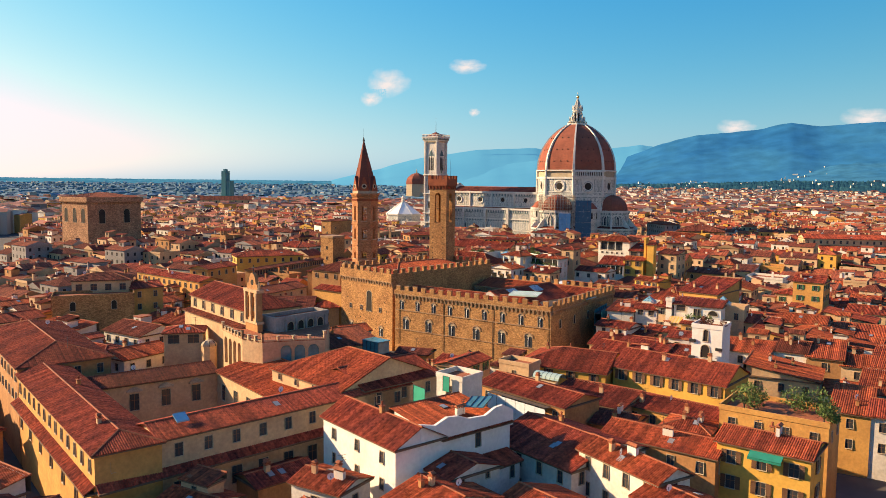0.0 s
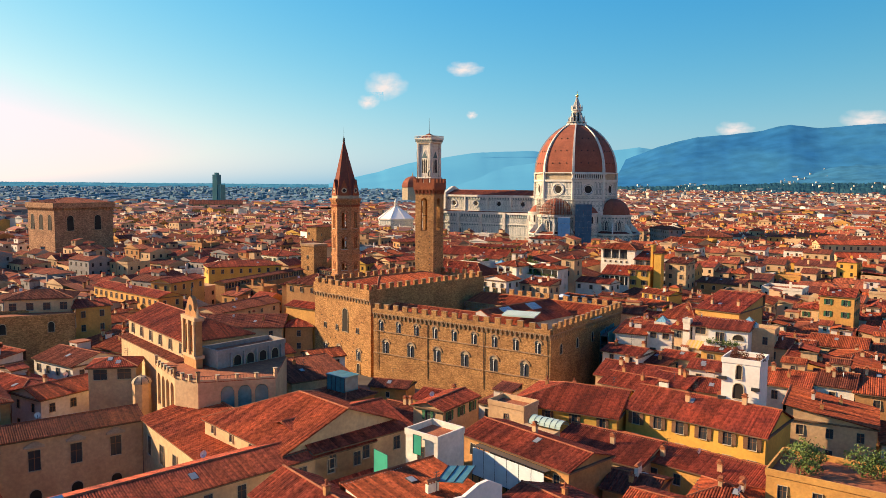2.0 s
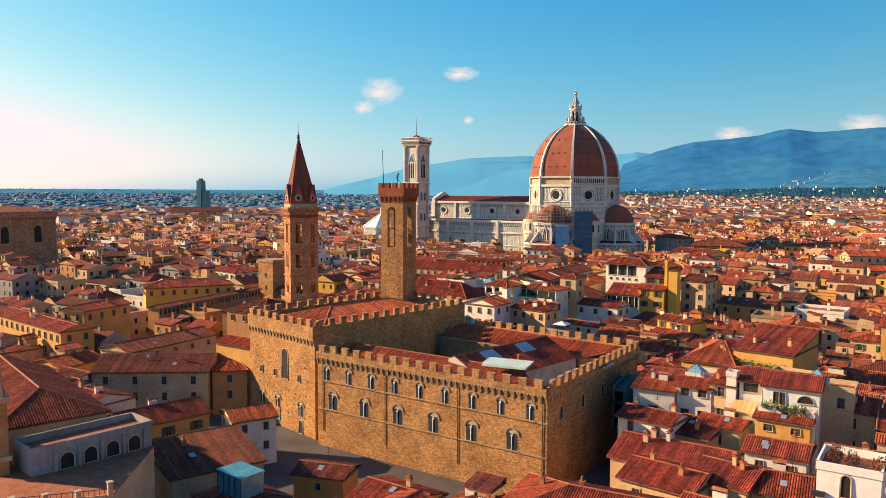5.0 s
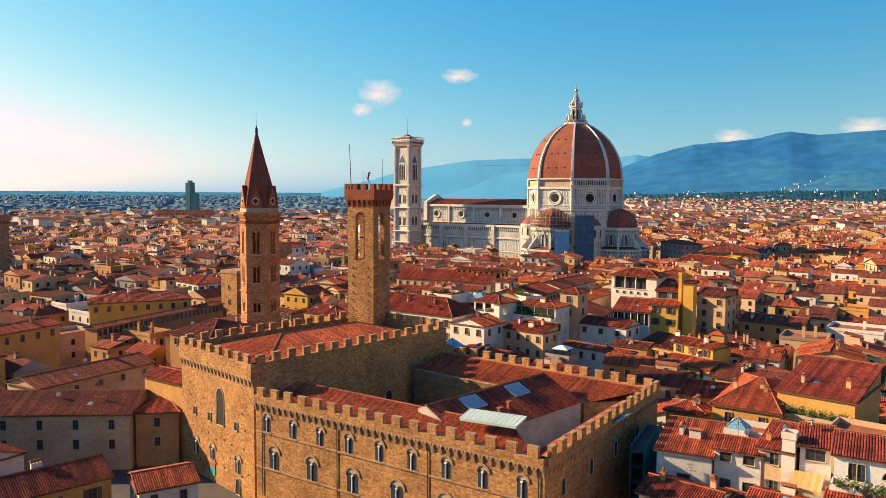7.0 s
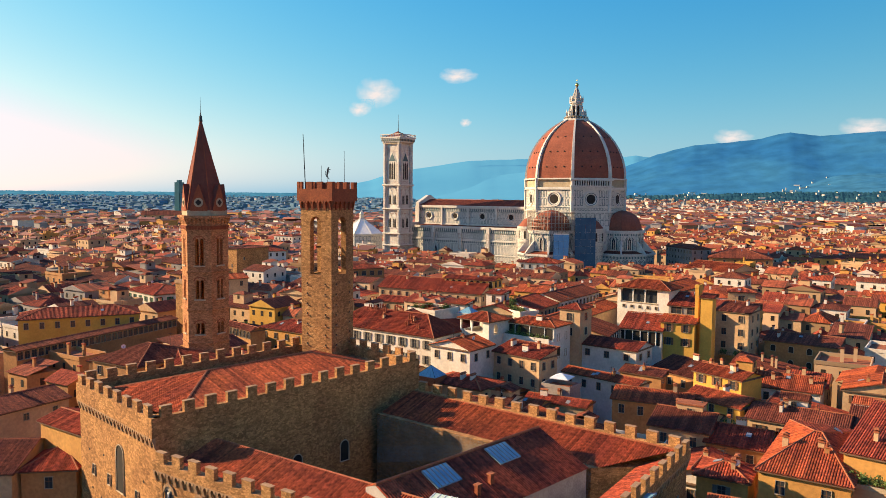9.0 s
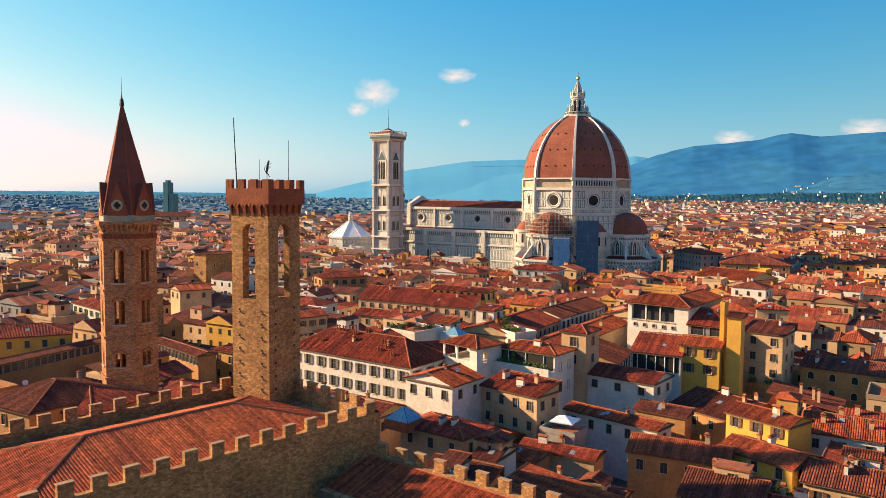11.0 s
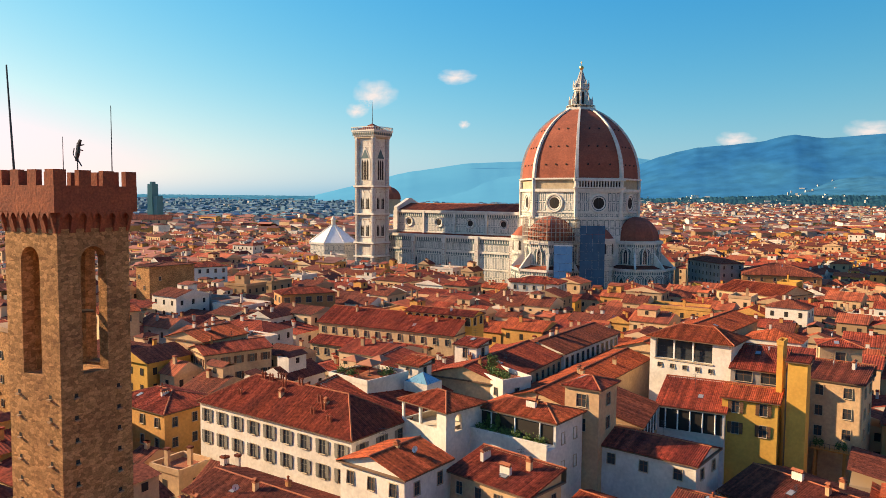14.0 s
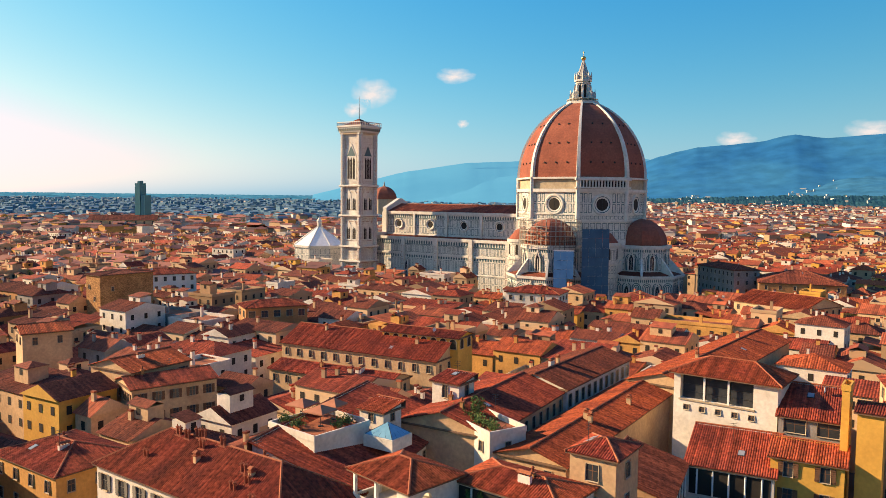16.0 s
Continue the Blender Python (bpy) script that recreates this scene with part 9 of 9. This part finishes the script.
# roof lights and the striped awning of the cream row
glass_pyramid(53.6, 197.0, 15.2, 2.8, 1.4, -35, "small pale glass roof light pyramid")
glass_pyramid(69.0, 186.0, 16.8, 3.0, 1.6, -35, "pale glass pyramid on a flat roof")
CANVAS_YELLOW = material("yellow_canvas", (0.50, 0.33, 0.08), 0.9, second=(0.42, 0.27, 0.06), scale=0.8)
q = Shape(CANVAS_YELLOW)
am = pose(57.9, 186.4, 13.0, 0, 0, -36)
for k in range(9):
    x0, x1 = -1.8 + 0.4 * k, -1.4 + 0.4 * k
    mt = CANVAS_YELLOW if k % 2 else PLASTER["cream"]
    q.solid([am @ Vector(v) for v in ((x0, -2.4, -1.3), (x1, -2.4, -1.3), (x1, 0, 0), (x0, 0, 0))], [am @ Vector(v) for v in ((x0, -2.4, -1.25), (x1, -2.4, -1.25), (x1, 0, 0.05), (x0, 0, 0.05))], mt, True, True)
    q.solid([am @ Vector(v) for v in ((x0, -2.4, -1.7), (x1, -2.4, -1.7), (x1, -2.36, -1.7), (x0, -2.36, -1.7))], [am @ Vector(v) for v in ((x0, -2.4, -1.25), (x1, -2.4, -1.25), (x1, -2.36, -1.25), (x0, -2.36, -1.25))], mt, True, True)
aw = q.make("awning")
tagged(aw, "yellow and white striped awning below a wide window", "awning")
for sx in (-1.7, 1.7):
    q = Shape(METAL)
    q.bar(am @ Vector((sx, 0.05, -1.5)), am @ Vector((sx, -2.4, -1.3)), 0.03, METAL, 5)
    q.make("arm", aw)
for i in range(5):
    p_ = Vector((58.2, 180.9)).lerp(Vector((63.6, 177.3)), (i + 0.5) / 5)
    planter(p_.x, p_.y, 13.05, -33, 460 + i, 1.0)

house(-297.0, 1010.0, 66.0, 22, 15, 19.5, "gable", 5.0, "cream", 2, rows=1, chimneys=0, busy=0, simple=True, pitch=0.9, gap=8.0, sides="f", win=(1.6, 3.0), low_pitch=False, label="long cream hall with dark roof far out in the city", name="far_hall")

# ---- villas scattered over the foot of the mountain ----
villas = Shape()
vr = random.Random(91)
for k in range(95):
    if k < 45:
        a, t, dist_ = vr.choice((15.5, 17.5, 19.0, 24.5, 25.5, 31.0)) + vr.gauss(0, 0.7), 0.45 * vr.random(), 4000
        top_ = 46 + dist_ * math.tan(radians(0.7 + (a - 14) * 0.085))
    else:
        a, t, dist_ = vr.uniform(13, 38), 0.35 * vr.random(), 3300
        top_ = 46 + dist_ * math.tan(radians(0.02 + (a - 13) * 0.025))
    r = dist_ * (1 - 0.30 * t) - 12
    z = (top_ - GROUND) * (1 - t) ** 1.5 + GROUND
    w = vr.choice((7, 8, 10, 13, 24)) * vr.uniform(0.8, 1.15)
    villas.box(r * math.sin(radians(a)) + 20, r * math.cos(radians(a)), z - 16, z + vr.uniform(2, 5), w, w * 0.5, vr.uniform(-30, 30), vr.choice((CITY_WALL, PLASTER["white"], PLASTER["white"])))
tagged(villas.make("hill_villas"), "pale villas scattered over the wooded foot of the mountain", "houses", kind="stuff")

# low roofs packed into the yards in front of the tall white houses
wing((35.6, 277.2), (46.6, 271.0), 5.0, 4.8, "gable", 1.2, "cream", 0, rows=0, chimneys=2, label="low cream yard house with dark red gable roof")
wing((30.2, 272.8), (36.8, 268.6), 6.0, 5.2, "gable", 1.2, "ochre", 1, rows=0, chimneys=1, label="low ochre yard house with orange gable roof")
house(6.0, 292.0, 19.0, 10.0, -35, 7.6, "gable", 2.0, "cream", 2, rows=1, chimneys=2, label="low cream house with dark brown tiled gable roof in a yard")
house(31.3, 282.8, 8.0, 7.0, -45, 5.2, "gable", 1.6, "ochre", 0, rows=1, chimneys=1, label="low ochre yard house with red tiled gable roof")


# ---- the rest of the old town: dense blocks of tiled houses on the same street grid ----
def inside(x, y, r, margin):
    for cx, cy, w, d, rot in TAKEN:
        c, s_ = math.cos(radians(rot)), math.sin(radians(rot))
        dx, dy = x - cx, y - cy
        if abs(c * dx + s_ * dy) < w / 2 + margin and abs(-s_ * dx + c * dy) < d / 2 + margin:
            return True
    return False


def clashes(ring, x, y):
    pts = list(ring) + [(x, y)] + [((ring[i][0] + ring[(i + 1) % 4][0]) / 2, (ring[i][1] + ring[(i + 1) % 4][1]) / 2) for i in range(4)]
    return any(inside(px, py, 0, 0.3) for px, py in pts)


rng = random.Random(21)
GRID = radians(-35)
gc, gs = math.cos(GRID), math.sin(GRID)
plots = []
# rows of touching houses, two rows back to back and then a street
gy, pair_ = -120.0, 0
while gy < 1050:
    deep = rng.uniform(9.5, 12.5)
    gx = -760.0 + rng.uniform(0, 6)
    run = 0
    while gx < 860:
        wide = rng.choice((6.5, 8.0, 9.5, 11.0, 13.0, 16.0, 20.0)) * rng.uniform(0.9, 1.1)
        run += wide
        cx, cy = gx + wide / 2, gy + deep / 2 + rng.uniform(-0.8, 0.8) + 7.0 * math.sin((gx + 0.4 * gy) * 0.011)
        x, y = gc * cx - gs * cy, gs * cx + gc * cy
        gx += wide - 0.15
        if run > rng.uniform(55, 85):
            gx += 4.2
            run = 0
        if y < 60 or y > 880 or abs(x - 0.14 * y) > 0.60 * y + 45:
            continue
        plots.append((y + abs(x - 0.14 * y) * 0.4, x, y, wide, deep * rng.uniform(0.9, 1.1)))
    pair_ += 1
    gy += deep + (rng.uniform(3.6, 5.0) if pair_ % 2 == 0 else rng.choice((-0.3, -0.3, 3.0)))
plots.sort()
walls = ["cream"] * 5 + ["white"] * 8 + ["yellow"] * 4 + ["ochre"] * 2 + ["bright"] * 1
mass = Shape()
built = 0
for _, x, y, w, d in plots:
    rot = -35 + rng.uniform(-2.5, 2.5) + math.degrees(math.atan(0.077 * math.cos(0.011 * x)))
    if y < 345:
        ze = rng.uniform(4.5, 9.0)
        if 150 < y < 215 and -45 < x < 28:
            ze = rng.uniform(4.0, 6.5)
        elif 148 < y < 222 and 22 < x < 95:
            ze = rng.uniform(8.6, 11.0)
        elif y < 180 and x > 25:
            ze = rng.uniform(6.5, 8.6)
    else:
        # roofs stay below the cathedral's flank in the blocks before it
        ze = rng.gauss(10.5, 1.7) if y < 480 else rng.gauss(9.2, 1.6)
        if abs(x - 70) > 150:
            ze += 1.8
    roof, rise = rng.choice(("gable", "gable", "gable", "gable", "hip", "shed", "flat") if y > 200 else ("gable", "gable", "hip", "shed")), rng.uniform(1.5, 2.4)
    wall, tile, ch = rng.choice(walls), rng.choice((0, 0, 1, 1, 1, 2)), rng.choice((1, 1, 2, 3))
    if x < 5 and 290 < y < 430:
        wall = rng.choice(("cream", "cream", "cream", "ochre", "white"))
    sh = rng.choice(("", "", "brown", "green", "grey"))
    if rng.random() < 0.34:
        w, d, rot = d, min(w, 13.0), rot + 90
    if abs(x - 120) < 75 and 505 < y < 600:
        ze = rng.uniform(4.5, 7.0)
    if 174 < y < 232 and -50 < x < 34:
        continue
    if clashes(rect(x, y, w, d, rot), x, y):
        w, d = w * 0.6, d * 0.6
        if clashes(rect(x, y, w, d, rot), x, y):
            continue
    if built < 190 and y < 420:
        built += 1
        TAKEN_N = len(TAKEN)
        ob = house(x, y, w, d, rot, ze, roof, rise, wall, tile, rows=2, shutter=sh if y < 330 and rng.random() < 0.35 else "", chimneys=ch,
                   sides="f" if y > 280 else "fl" if y > 200 else "flr", gap=3.4, pitch=0.34, simple=y > 300, win=(1.0, 1.55), room=rng.choice(("", "", "", "white", "cream")))
        del TAKEN[TAKEN_N:]
        tagged(ob, group="houses of the old town")
    else:
        ring = rect(x, y, w, d, rot)
        far_wall = rng.choice((FAR_WALL, FAR_WALL, PLASTER["white"], PLASTER["white"], PLASTER["cream"], PLASTER["yellow"], PLASTER["bright"] if rng.random() < 0.3 else PLASTER["cream"]))
        # left of the view, a browner roof mix paints in the haze there
        far_roof = rng.choice((FAR_ROOF, FAR_ROOF, TILE[0], TILE[1], TILE[2], TILE[2]) if x > 0.0 else (FAR_ROOF, TILE[0], TILE[2], TILE[2], CITY_ROOF, CITY_ROOF) if y > 560 else (FAR_ROOF, TILE[0], TILE[2], TILE[2], TILE[2]))
        if x < -40 and y < 480:
            far_wall = rng.choice((PLASTER["cream"], PLASTER["ochre"], FAR_WALL, PLASTER["white"], PLASTER["grey"]))
        mass.prism(ring, GROUND, ze, far_wall)
        if roof == "flat":
            planes, ends = [], []
            mass.prism(grown(ring, -0.3), ze - 0.02, ze + 0.03, RIDGE)
            for k in range(4):
                (ax, ay), (bx, by) = ring[k], ring[(k + 1) % 4]
                mass.box((ax + bx) / 2, (ay + by) / 2, ze, ze + 0.9, math.dist(ring[k], ring[(k + 1) % 4]) + 0.2, 0.3, math.degrees(math.atan2(by - ay, bx - ax)), far_wall)
        else:
            planes, lines, ends = roof_planes(grown(ring, 0.4), ze, rise, roof)
        if rng.random() < 0.22:
            q = lerp((*ring[0], 0), (*ring[2], 0), rng.uniform(0.35, 0.65))
            hw, hd, hz = rng.uniform(3, 5.5), rng.uniform(2.6, 4), ze + rise + rng.uniform(0.6, 2.0)
            rr = rect(q.x, q.y, hw, hd, rot)
            mass.prism(rr, ze - 0.5, hz, far_wall)
            for pl in roof_planes(grown(rr, 0.3), hz, 0.8, rng.choice(("shed", "gable", "hip")))[0]:
                mass.face(pl, far_roof)
            m = at_wall(rr[0], rr[1], hw / 2, hz - 1.5, 0.05)
            mass.face([m @ Vector(v) for v in ((-0.5, 0, 0), (0.5, 0, 0), (0.5, 0, 1.1), (-0.5, 0, 1.1))], DARK)
        for e in ends:
            mass.face(e, far_wall)
        for pl in planes:
            if y < 520:
                mass.tiles(pl, far_roof, 0.5, 0.07, True)
            else:
                mass.face(pl, far_roof)
        for a, b in ((ring[0], ring[1]), (ring[1], ring[2]), (ring[3], ring[0])):
            L = math.dist(a, b)
            n = max(1, int(L / 3.3))
            for r in range(2):
                for c in range(n):
                    m = at_wall(a, b, (c + 0.5) * L / n, ze - 2.6 - 3.4 * r, 0.05)
                    mass.face([m @ Vector(v) for v in ((-0.5, 0, 0), (0.5, 0, 0), (0.5, 0, 1.5), (-0.5, 0, 1.5))], DARK)
        for k in range(ch):
            q = lerp((*ring[0], 0), (*ring[2], 0), rng.uniform(0.25, 0.75))
            mass.box(q.x, q.y, ze, ze + rise + 0.8, 0.8, 0.5, rot, far_wall)
            mass.box(q.x, q.y, ze + rise + 0.8, ze + rise + 1.1, 0.95, 0.65, rot, far_roof)
tagged(mass.make("town_houses"), "dense tiled roofs and plastered houses of the old town", "houses", kind="stuff")

# ---- the far city out to the plain ----
far_city = Shape()
for _ in range(11500):
    a = radians(rng.uniform(-38, 47))
    r = 760 + (2400 if a > 0.16 else 3750) * rng.random() ** 1.6
    x, y = r * math.sin(a) + 20, r * math.cos(a)
    if y < 870 and abs(x - 0.14 * y) < 0.6 * y + 45:
        continue
    w, d, h = rng.uniform(8, 19), rng.uniform(7, 13), rng.uniform(8, 18)
    if rng.random() < 0.06:
        w *= 2.2
    if r > 1500:
        h *= 0.7
    # the ground climbs gently towards the edge of the plain
    h += max(0.0, r - 1500) * (0.015 if a > 0.16 else 0.007)
    ring = rect(x, y, w, d, rng.choice((-35, 55, 10, rng.uniform(0, 180))))
    if r < 1900 or a > 0.16:
        wall_m = rng.choice((CITY_WALL, CITY_WALL, PLASTER["white"], FAR_WALL, PLASTER["yellow"] if r < 1500 else CITY_WALL))
        roof_m = rng.choice((CITY_ROOF, CITY_ROOF, FAR_ROOF if a > 0 else CITY_ROOF, TILE[2]))
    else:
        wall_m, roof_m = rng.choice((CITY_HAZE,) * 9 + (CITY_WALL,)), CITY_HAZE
    # with distance on the sunward side, more houses take the haze-painted colour
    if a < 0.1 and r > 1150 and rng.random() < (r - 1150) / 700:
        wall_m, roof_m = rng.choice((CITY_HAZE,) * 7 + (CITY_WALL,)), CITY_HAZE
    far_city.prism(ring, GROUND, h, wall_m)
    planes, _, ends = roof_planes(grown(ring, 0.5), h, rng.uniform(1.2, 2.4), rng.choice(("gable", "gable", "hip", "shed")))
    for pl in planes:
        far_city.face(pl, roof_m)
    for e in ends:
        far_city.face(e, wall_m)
tagged(far_city.make("far_city"), "houses of the outer city on the plain, the farther ones tinted haze blue", "houses", kind="stuff")

# ---- small evening clouds far behind everything ----
cm = bpy.data.materials.new("cloud")
cm.use_nodes = True
cn, cl = cm.node_tree.nodes, cm.node_tree.links
cn.clear()
c_out, c_mix, c_tr, c_em = cn.new("ShaderNodeOutputMaterial"), cn.new("ShaderNodeMixShader"), cn.new("ShaderNodeBsdfTransparent"), cn.new("ShaderNodeEmission")
# evening light on the clouds is a pinkish glow of flat cards
c_em.inputs["Color"].default_value, c_em.inputs["Strength"].default_value = (1.0, 0.90, 0.86, 1), 0.42
c_tc, c_no, c_gr, c_ra, c_mu = cn.new("ShaderNodeTexCoord"), cn.new("ShaderNodeTexNoise"), cn.new("ShaderNodeTexGradient"), cn.new("ShaderNodeMapRange"), cn.new("ShaderNodeMath")
c_gr.gradient_type = "SPHERICAL"
c_no.inputs["Scale"].default_value, c_no.inputs["Detail"].default_value = 2.2, 6.0
cl.new(c_tc.outputs["Object"], c_gr.inputs["Vector"])
cl.new(c_tc.outputs["Object"], c_no.inputs["Vector"])
c_ra.inputs["From Min"].default_value, c_ra.inputs["From Max"].default_value = 0.12, 0.50
c_mu.operation = "MULTIPLY"
cl.new(c_gr.outputs["Fac"], c_mu.inputs[0])
cl.new(c_no.outputs["Fac"], c_mu.inputs[1])
cl.new(c_mu.outputs[0], c_ra.inputs["Value"])
cl.new(c_ra.outputs["Result"], c_mix.inputs["Fac"])
cl.new(c_tr.outputs[0], c_mix.inputs[1])
cl.new(c_em.outputs[0], c_mix.inputs[2])
cl.new(c_mix.outputs[0], c_out.inputs["Surface"])
for x, z, w, h in ((-375, 655, 185, 125), (-480, 555, 95, 62), (110, 760, 160, 66), (160, 480, 50, 36), (1780, 405, 170, 70), (2600, 470, 260, 90)):
    me = bpy.data.meshes.new("cloud")
    me.from_pydata([(-1, 0, -1), (1, 0, -1), (1, 0, 1), (-1, 0, 1)], [], [(0, 1, 2, 3)])
    me.materials.append(cm)
    o = new("backdrop_cloud", me)
    o.matrix_basis = Matrix.LocRotScale((x, 4720, z), None, (w, 1, h))
    structure(o, "small soft white evening cloud", "cloud")

# laid tiles are joined, too many and too small to count
for ob in list(bpy.data.objects):
    kind_ = ob.name.split(".")[0]
    if kind_ in ("court_roof", "high_roof", "pent_roof", "nave_roof") or (kind_ == "roof" and ob.parent and ob.parent.name.startswith(("stone_palace", "stone_hall"))):
        tagged(ob, "rows of weathered clay roof tiles", kind="stuff")
